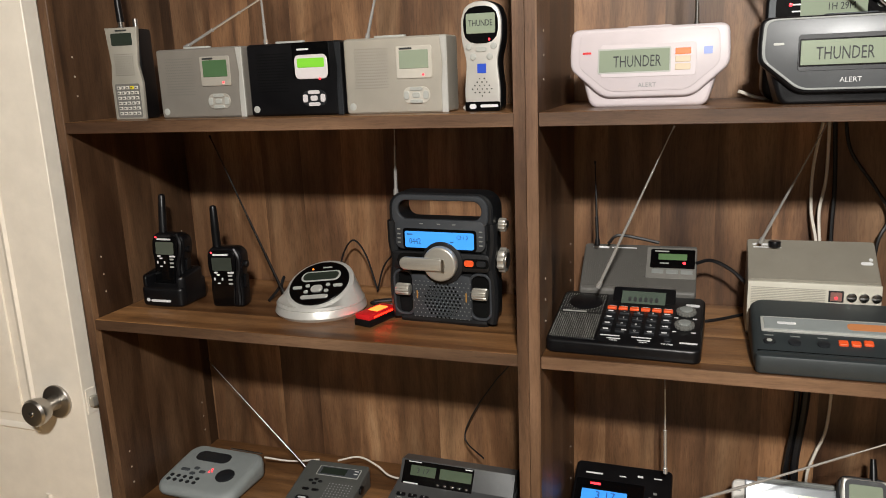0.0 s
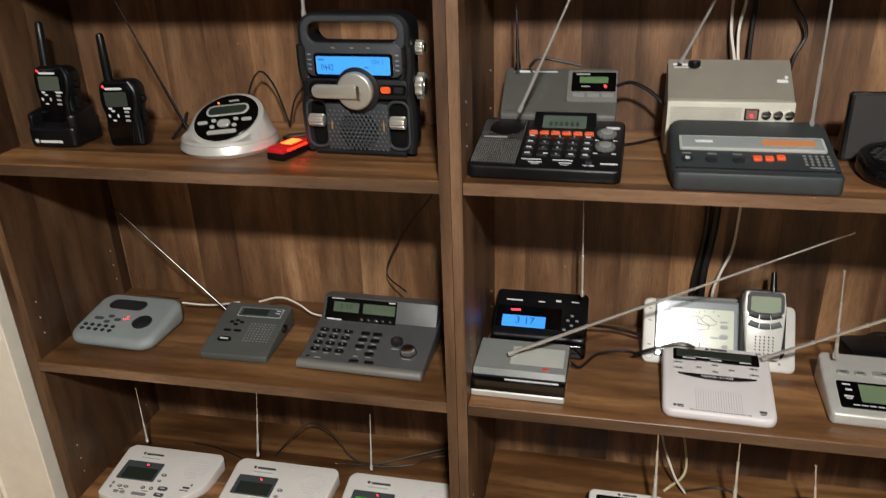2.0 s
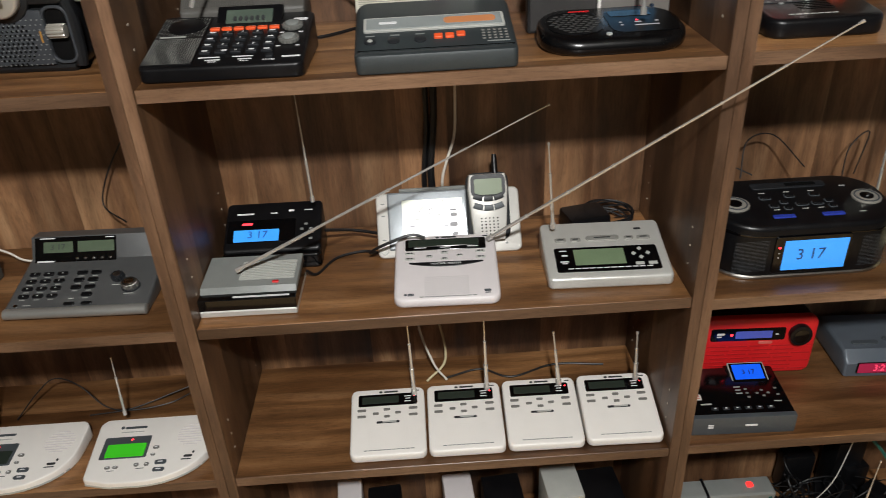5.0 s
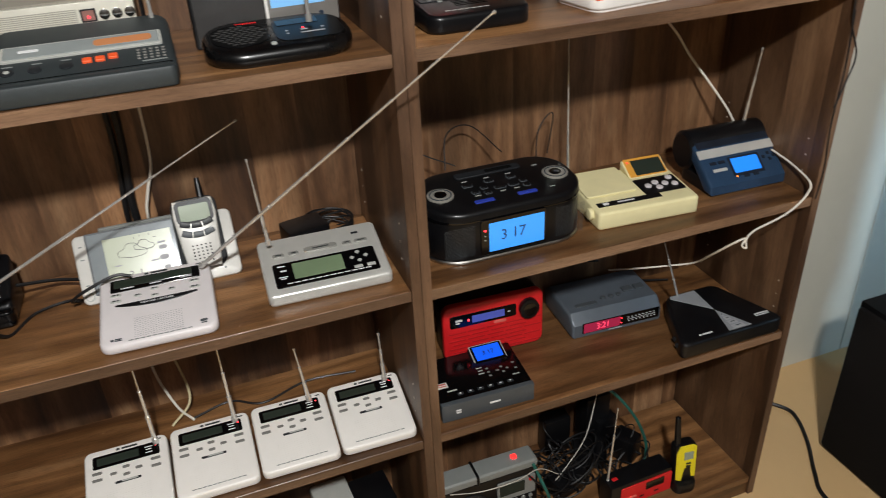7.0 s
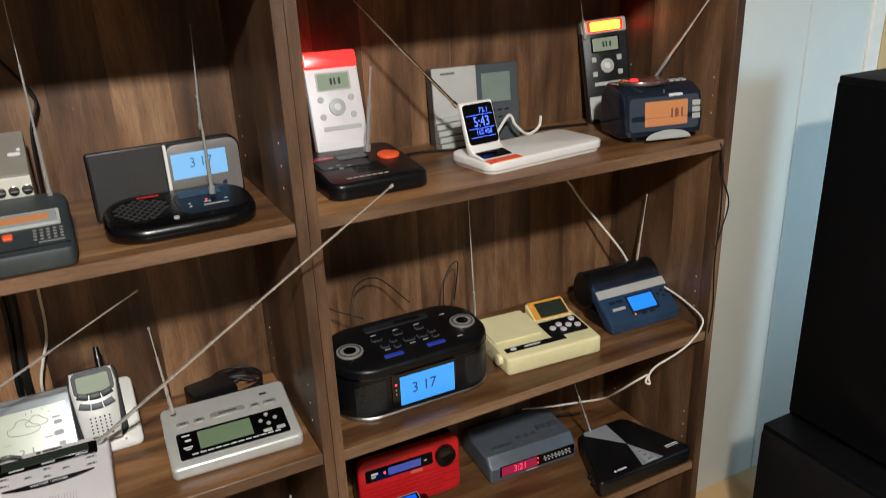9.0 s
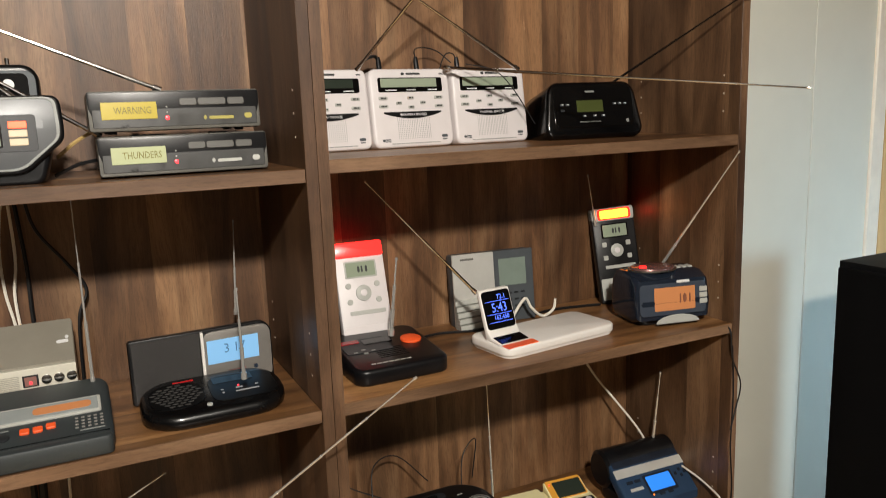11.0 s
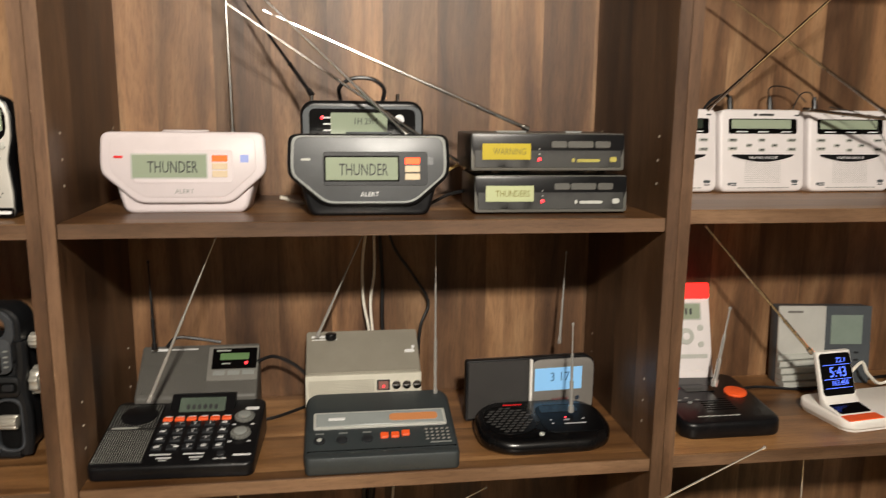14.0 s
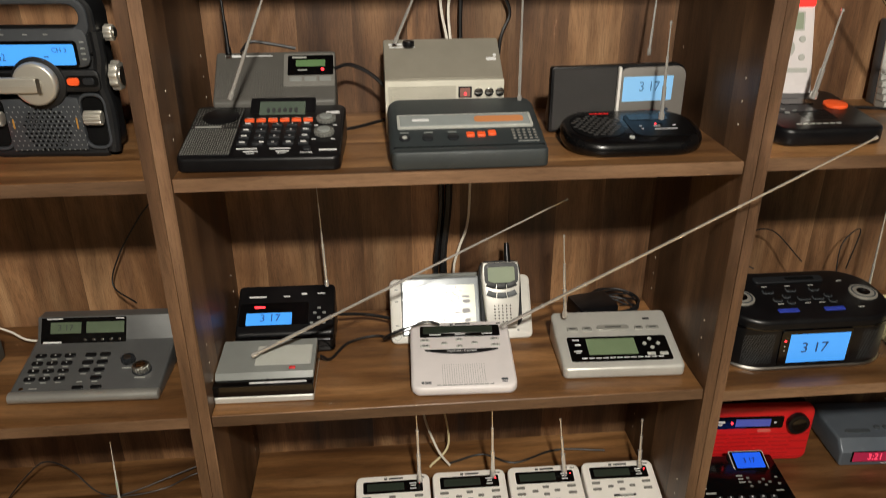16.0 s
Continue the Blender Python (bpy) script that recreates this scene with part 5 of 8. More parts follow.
def split_clock_radio(m, rod):
    th = thing("clock_radio", m, "black clock radio with silver end and pale blue display", "clock radio")
    shell = [(-0.109 + x, z) for x, z in ((0.003, 0.0), (0.0, 0.003), (0.0, 0.096), (0.003, 0.099))] + [(0.085 + 0.02 * math.sin(a), 0.079 + 0.02 * math.cos(a)) for a in [i * math.pi / 16 for i in range(9)]] + [(0.105, 0.004), (0.101, 0.0)]
    part("body", prism(shell[::-1], 0.013, 0.002, 2, front(0.016)), BLACK, th)
    part("rear_shell", prism([(0.0155, 0.0), (0.066, 0.0), (0.03, 0.088), (0.0155, 0.092)], 0.196, 0.004, 2, face((-0.1, 0, 0), UP, (0, 1, 0))), BLACK, th)
    part("silver_end", prism(fillet([(-0.004, 0.004), (0.102, 0.004), (0.102, 0.0955), (-0.004, 0.0955)], 0.018, 6), 0.005, 0.0015, 2, front(0.003)), plastic("brushed_end_grey", "837f7a", 0.36, 0.3), th, "brushed grey end panel")
    part("divider", box(0.0045, 0.007, 0.095, (-0.004, -0.0005, 0.0497), 0.001, 1), BRIGHT, th, "bright silver dividing strip")
    f = front(-0.001)
    pad(th, "speaker_grille", front(0.003), -0.056, 0.05, 0.098, 0.092, 0.0012, plastic("grille_cloth_grey", "2c2a29", 0.75, 0, 0.4), 0.002)
    pad(th, "display_rim", f, 0.042, 0.063, 0.084, 0.042, 0.0008, BLACK, 0.002)
    pad(th, "display", f, 0.042, 0.063, 0.08, 0.038, 0.0014, PALELCD, 0.001)
    words(th, "display_text", f, 0.044, 0.066, 0.021, "3 17", plastic("lcd_ink", "4a78a8", 0.5), 0.0018, 0.9)
    pad(th, "snooze_key", f, 0.045, 0.029, 0.03, 0.005, 0.001, plastic("dull_red", "b04050", 0.5), 0.001)
    pad(th, "logo_badge", f, 0.05, 0.086, 0.026, 0.005, 0.0006, GREY, 0.001)
    knob(th, "blue_button", f, 0.075, 0.029, 0.004, 0.001, BLUE)
    antenna(th, *rod, r=0.0024, joints=4)
    return th


def oval_weather_radio(m, rod):
    th = thing("oval_weather_radio", m, "glossy black oval weather radio lying flat with speaker mesh", RADIO)
    shine = plastic("piano_black", "060607", 0.24, 0, 0.0, 0.08, spec=0.45)
    dull = plastic("panel_black", "070708", 0.3, 0, 0.0, 0.04, spec=0.12)
    f = slope(0.2, 0.124, 0.021, 0.036, 0.05, shine, th, 0.009, outline=rounded(0.2, 0.124, 0.052, 12, 0, 0.062))
    part("base_ring", prism(rounded(0.19, 0.116, 0.05, 10, 0, 0.061), 0.006, 0.002, 1), BLACK, th)
    pad(th, "mesh_plate", f, -0.05, 0.064, 0.076, 0.08, 0.001, dull, 0.03)
    slots = [(u, v) for j in range(10) for u, v in [(-0.05 + 0.0105 * (i - 3) + (0.00525 if j % 2 else 0.0), 0.064 + 0.0072 * (j - 4.5)) for i in range(7)] if (u + 0.05) ** 2 / 0.034 ** 2 + (v - 0.064) ** 2 / 0.036 ** 2 < 1]
    tagged(part("speaker_mesh", merged(*[prism(ellipse(0.0042, 0.0019, 10, u, v), 0.0006, 0, 1, f @ pose(0, 0, 0.001)) for u, v in slots]), plastic("mesh_slot_grey", "3c3b3a", 0.4), th), kind="stuff")
    pad(th, "control_panel", f, 0.042, 0.062, 0.094, 0.08, 0.001, dull, 0.018)
    pad(th, "display", f @ pose(0, 0, 0.001), 0.032, 0.088, 0.058, 0.02, 0.0006, plastic("smoked_lcd", "14130f", 0.14, spec=0.3), 0.002)
    leds(th, f @ pose(0, 0, 0.001), [(0.036, 0.062)], 0.0016)
    for u, v, w in ((0.012, 0.056, 0.004), (0.012, 0.046, 0.004), (0.036, 0.055, 0.01), (0.046, 0.044, 0.034), (0.062, 0.056, 0.005)):
        pad(th, "button", f @ pose(0, 0, 0.001), u, v, w, 0.0022, 0.001, KEY, 0.0008)
    pad(th, "red_print", f, -0.035, 0.108, 0.03, 0.003, 0.0005, RED, 0.001)
    knob(th, "push_button", f, -0.012, 0.02, 0.004, 0.002, PALE)
    antenna(th, *rod, r=0.003, joints=3)
    return th


# - middle bookcase, third row
def desk_alert_clock(m, rod):
    th = thing("black_alert_clock", m, "black weather alert clock with bright blue display", RADIO)
    f = slope(0.168, 0.09, 0.034, 0.082, 0.008, BLACK, th, 0.005)
    part("foot_lip", prism(rounded(0.17, 0.03, 0.01, 4, 0, 0.004), 0.03, 0.006, 3), GLOSS, th)
    pad(th, "display_window", f, -0.02, 0.04, 0.118, 0.046, 0.0015, GLOSS, 0.003)
    pad(th, "display", f @ pose(0, 0, 0.0015), -0.028, 0.03, 0.078, 0.024, 0.0006, BLUELCD, 0.001)
    words(th, "display_text", f @ pose(0, 0, 0.0015), -0.026, 0.031, 0.02, "3 17", plastic("dark_blue_ink", "2a5aa8", 0.5), 0.001)
    pad(th, "red_lamp", f @ pose(0, 0, 0.0015), -0.045, 0.054, 0.018, 0.004, 0.0006, LED, 0.001)
    for u, v in ((0.057, 0.05), (0.05, 0.04), (0.066, 0.04), (0.057, 0.03), (0.045, 0.02), (0.066, 0.02)):
        pad(th, "button", f, u, v, 0.006, 0.004, 0.002, GREY, 0.001)
    bars(th, "print", f, [(-0.05, 0.076, 0.03, 0.003), (0.0, 0.076, 0.012, 0.002), (0.03, 0.08, 0.01, 0.004), (0.06, 0.08, 0.014, 0.002)], PALEINK)
    antenna(th, *rod, r=0.0026, joints=3)
    return th


def cube_tuner(m, rod):
    th = thing("silver_weather_tuner", m, "silver and black flat weather tuner with ribbed speaker top", RADIO)
    part("base", box(0.152, 0.112, 0.012, (0, 0.057, 0.006), 0.002, 1), SILVER, th)
    part("middle", box(0.153, 0.11, 0.02, (0, 0.057, 0.0215), 0.001, 1), GLOSS, th)
    part("top_cover", prism([(0.018, 0.03), (0.112, 0.03), (0.112, 0.044), (0.026, 0.04)], 0.152, 0.002, 2, face((-0.076, 0, 0), UP, (0, 1, 0))), GREY, th, "brushed silver top")
    f = face((0, 0.026, 0.0402), (0, 0.086, 0.004)) @ Matrix.Diagonal((1, 0.82, 1, 1))
    pad(th, "speaker_plate", f, 0.026, 0.052, 0.088, 0.062, 0.0006, PALE, 0.001)
    part("speaker_ribs", merged(*[box(0.086, 0.0018, 0.0016, (0.026, 0.024 + 0.0056 * i, 0.0012)) for i in range(11)]), PALE, th).matrix_basis = f
    pad(th, "red_button", f, 0.042, 0.01, 0.01, 0.006, 0.002, RED, 0.001)
    bars(th, "slider_track", face((0, 0.005, 0.0312), (0, 0.02, 0.0)), [(0.022, 0.004, 0.088, 0.003)], PALEINK, 0.001)
    antenna(th, *rod, r=0.003, joints=4)
    return th


def weather_station(m):
    th = thing("weather_station", m, "silver weather station with glossy screen and a handheld sensor remote docked", "weather station")
    f = pose(0, 0.006, 0.004, -35.5, 0, 0) @ front(0.0)
    part("stand", box(0.12, 0.006, 0.09, (-0.02, 0.085, 0.045), 0.001, 1), GREY, th)
    shell = plastic("station_silver", "d3d1cb", 0.3, 0.2)
    part("frame", prism(rounded(0.238, 0.108, 0.01, 4, 0, 0.054), 0.022, 0.004, 2, f @ pose(0, 0, -0.022)), shell, th)
    pad(th, "screen_rim", f, -0.034, 0.06, 0.132, 0.096, 0.0014, SLATE, 0.002)
    pad(th, "screen_glass", f @ pose(0, 0, 0.0014), -0.034, 0.06, 0.126, 0.09, 0.0006, plastic("mirror_glass", "7d858a", 0.1, 0.2, 0.0, 0.02, spec=1.0), 0.001)
    pad(th, "screen", f @ pose(0, 0, 0.002), -0.026, 0.056, 0.1, 0.076, 0.0004, plastic("station_lcd", "aab098", 0.2, 0.0, 0.02, 0.04, spec=0.5), 0.001)
    g = f @ pose(0, 0, 0.0024)
    for k, (cu, cv, sc) in enumerate(((-0.036, 0.068, 1.0), (-0.018, 0.074, 0.7))):
        part("cloud_symbol", tube(smooth([(cu + sc * u, cv + sc * v, 0.0002) for u, v in ((-0.02, -0.006), (0.0, -0.009), (0.018, -0.007), (0.021, 0.0), (0.012, 0.005), (0.006, 0.012), (-0.006, 0.013), (-0.012, 0.006), (-0.021, 0.002), (-0.02, -0.006))], 4), 0.00045, 5), TAUPE, th).matrix_basis = g
    bars(th, "sun_rays", g, [(-0.03, 0.088, 0.001, 0.004), (-0.022, 0.09, 0.001, 0.004), (-0.008, 0.09, 0.001, 0.004), (0.0, 0.084, 0.004, 0.001)], TAUPE)
    words(th, "screen_digits", g, -0.036, 0.032, 0.018, "3 1", TAUPE, 0.0003)
    bars(th, "screen_print", g, [(0.008, 0.074, 0.012, 0.003), (0.009, 0.066, 0.012, 0.006), (0.008, 0.05, 0.014, 0.008), (0.01, 0.034, 0.01, 0.006), (-0.06, 0.05, 0.01, 0.002), (-0.006, 0.048, 0.012, 0.002)], KEY)
    part("trim", ring(ellipse(0.007, 0.007, 16, -0.108, 0.012), ellipse(0.005, 0.005, 16, -0.108, 0.012), 0.001, f), PALE, th)
    bars(th, "trim_print", f, [(-0.108, 0.03, 0.006, 0.002), (-0.108, 0.07, 0.006, 0.002), (-0.108, 0.09, 0.006, 0.002), (0.094, 0.014, 0.004, 0.004)], GREY)
    dock = f @ pose(0.066, 0.02, 0.003, 8, 0, 0)
    remote = part("remote", prism([(-0.026, 0.0), (0.024, 0.0), (0.028, 0.03), (0.032, 0.085), (0.029, 0.108), (-0.03, 0.108), (-0.033, 0.085), (-0.029, 0.03)], 0.018, 0.004, 2, dock), shell, th, "silver handheld remote with dark trim")
    part("remote_back", prism(rounded(0.07, 0.112, 0.014, 4, 0, 0.055), 0.016, 0.003, 2, dock @ pose(0, 0, -0.012)), SOFT, remote)
    h = dock @ pose(0, 0, 0.018)
    pad(remote, "remote_screen_frame", h, 0.0, 0.089, 0.056, 0.036, 0.0008, SOFT, 0.008)
    pad(remote, "remote_screen", h @ pose(0, 0, 0.0008), 0.0, 0.087, 0.045, 0.026, 0.0008, LCD, 0.003)
    for row, (r, v) in enumerate(((0.06, 0.123), (0.06, 0.108))):
        for a0 in (-116, -98.5, -81):
            part("remote_button", prism(arc_band(r, a0, a0 + 16, 0.0095, 5), 0.0034, 0.0012, 2, h @ pose(0, v, 0)), SLATE if row else SOFT, remote)
    dots(remote, "speaker_mesh", h, 0.0, 0.023, 0.026, 0.026, 5, 6, 0.0014, HOLE)
    part("remote_antenna", tube([dock @ Vector(p) for p in ((0.014, 0.1, 0.0), (0.014, 0.125, 0.0), (0.014, 0.14, 0.0))], [0.006, 0.005, 0.004], 12), BLACK, remote)
    return th


def snooze_white_radio(m, rod):
    th = thing("white_weather_radio", m, "white rounded weather radio lying sloped before the silver weather station", RADIO)
    f = slope(0.168, 0.15, 0.016, 0.047, 0.016, WHITE, th, 0.006)
    white_weather_radio(th, f, 0.168, 0.153)
    antenna(th, *rod, r=0.003, joints=7)
    return th


def silver_desk_radio(m, rod):
    th = thing("silver_weather_radio", m, "silver desk weather radio with black panel and green display", RADIO)
    f0 = slope(0.2, 0.132, 0.02, 0.05, 0.009, plastic("desk_silver", "c6c5bf", 0.28, 0.35), th, 0.005)
    part("base", prism(rounded(0.186, 0.12, 0.012, 4, 0, 0.063), 0.01, 0.002, 1, pose(0, 0, -0.0005)), BLACK, th)
    f = f0
    pad(th, "panel", f, 0.0, 0.043, 0.168, 0.056, 0.0012, GLOSS, 0.004)
    pad(th, "display", f @ pose(0, 0, 0.0012), -0.012, 0.047, 0.082, 0.036, 0.0006, plastic("moss_lcd", "6e7f62", 0.15), 0.001)
    for u, v in ((0.055, 0.062), (0.044, 0.051), (0.067, 0.051), (0.055, 0.042)):
        pad(th, "arrow_key", f @ pose(0, 0, 0.0012), u, v, 0.006, 0.006, 0.002, PALE, 0.001, turn=45)
    for u in (0.05, 0.071):
        pad(th, "key", f @ pose(0, 0, 0.0012), u, 0.028, 0.014, 0.006, 0.0018, PALE, 0.001)
    bars(th, "print", f @ pose(0, 0, 0.0012), [(-0.07, 0.063, 0.012, 0.002), (-0.068, 0.052, 0.01, 0.003), (-0.07, 0.038, 0.014, 0.002), (-0.07, 0.034, 0.009, 0.0014)] + [(-0.062 + 0.0115 * i, 0.0215, 0.0095, 0.0015) for i in range(12)], PALEINK)
    for u, w in ((-0.07, 0.019), (-0.045, 0.017), (0.044, 0.015), (0.068, 0.022)):
        pad(th, "button", f, u, 0.09, w, 0.009, 0.002, plastic("desk_key", "8c8b85", 0.4, 0.2), 0.003)
        bars(th, "button_print", f @ pose(0, 0, 0.002), [(u, 0.09, w * 0.55, 0.002)], INK)
    pad(th, "snooze_bar", f, 0.0, 0.092, 0.056, 0.012, 0.002, plastic("desk_key", "8c8b85", 0.4, 0.2), 0.006)
    bars(th, "snooze_print", f @ pose(0, 0, 0.002), [(0.0, 0.092, 0.028, 0.002)], INK)
    bars(th, "corner_mark", f, [(0.062, 0.112, 0.012, 0.004)], SOFT)
    antenna(th, *rod, r=0.003, joints=3)
    return th


# - bookcase beside the loudspeakers
def black_table_radio(m, rod):
    th = thing("black_table_radio", m, "black rounded table radio with a small olive display", "radio")
    part("body", prism([(x * (1.05 - 1.6 * z), z) for x, z in rounded(0.184, 0.098, 0.022, 6, 0, 0.052)], 0.11, 0.008, 3, pose(0, 0.012, 0, -14, 0, 0) @ front(0.11)), GLOSS, th)
    part("foot_plinth", box(0.13, 0.08, 0.012, (0, 0.085, 0.006), 0.002, 1), BLACK, th)
    f = pose(0, 0.012, 0, -14, 0, 0) @ front(0.0, 0.016)
    pad(th, "front_panel", f, 0, 0.04, 0.15, 0.07, 0.0012, GLOSS, 0.01)
    g = f @ pose(0, 0, 0.0012)
    pad(th, "display", g, -0.008, 0.041, 0.05, 0.02, 0.0006, plastic("olive_lcd", "424926", 0.12), 0.001)
    for u, v in ((-0.06, 0.044), (-0.05, 0.044), (-0.06, 0.034), (0.04, 0.044), (0.05, 0.044), (0.06, 0.044), (-0.02, 0.024), (0.0, 0.024), (0.016, 0.024)):
        pad(th, "button", g, u, v, 0.007, 0.0035, 0.0012, SLATE, 0.001)
    bars(th, "button_mark", g @ pose(0, 0, 0.0012), [(u, 0.044, 0.003, 0.0012) for u in (-0.06, -0.05, 0.04, 0.05, 0.06)] + [(u, 0.024, 0.0035, 0.0014) for u in (-0.02, 0.0, 0.016)], PALEINK)
    bars(th, "print", g, [(-0.006, 0.066, 0.018, 0.0028), (-0.01, 0.014, 0.04, 0.0012), (0.062, 0.014, 0.006, 0.006)], GREY)
    antenna(th, *rod, r=0.0021, joints=6, material=SHADED_ROD)
    return th


def alert_torch(m, shell, lamp_mat, label, rod=None):
    """An upright pocket radio with a glowing alert bar across its head."""
    th = thing("alert_pocket_radio", m, label, RADIO, "pocket radios with a red alert bar")
    f = pose(0, 0, 0, -17 if shell is WHITE else -11, 0, 0) @ front(0.0)
    w, h = (0.09, 0.2) if shell is WHITE else (0.092, 0.2)
    part("body", prism(rounded(w, h, 0.006, 4, 0, h / 2), 0.022, 0.003, 2, f @ pose(0, 0, -0.022)), shell, th)
    part("alert_bar", prism(rounded(w, 0.028, 0.005, 4, 0, h - 0.013), 0.026, 0.003, 2, f @ pose(0, 0, -0.0235)), REDLIGHT if shell is WHITE else PALE, th, "glowing red alert bar" if shell is WHITE else "pale grey head frame")
    if shell is not WHITE:
        pad(th, "side_window", f @ face((w / 2, h - 0.013, -0.01), (0, 1, 0), (0, 0, -1)), 0, 0, 0.014, 0.016, 0.0008, HOTRED, 0.003)
        pad(th, "lamp_rim", f @ pose(0, 0, 0.0025), 0.002, h - 0.013, 0.072, 0.0225, 0.0008, REDGLOW, 0.005)
        pad(th, "alert_lamp", f @ pose(0, 0, 0.0033), 0.002, h - 0.013, 0.062, 0.0175, 0.001, lamp_mat, 0.003)
    pad(th, "display_rim", f, 0.0, h - 0.048, 0.058, 0.03, 0.0008, PALE if shell is WHITE else GLOSS, 0.002)
    pad(th, "display", f @ pose(0, 0, 0.0008), 0.0, h - 0.048, 0.052, 0.025, 0.0006, LCD, 0.001)
    bars(th, "display_marks", f @ pose(0, 0, 0.0014), [(-0.004, h - 0.048, 0.004, 0.012), (0.002, h - 0.048, 0.003, 0.012), (0.01, h - 0.048, 0.004, 0.012)], INK)
    knob(th, "dial", f, 0, h - 0.09, 0.014, 0.003, PALE)
    knob(th, "dial_cap", f @ pose(0, 0, 0.003), 0, h - 0.09, 0.006, 0.001, WHITE)
    for u, v in ((-0.026, h - 0.076), (0.026, h - 0.076), (-0.026, h - 0.104), (0.026, h - 0.104)):
        pad(th, "button", f, u, v, 0.01, 0.01, 0.002, PALE, 0.002 if shell is not WHITE else 0.0045)
    pad(th, "slider", f, 0.004, h - 0.124, w * 0.72, 0.007, 0.001, PALE, 0.002)
    pad(th, "foot_plate", f, 0, 0.03, w * 0.92, 0.045, 0.0008, PALE if shell is not WHITE else WHITE, 0.003)
    bars(th, "maker_mark", f @ pose(0, 0, 0.0008), [(0.006, 0.03, 0.03, 0.007)], TAUPE)
    if rod:
        antenna(th, *rod, r=0.0022, joints=3)
    return th


def button_weather_radio(m, rod):
    th = thing("button_weather_radio", m, "black flat weather radio with a round orange button", RADIO)
    f = slope(0.16, 0.17, 0.026, 0.04, 0.022, BLACK, th, 0.006)
    knob(th, "orange_button", f, 0.05, 0.095, 0.018, 0.004, ORANGE, "round orange push button")
    pad(th, "upper_panel", f, -0.03, 0.1, 0.08, 0.06, 0.0012, SOFT, 0.004)
    # the alert bar's red reflection in the glossy top, laid on as a coloured pad
    pad(th, "red_reflection", f @ pose(0, 0, 0.0012), -0.052, 0.12, 0.034, 0.014, 0.001, plastic("reflected_red", "8e2428", 0.15), 0.002)
    pad(th, "display", f @ pose(0, 0, 0.0012), -0.006, 0.112, 0.05, 0.022, 0.0008, GLOSS, 0.002)
    for u, v in ((-0.055, 0.075), (-0.04, 0.082), (-0.025, 0.075), (-0.04, 0.068)):
        pad(th, "button", f, u, v, 0.008, 0.005, 0.0015, GREY, 0.002)
    bars(th, "print", f, [(-0.045 + 0.01 * i, 0.022, 0.008, 0.0015) for i in range(7)], PALE)
    for i in range(6):
        pad(th, "speaker_slot", f, 0.0, 0.042 + 0.007 * i, 0.05, 0.0022, 0.0004, HOLE, 0.001)
    antenna(th, *rod, r=0.0038, joints=3)
    return th


def fold_radio(m):
    th = thing("folded_travel_radio", m, "silver and slate upright travel radio with stepped silver flap", "radio")
    f = pose(0, 0, 0, -5, 0, 0) @ front(0.0)
    part("body", prism(rounded(0.17, 0.148, 0.004, 3, 0, 0.074), 0.03, 0.003, 2, f @ pose(0, 0, -0.03)), SLATE, th)
    pad(th, "silver_panel", f, -0.042, 0.075, 0.086, 0.148, 0.004, SILVER, 0.002)
    pad(th, "dark_panel", f, 0.043, 0.075, 0.084, 0.148, 0.003, SLATE, 0.002)
    pad(th, "display", f @ pose(0, 0, 0.003), 0.04, 0.104, 0.058, 0.056, 0.0008, plastic("grey_green_lcd", "76837a", 0.15), 0.001)
    for i in range(5):
        part("stepped_fin", prism([(-0.086, 0.056 - 0.0115 * i), (0.0, 0.062 - 0.0115 * i), (0.0, 0.052 - 0.0115 * i), (-0.086, 0.046 - 0.0115 * i)], 0.007 + 0.006 * i, 0.001, 1, f @ pose(0, 0, 0.004)), PALE, th)
    for j in range(3):
        for i in range(4):
            pad(th, "key", f @ pose(0, 0, 0.003), 0.018 + 0.014 * i, 0.06 - 0.014 * j, 0.009, 0.004, 0.001, SOFT, 0.001)
    bars(th, "maker_mark", f @ pose(0, 0, 0.004), [(-0.055, 0.138, 0.028, 0.004)], TAUPE)
    return th


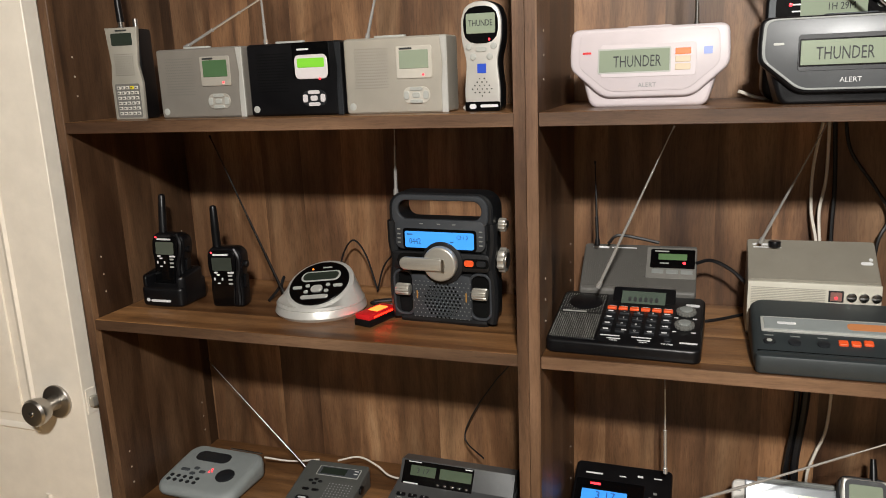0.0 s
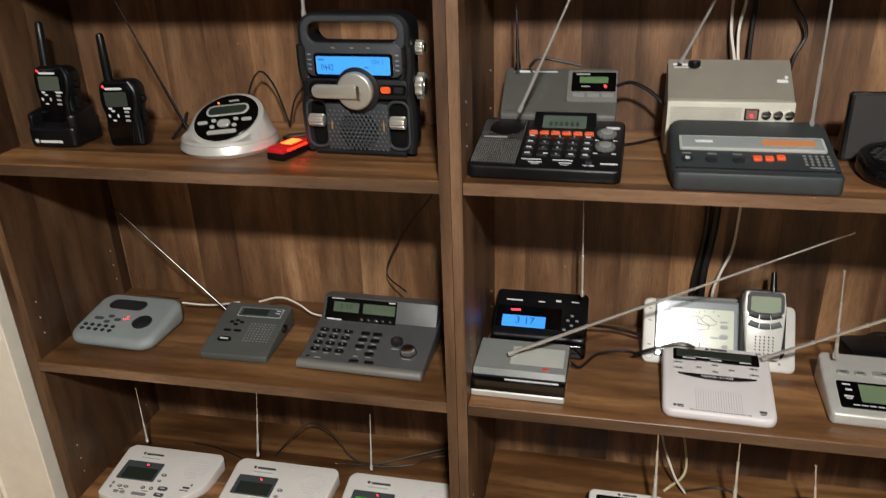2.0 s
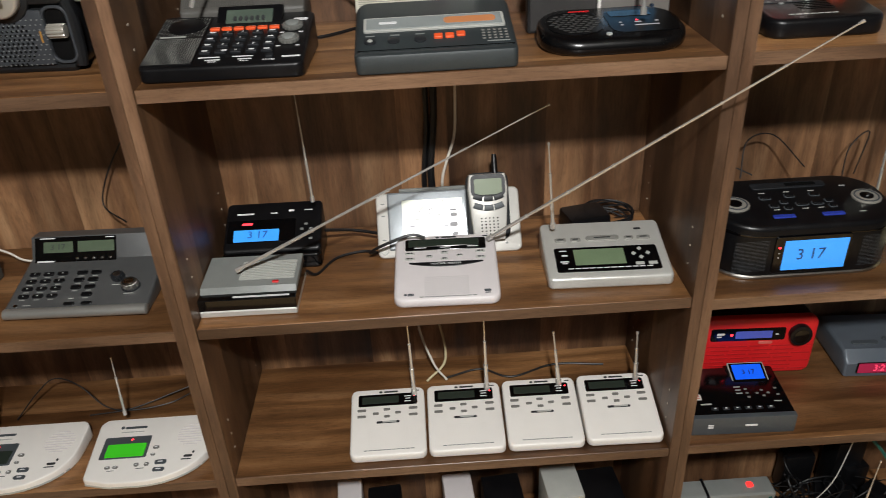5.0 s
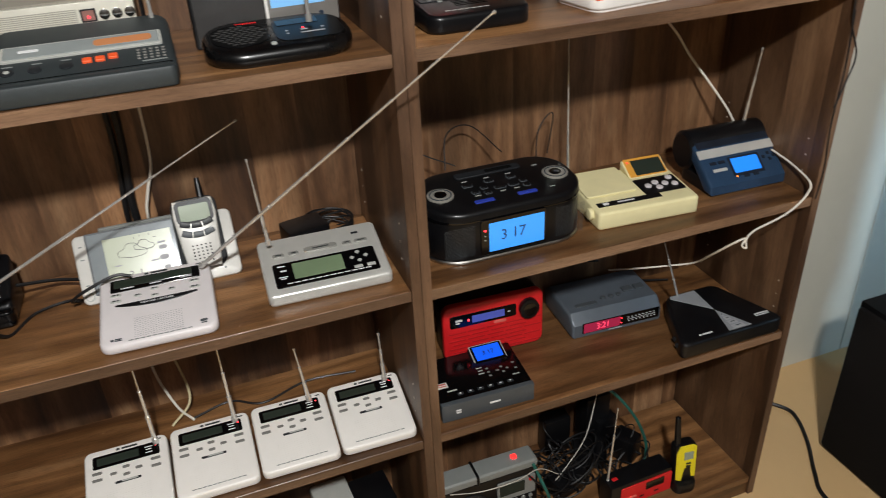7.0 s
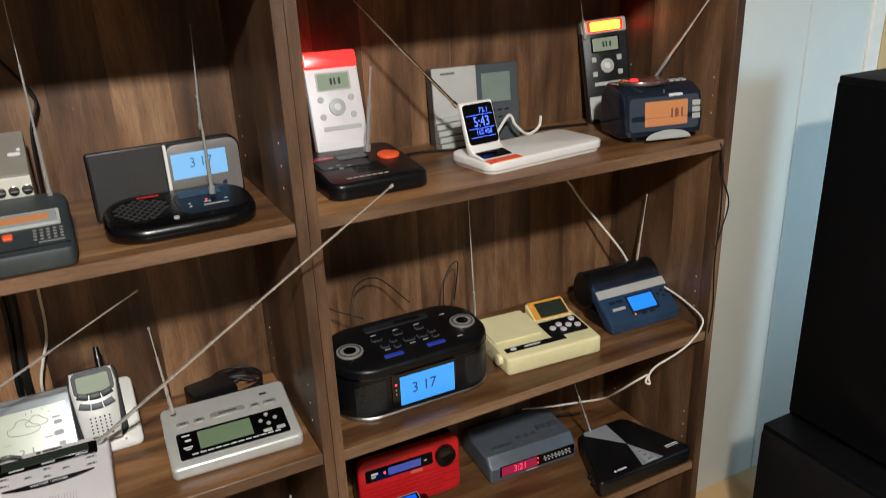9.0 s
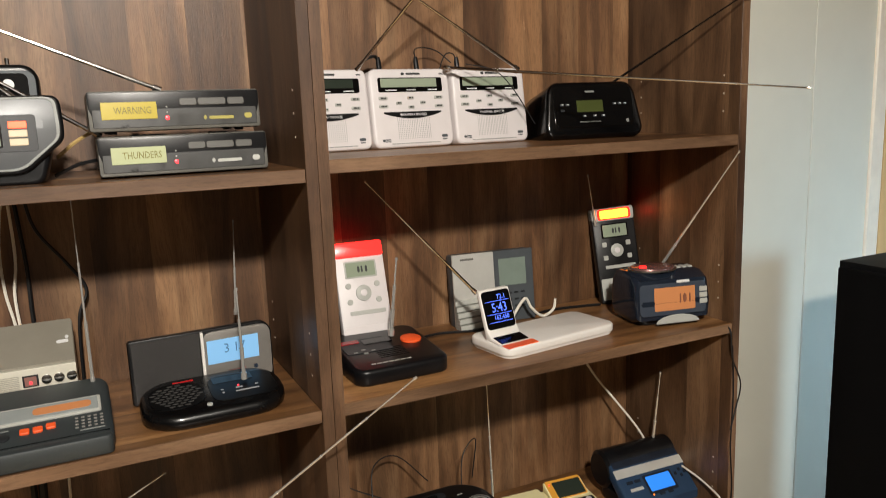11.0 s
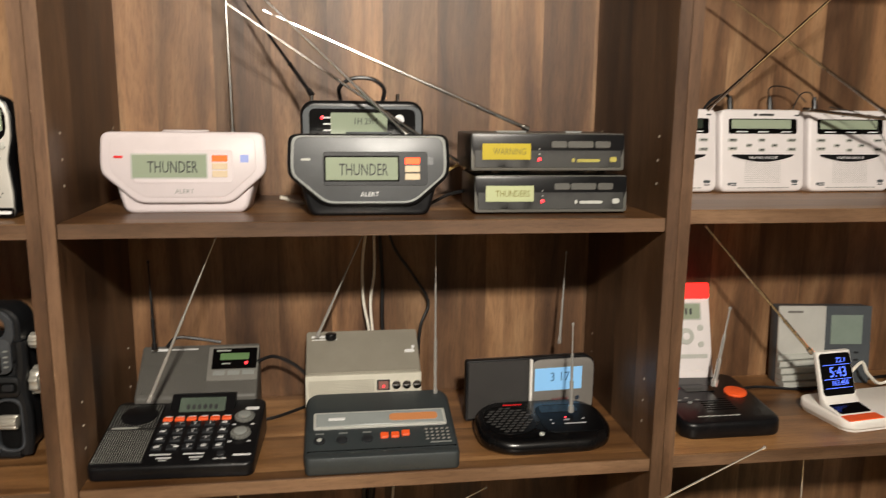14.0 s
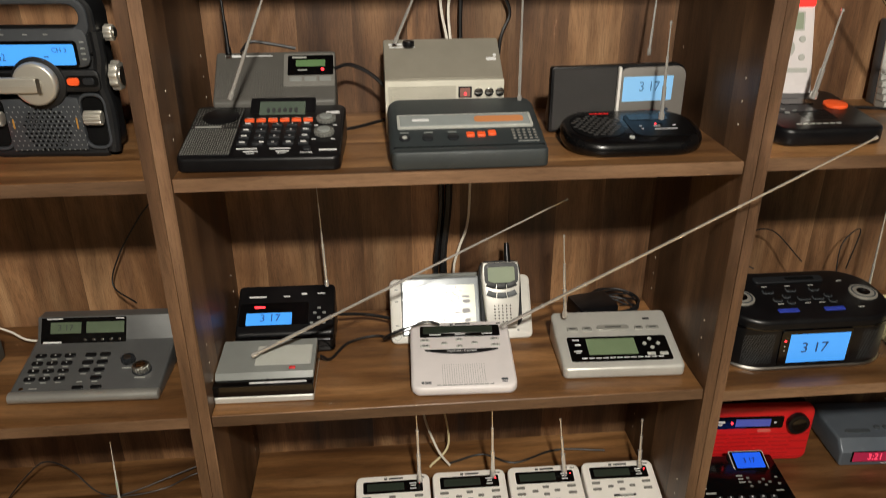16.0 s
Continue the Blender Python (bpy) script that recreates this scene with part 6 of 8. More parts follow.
def charging_pad(m, rod):
    th = thing("charging_weather_radio", m, "white charging pad weather clock with upright blue-digit screen and orange bar", RADIO)
    slab = prism(rounded(0.255, 0.118, 0.022, 6, 0, 0.059), 0.016, 0.004, 3, pose(0, 0, 0.004))
    part("pad", slab, BRIGHT, th)
    part("base", prism(rounded(0.248, 0.112, 0.02, 6, 0, 0.059), 0.008, 0.001, 1), BRIGHT, th)
    f = face((0, 0, 0.02), (0, 1, 0))
    pad(th, "orange_bar", f, -0.09, 0.013, 0.066, 0.02, 0.001, ORANGE, 0.003)
    curve = [(0.02, 0.019), (0.026, 0.0215), (0.052, 0.026), (0.062, 0.035), (0.086, 0.103), (0.093, 0.103), (0.093, 0.096), (0.071, 0.03), (0.068, 0.019)]
    scr = part("screen", prism(curve, 0.066, 0.003, 2, face((-0.123, 0, 0), UP, (0, 1, 0))), BRIGHT, th, "upright white-framed black screen")
    g = face((-0.09, 0.0622, 0.0365), (0, 0.024, 0.068))
    pad(scr, "glass", g, 0.0, 0.034, 0.06, 0.067, 0.0012, GLOSS, 0.006)
    pad(scr, "lower_glass", face((-0.09, 0.026, 0.0217), (0, 0.026, 0.0045)), 0, 0.0135, 0.058, 0.026, 0.0012, GLOSS, 0.002)
    k = g @ pose(0, 0, 0.0012)
    words(scr, "time_digits", k, 0.002, 0.0365, 0.023, "5:43", BLUEDIGIT, 0.0004, 0.85)
    words(scr, "temperature_digits", k, 0.01, 0.0555, 0.0115, "72.1", BLUEDIGIT, 0.0004)
    words(scr, "frequency_digits", k, 0.003, 0.0195, 0.0115, "162.450", BLUEDIGIT, 0.0004, 0.88)
    bars(scr, "divider_lines", k, [(0, 0.0488, 0.052, 0.0008), (0, 0.0262, 0.052, 0.0008), (0, 0.012, 0.05, 0.0008)], BLUEDIGIT)
    antenna(th, *rod, r=0.0028, joints=4, material=CHROME)
    return th


def smoke_clock(m, rod):
    th = thing("smoke_blue_clock_radio", m, "translucent smoke-blue clock radio with orange display and red top disc", "clock radio")
    part("body", prism([(0.0, 0.012), (0.03, 0.004), (0.1, 0.004), (0.112, 0.02), (0.108, 0.07), (0.09, 0.086), (0.03, 0.086), (0.008, 0.076), (-0.003, 0.04)], 0.17, 0.012, 4, face((-0.085, 0, 0), UP, (0, 1, 0))), NAVY, th)
    part("base", prism(rounded(0.15, 0.09, 0.03, 5, 0, 0.06), 0.014, 0.002, 1), BLACK, th)
    f = face((0, -0.0035, 0.02), (0, 0.006, 0.056))
    pad(th, "front_window", f, -0.004, 0.026, 0.152, 0.052, 0.0008, plastic("smoke_window", "3c434e", 0.06, 0, 0.0, 0.04), 0.008)
    pad(th, "display", f, 0.0, 0.026, 0.094, 0.038, 0.0016, AMBERLCD, 0.002)
    bars(th, "display_marks", f @ pose(0, 0, 0.0016), [(0.012, 0.026, 0.003, 0.016), (0.022, 0.026, 0.008, 0.016), (0.034, 0.026, 0.003, 0.016)], plastic("amber_ink", "7a4a34", 0.5))
    for v in (0.038, 0.028, 0.018):
        pad(th, "key", f, 0.066, v, 0.018, 0.008, 0.002, PALE, 0.001)
    part("chrome_smile", prism([(0.05 * math.cos(a) + 0.005, 0.014 * math.sin(a)) for a in [i * math.pi / 12 for i in range(13)]], 0.003, 0.001, 1, f @ pose(0, -0.014, 0)), PALE, th, "pale crescent trim")
    g = face((0, 0.055, 0.086), (0, 1, 0))
    part("top_disc", prism(ellipse(0.048, 0.034, 28), 0.006, 0.002, 2, g @ pose(-0.018, 0, 0)), plastic("rosy_steel", "9a7470", 0.22, 0.7), th, "rosy steel top disc")
    part("disc_rim", prism(ellipse(0.053, 0.038, 28), 0.003, 0.001, 1, g @ pose(-0.018, 0, 0)), STEEL, th)
    pad(th, "red_lamp", g @ pose(0, 0, 0.006), -0.046, -0.01, 0.016, 0.012, 0.003, REDLIGHT, 0.005)
    for u in (0.04, 0.054, 0.068):
        pad(th, "key", g, u, 0.0, 0.01, 0.018, 0.002, PALE, 0.002)
    bars(th, "maker_mark", f, [(0.02, 0.053, 0.03, 0.005)], PALEINK)
    antenna(th, *rod, r=0.003, joints=4)
    return th


def dock_clock(m):
    th = thing("dock_clock_radio", m, "black oval dock clock radio with a large blue display", "clock radio")
    plan = rounded(0.278, 0.15, 0.062, 8, 0, 0.075)
    part("body", prism(plan, 0.092, 0.008, 3, pose(0, 0, 0.004), 0.08), BLACK, th)
    part("foot_band", prism([(x * 1.01, y * 1.01 - 0.0008) for x, y in plan], 0.007, 0.002, 1), STEEL, th, "thin silver foot band")
    part("upper_band", prism([(x * 1.008, y * 1.008 - 0.0006) for x, y in plan], 0.006, 0.002, 1, pose(0, 0, 0.076), 0.08), GLOSS, th)
    f = front(-0.0005)
    pad(th, "display_frame", f, -0.004, 0.046, 0.116, 0.066, 0.003, GLOSS, 0.004)
    pad(th, "display", f @ pose(0, 0, 0.003), 0.001, 0.045, 0.098, 0.054, 0.001, BLUELCD, 0.001)
    words(th, "display_digits", f @ pose(0, 0, 0.003), -0.006, 0.046, 0.028, "3 17", plastic("blue_lcd_ink", "2a4f80", 0.4), 0.0015, 0.9)
    leds(th, f @ pose(0, 0, 0.003), [(-0.055, 0.06)], 0.002)
    leds(th, f @ pose(0, 0, 0.003), [(-0.055, 0.05), (-0.055, 0.042)], 0.0012, PALE)
    t = face((0, 0, 0.096), (0, 1, 0.08))
    for u in (-0.103, 0.105):
        knob(th, "dial_ring", t, u, 0.07, 0.0225, 0.003, SATIN, "brushed silver dial")
        part("dial_groove", ring(ellipse(0.019, 0.019, 32), ellipse(0.0165, 0.0165, 32), 0.0008, t @ pose(u, 0.07, 0.0028)), SLATE, th)
        knob(th, "dial", t @ pose(0, 0, 0.003), u, 0.07, 0.0105, 0.001, GLOSS)
    pad(th, "dock_slot", t, 0.0, 0.12, 0.12, 0.018, 0.002, SOFT, 0.006)
    pad(th, "dock_slot_well", t @ pose(0, 0, 0.002), 0.02, 0.12, 0.05, 0.009, 0.0006, HOLE, 0.003)
    for u in (-0.042, 0.034):
        pad(th, "lit_key", t, u, 0.028, 0.034, 0.009, 0.002, plastic("lit_blue", "2f3fa0", 0.2), 0.002)
    for u, v, w in ((-0.045, 0.06, 0.012), (-0.026, 0.07, 0.01), (-0.026, 0.052, 0.01), (0.0, 0.062, 0.018), (0.024, 0.062, 0.016), (0.044, 0.068, 0.01), (0.044, 0.052, 0.01), (-0.05, 0.085, 0.016), (-0.01, 0.088, 0.014), (0.03, 0.088, 0.014)):
        pad(th, "button_rim", t, u, v, w + 0.003, 0.012, 0.0008, SLATE, 0.004)
        pad(th, "button", t, u, v, w, 0.009, 0.003, BLACK, 0.003)
    bars(th, "top_print", t, [(u, v, 0.01, 0.0014) for u, v in ((-0.045, 0.048), (0.0, 0.048), (0.024, 0.048), (-0.05, 0.1), (-0.01, 0.1), (0.03, 0.1), (0.085, 0.11), (0.08, 0.03))], PALE)
    for sx in (-1, 1):
        dots(th, "grille_mesh", face((sx * 0.098, -0.0004 if sx < 0 else -0.0004, 0.045)), 0, 0, 0.05, 0.054, 21, 22, 0.0007, SLATE, stagger=True)
    return th


def cream_radio(m, rod):
    th = thing("cream_weather_radio", m, "cream desk weather radio with raised display and black keypad", RADIO)
    f = slope(0.202, 0.14, 0.034, 0.045, 0.008, CREAM, th, 0.005)
    part("raised_panel", prism(rounded(0.102, 0.09, 0.005, 3, -0.048, 0.1), 0.004, 0.001, 1, f), CREAM, th)
    pad(th, "label_strip", f, -0.028, 0.028, 0.128, 0.014, 0.0008, BLACK, 0.001)
    pad(th, "keypad", f, 0.052, 0.062, 0.084, 0.055, 0.001, BLACK, 0.004)
    for u, v in ((0.028, 0.06), (0.046, 0.068), (0.046, 0.05), (0.063, 0.06), (0.08, 0.078), (0.08, 0.054)):
        knob(th, "button", f @ pose(0, 0, 0.001), u, v, 0.0065, 0.003, WHITE)
    hood = part("display_hood", prism([(0.094, 0.04), (0.138, 0.04), (0.14, 0.06), (0.134, 0.062)], 0.084, 0.003, 2, face((0.01, 0, 0), UP, (0, 1, 0))), CREAM, th, "raised cream display hood")
    g = face((0.052, 0.0945, 0.0412), (0, 0.04, 0.021))
    pad(hood, "display_frame", g, 0, 0.026, 0.078, 0.044, 0.001, plastic("amber_trim", "d89a3a", 0.4), 0.002)
    pad(hood, "display", g @ pose(0, 0, 0.001), 0.005, 0.024, 0.062, 0.036, 0.0008, LCDDARK, 0.001)
    leds(hood, g @ pose(0, 0, 0.001), [(-0.033, 0.038)])
    bars(th, "maker_mark", f, [(-0.085, 0.138, 0.018, 0.006)], plastic("coral_print", "d0624a", 0.6))
    bars(th, "strip_print", f @ pose(0, 0, 0.0008), [(-0.075, 0.028, 0.012, 0.007), (-0.035, 0.028, 0.034, 0.003)], PALEINK)
    knob(th, "side_dial", face((-0.101, 0.03, 0.022), UP, (0, -1, 0)), 0, 0, 0.011, 0.008, CREAM)
    antenna(th, *rod, r=0.0026, joints=4)
    return th


def blue_radio(m, rod):
    th = thing("blue_weather_radio", m, "metallic blue tilted weather radio with painted reflection stripe and blue display", RADIO)
    part("rear_drum", tube([(-0.085, 0.1, 0.055), (-0.08, 0.1, 0.055), (0.08, 0.1, 0.055), (0.085, 0.1, 0.055)], [0.03, 0.036, 0.036, 0.03], 24), BLACK, th, "black rounded rear drum")
    part("foot", prism(rounded(0.16, 0.1, 0.02, 4, 0, 0.06), 0.026, 0.005, 2), BLACK, th)
    part("front_shell", prism([(-0.002, 0.004), (0.02, 0.004), (0.1, 0.07), (0.098, 0.09), (0.088, 0.088), (-0.002, 0.02)], 0.165, 0.005, 3, face((-0.0825, 0, 0), UP, (0, 1, 0))), BLUE, th)
    f = face((0, -0.001, 0.0205), (0, 0.09, 0.068))
    # pale reflection across the glossy front, put on as a silver pad
    pad(th, "reflection_stripe", f, 0.0, 0.066, 0.163, 0.018, 0.001, SILVER, 0.001)
    pad(th, "upper_panel", f, 0.0, 0.094, 0.155, 0.032, 0.001, NAVY, 0.004)
    dots(th, "speaker_mesh", f @ pose(0, 0, 0.001), -0.04, 0.094, 0.03, 0.026, 9, 8, 0.001, HOLE, oval=True)
    pad(th, "display_rim", f, 0.008, 0.032, 0.068, 0.04, 0.0008, NAVY, 0.003)
    pad(th, "display", f @ pose(0, 0, 0.0008), 0.008, 0.033, 0.058, 0.03, 0.0008, DEEPLCD, 0.002)
    leds(th, f, [(-0.02, 0.012)], 0.002, ORANGELED)
    for u, v, w in ((-0.058, 0.045, 0.014), (-0.04, 0.045, 0.014), (-0.049, 0.03, 0.03), (0.05, 0.04, 0.006), (0.062, 0.046, 0.006), (0.062, 0.034, 0.006), (0.072, 0.04, 0.006), (0.0, 0.01, 0.012), (0.02, 0.01, 0.012)):
        pad(th, "button", f, u, v, w, 0.006, 0.0016, SILVER if w > 0.02 else NAVY, 0.001)
    dots(th, "speaker_mesh", f @ pose(0, 0, 0.001), 0.04, 0.096, 0.05, 0.022, 15, 7, 0.0009, HOLE)
    antenna(th, *rod, r=0.003, joints=3)
    return th


def red_radio(m):
    th = thing("red_radio", m, "red upright digital radio with black knob and display strip", "radio")
    part("rear_shell", prism(rounded(0.2, 0.116, 0.016, 5, 0, 0.061), 0.05, 0.005, 2, front(0.058)), BLACK, th, "black rear shell")
    part("front_shell", prism(rounded(0.205, 0.118, 0.016, 5, 0, 0.062), 0.016, 0.004, 3, front(0.012)), RED, th)
    f = front(-0.004)
    pad(th, "display_strip", f, -0.022, 0.088, 0.135, 0.026, 0.0012, GLOSS, 0.004)
    pad(th, "display", f @ pose(0, 0, 0.0012), -0.012, 0.088, 0.066, 0.015, 0.0006, plastic("violet_lcd", "5a66c8", 0.15), 0.001)
    leds(th, f @ pose(0, 0, 0.0012), [(-0.052, 0.088)], 0.0025)
    bars(th, "print", f @ pose(0, 0, 0.0012), [(-0.072, 0.0905, 0.014, 0.004), (-0.074, 0.085, 0.009, 0.0025), (0.03, 0.088, 0.006, 0.002)], PALEINK)
    knob(th, "tuning_knob", f, 0.07, 0.088, 0.02, 0.012, BLACK, "round black tuning knob")
    knob(th, "knob_cap", f @ pose(0, 0, 0.012), 0.07, 0.088, 0.014, 0.001, GLOSS)
    slots = part("speaker_grille", merged(*[box(0.034, 0.0012, 0.0022, (-0.076 + 0.039 * i + (0.008 if j % 2 else 0), -0.0045, 0.012 + 0.0085 * j)) for j in range(7) for i in range(5) if not (j % 2 and i == 4)]), plastic("deep_red", "b3171b", 0.5), th)
    tagged(slots, kind="stuff")
    pad(th, "maker_badge", f, 0.012, 0.07, 0.026, 0.006, 0.001, plastic("badge_red", "d86a60", 0.4), 0.003)
    return th


def grey_clock_radio(m):
    th = thing("grey_clock_radio", m, "grey wedge clock radio with red digits on a black panel", "clock radio")
    shell = plastic("blue_grey", "596068", 0.34, 0.2)
    part("body", prism([(0.0, 0.002), (0.14, 0.002), (0.145, 0.04), (0.13, 0.052), (0.02, 0.05), (0.0, 0.03)], 0.205, 0.006, 3, face((-0.1025, 0, 0), UP, (0, 1, 0))), shell, th)
    f = front(-0.0005)
    pad(th, "front_panel", f, 0.008, 0.021, 0.176, 0.024, 0.001, GLOSS, 0.002)
    g = f @ pose(0, 0, 0.001)
    pad(th, "display", g, -0.036, 0.021, 0.082, 0.021, 0.0004, glow("crimson_display", "a02444", 0.32), 0.001)
    words(th, "display_digits", g, -0.034, 0.021, 0.02, "3:21", glow("crimson_digits", "ff4a6a", 0.9), 0.0008, 0.9)
    bars(th, "dial_scale", g, [(0.024 + 0.0085 * i, 0.0255, 0.0042, 0.0014) for i in range(8)] + [(0.026 + 0.0085 * i, 0.0165, 0.0035, 0.0018) for i in range(8)] + [(0.054, 0.021, 0.066, 0.0005), (-0.005, 0.0065, 0.03, 0.001)], PALEINK)
    leds(th, g, [(0.008, 0.027), (0.008, 0.016)], 0.0016)
    t = face((0, 0.02, 0.0505), (0, 0.11, 0.002))
    pad(th, "snooze_bar", t, -0.055, 0.018, 0.05, 0.012, 0.002, SLATE, 0.005)
    for u in (-0.012, 0.006, 0.024):
        knob(th, "button", t, u, 0.028, 0.006, 0.003, SLATE)
    for u in (0.05, 0.078):
        pad(th, "switch", t, u, 0.04, 0.022, 0.018, 0.003, SLATE, 0.002)
    return th


def two_tone_radio(m, rod):
    th = thing("two_tone_weather_radio", m, "flat black weather radio with a diagonal grey band", RADIO)
    plan = fillet([(-0.127, 0.0), (0.127, 0.0), (0.062, 0.155), (-0.062, 0.155)], 0.022, 6)
    f = slope(0.254, 0.155, 0.037, 0.045, 0.014, BLACK, th, 0.007, outline=plan)
    grey = plastic("band_grey", "85878a", 0.5)
    part("grey_band", prism([(-0.01, 0.006), (0.046, 0.006), (0.006, 0.074)], 0.0016, 0.0006, 1, f), grey, th, "grey band widening to the front")
    part("grey_corner", prism([(0.008, 0.148), (-0.054, 0.148), (-0.058, 0.14), (0.006, 0.076)], 0.0012, 0.0004, 1, f), grey, th)
    for i in range(4):
        pad(th, "key", f @ pose(0, 0, 0.0016), 0.008 + 0.003 * i, 0.054 - 0.0135 * i, 0.007 + 0.007 * i, 0.011, 0.0012, KEY, 0.001)
        bars(th, "key_mark", f @ pose(0, 0, 0.0028), [(0.008 + 0.003 * i, 0.054 - 0.0135 * i, 0.004 + 0.003 * i, 0.0015)], INK)
    bars(th, "maker_mark", f, [(-0.072, 0.017, 0.006, 0.005), (-0.055, 0.017, 0.024, 0.0036), (0.088, 0.03, 0.034, 0.0026), (0.088, 0.025, 0.034, 0.0014)], PALEINK)
    for v in (0.03, 0.05):
        knob(th, "side_dial", face((-0.127 + 0.42 * v, v, 0.016), UP, (0.42, -1, 0)), 0, 0, 0.006, 0.002, SOFT)
    antenna(th, *rod, r=0.0026, joints=3)
    return th


def screen_alert_radio(m):
    th = thing("screen_weather_radio", m, "black flat weather radio with tilted blue screen and grey front", RADIO)
    f = slope(0.182, 0.125, 0.04, 0.048, 0.005, GLOSS, th, 0.002)
    part("front_band", box(0.184, 0.012, 0.04, (0, 0.0035, 0.0205), 0.002), SLATE, th, "grey metal front band")
    scr = part("screen_hood", prism([(0.08, 0.042), (0.124, 0.042), (0.124, 0.054)], 0.07, 0.002, 1, face((0.004, 0, 0), UP, (0, 1, 0))), BLACK, th)
    g = face((0.04, 0.08, 0.0425), (0, 0.044, 0.012))
    pad(scr, "screen_rim", g, 0.0, 0.026, 0.068, 0.046, 0.001, PALE, 0.003)
    pad(scr, "screen_glass", g @ pose(0, 0, 0.001), 0.0, 0.026, 0.064, 0.042, 0.0008, GLOSS, 0.002)
    pad(scr, "screen", g @ pose(0, 0, 0.0018), 0.0, 0.027, 0.055, 0.033, 0.0006, glow("royal_backlight", "1c56dc", 0.6), 0.001)
    for i in range(6):
        pad(th, "key", f, -0.048 + 0.02 * i, 0.02, 0.012, 0.007, 0.0016, SOFT, 0.001)
    for u, v in ((0.022, 0.066), (0.022, 0.056), (0.022, 0.046), (0.05, 0.062), (0.05, 0.048), (0.06, 0.055), (0.04, 0.055), (0.076, 0.066), (0.076, 0.05)):
        pad(th, "button", f, u, v, 0.006, 0.004, 0.0014, TAUPE, 0.0018)
    bars(th, "key_marks", f @ pose(0, 0, 0.0016), [(-0.048 + 0.02 * i, 0.02, 0.004, 0.002) for i in range(6)], PALEINK)
    bars(th, "panel_print", f, [(0.008, 0.072, 0.012, 0.002), (0.008, 0.064, 0.01, 0.002), (0.008, 0.056, 0.012, 0.002), (-0.06, 0.032, 0.02, 0.003), (0.07, 0.034, 0.014, 0.002)], PALE)
    words(scr, "screen_digits", g @ pose(0, 0, 0.0024), 0.0, 0.026, 0.014, "3 17", plastic("screen_ink", "0c1c5a", 0.4), 0.0004)
    pad(th, "sticker", f, -0.074, 0.05, 0.02, 0.014, 0.0004, IVORY, 0.001)
    bars(th, "sticker_print", f @ pose(0, 0, 0.0004), [(-0.074, 0.053, 0.015, 0.003), (-0.074, 0.0475, 0.015, 0.0018)], plastic("sticker_red", "b05a50", 0.6))
    bars(th, "print", front(-0.003), [(0.012, 0.022, 0.022, 0.004), (-0.06, 0.024, 0.01, 0.003), (-0.06, 0.019, 0.01, 0.003)], PALEINK)
    return th


def boom_radio(m):
    th = thing("portable_radio", m, "grey and black portable radio with rounded top and keypad", "radio")
    part("body", prism(rounded(0.215, 0.12, 0.01, 4, 0, 0.06), 0.055, 0.005, 2, front(0.06)), BLACK, th)
    part("handle_top", box(0.215, 0.05, 0.022, (0, 0.03, 0.128), 0.009, 3), GREY, th, "grey rounded top")
    part("handle_gap", box(0.006, 0.052, 0.024, (-0.03, 0.03, 0.128), 0.001, 1), BLACK, th)
    f = front(0.004)
    pad(th, "grey_panel", f, 0.055, 0.08, 0.088, 0.05, 0.003, GREY, 0.004)
    pad(th, "display", f @ pose(0, 0, 0.003), 0.045, 0.082, 0.058, 0.028, 0.001, LCDDARK, 0.001)
    knob(th, "red_button", f @ pose(0, 0, 0.003), 0.088, 0.094, 0.005, 0.002, RED)
    pad(th, "alert_lamp", face((0.06, 0.03, 0.139), (0, 1, 0)), 0, 0, 0.012, 0.012, 0.004, REDLIGHT, 0.002)
    for j in range(3):
        for i in range(5):
            knob(th, "key", f @ pose(0, 0, 0.001), 0.02 + 0.017 * i, 0.046 - 0.014 * j, 0.005, 0.003, GREY)
    knob(th, "speaker", f, -0.05, 0.055, 0.042, 0.002, SOFT)
    return th


def red_clock_walkie(m):
    th = thing("red_emergency_radio", m, "red and black emergency radio lying on the lowest shelf", "radio")
    part("body", box(0.165, 0.05, 0.075, (0, 0.026, 0.0375), 0.006), BLACK, th)
    pad(th, "red_front", front(0.0015), 0.012, 0.036, 0.138, 0.058, 0.003, RED, 0.004)
    pad(th, "display", front(-0.0015), 0.034, 0.048, 0.05, 0.022, 0.001, GLOSS, 0.001)
    pad(th, "button", front(-0.0015), 0.0, 0.022, 0.012, 0.004, 0.001, BLACK, 0.001)
    pad(th, "button", front(-0.0015), 0.04, 0.022, 0.012, 0.004, 0.001, BLACK, 0.001)
    knob(th, "side_dial", front(0.001), -0.074, 0.02, 0.006, 0.003, CHROME)
    bars(th, "maker_mark", front(-0.0015), [(-0.03, 0.03, 0.03, 0.006)], plastic("pink_print", "e07a70", 0.5))
    pad(th, "red_key", face((-0.06, 0.025, 0.075), (0, 1, 0)), 0, 0, 0.014, 0.008, 0.002, RED, 0.001)
    antenna(th, m @ Vector((-0.075, 0.03, 0.07)), m @ Vector((-0.05, 0.05, 0.26)), 0.0028, 3)
    return th


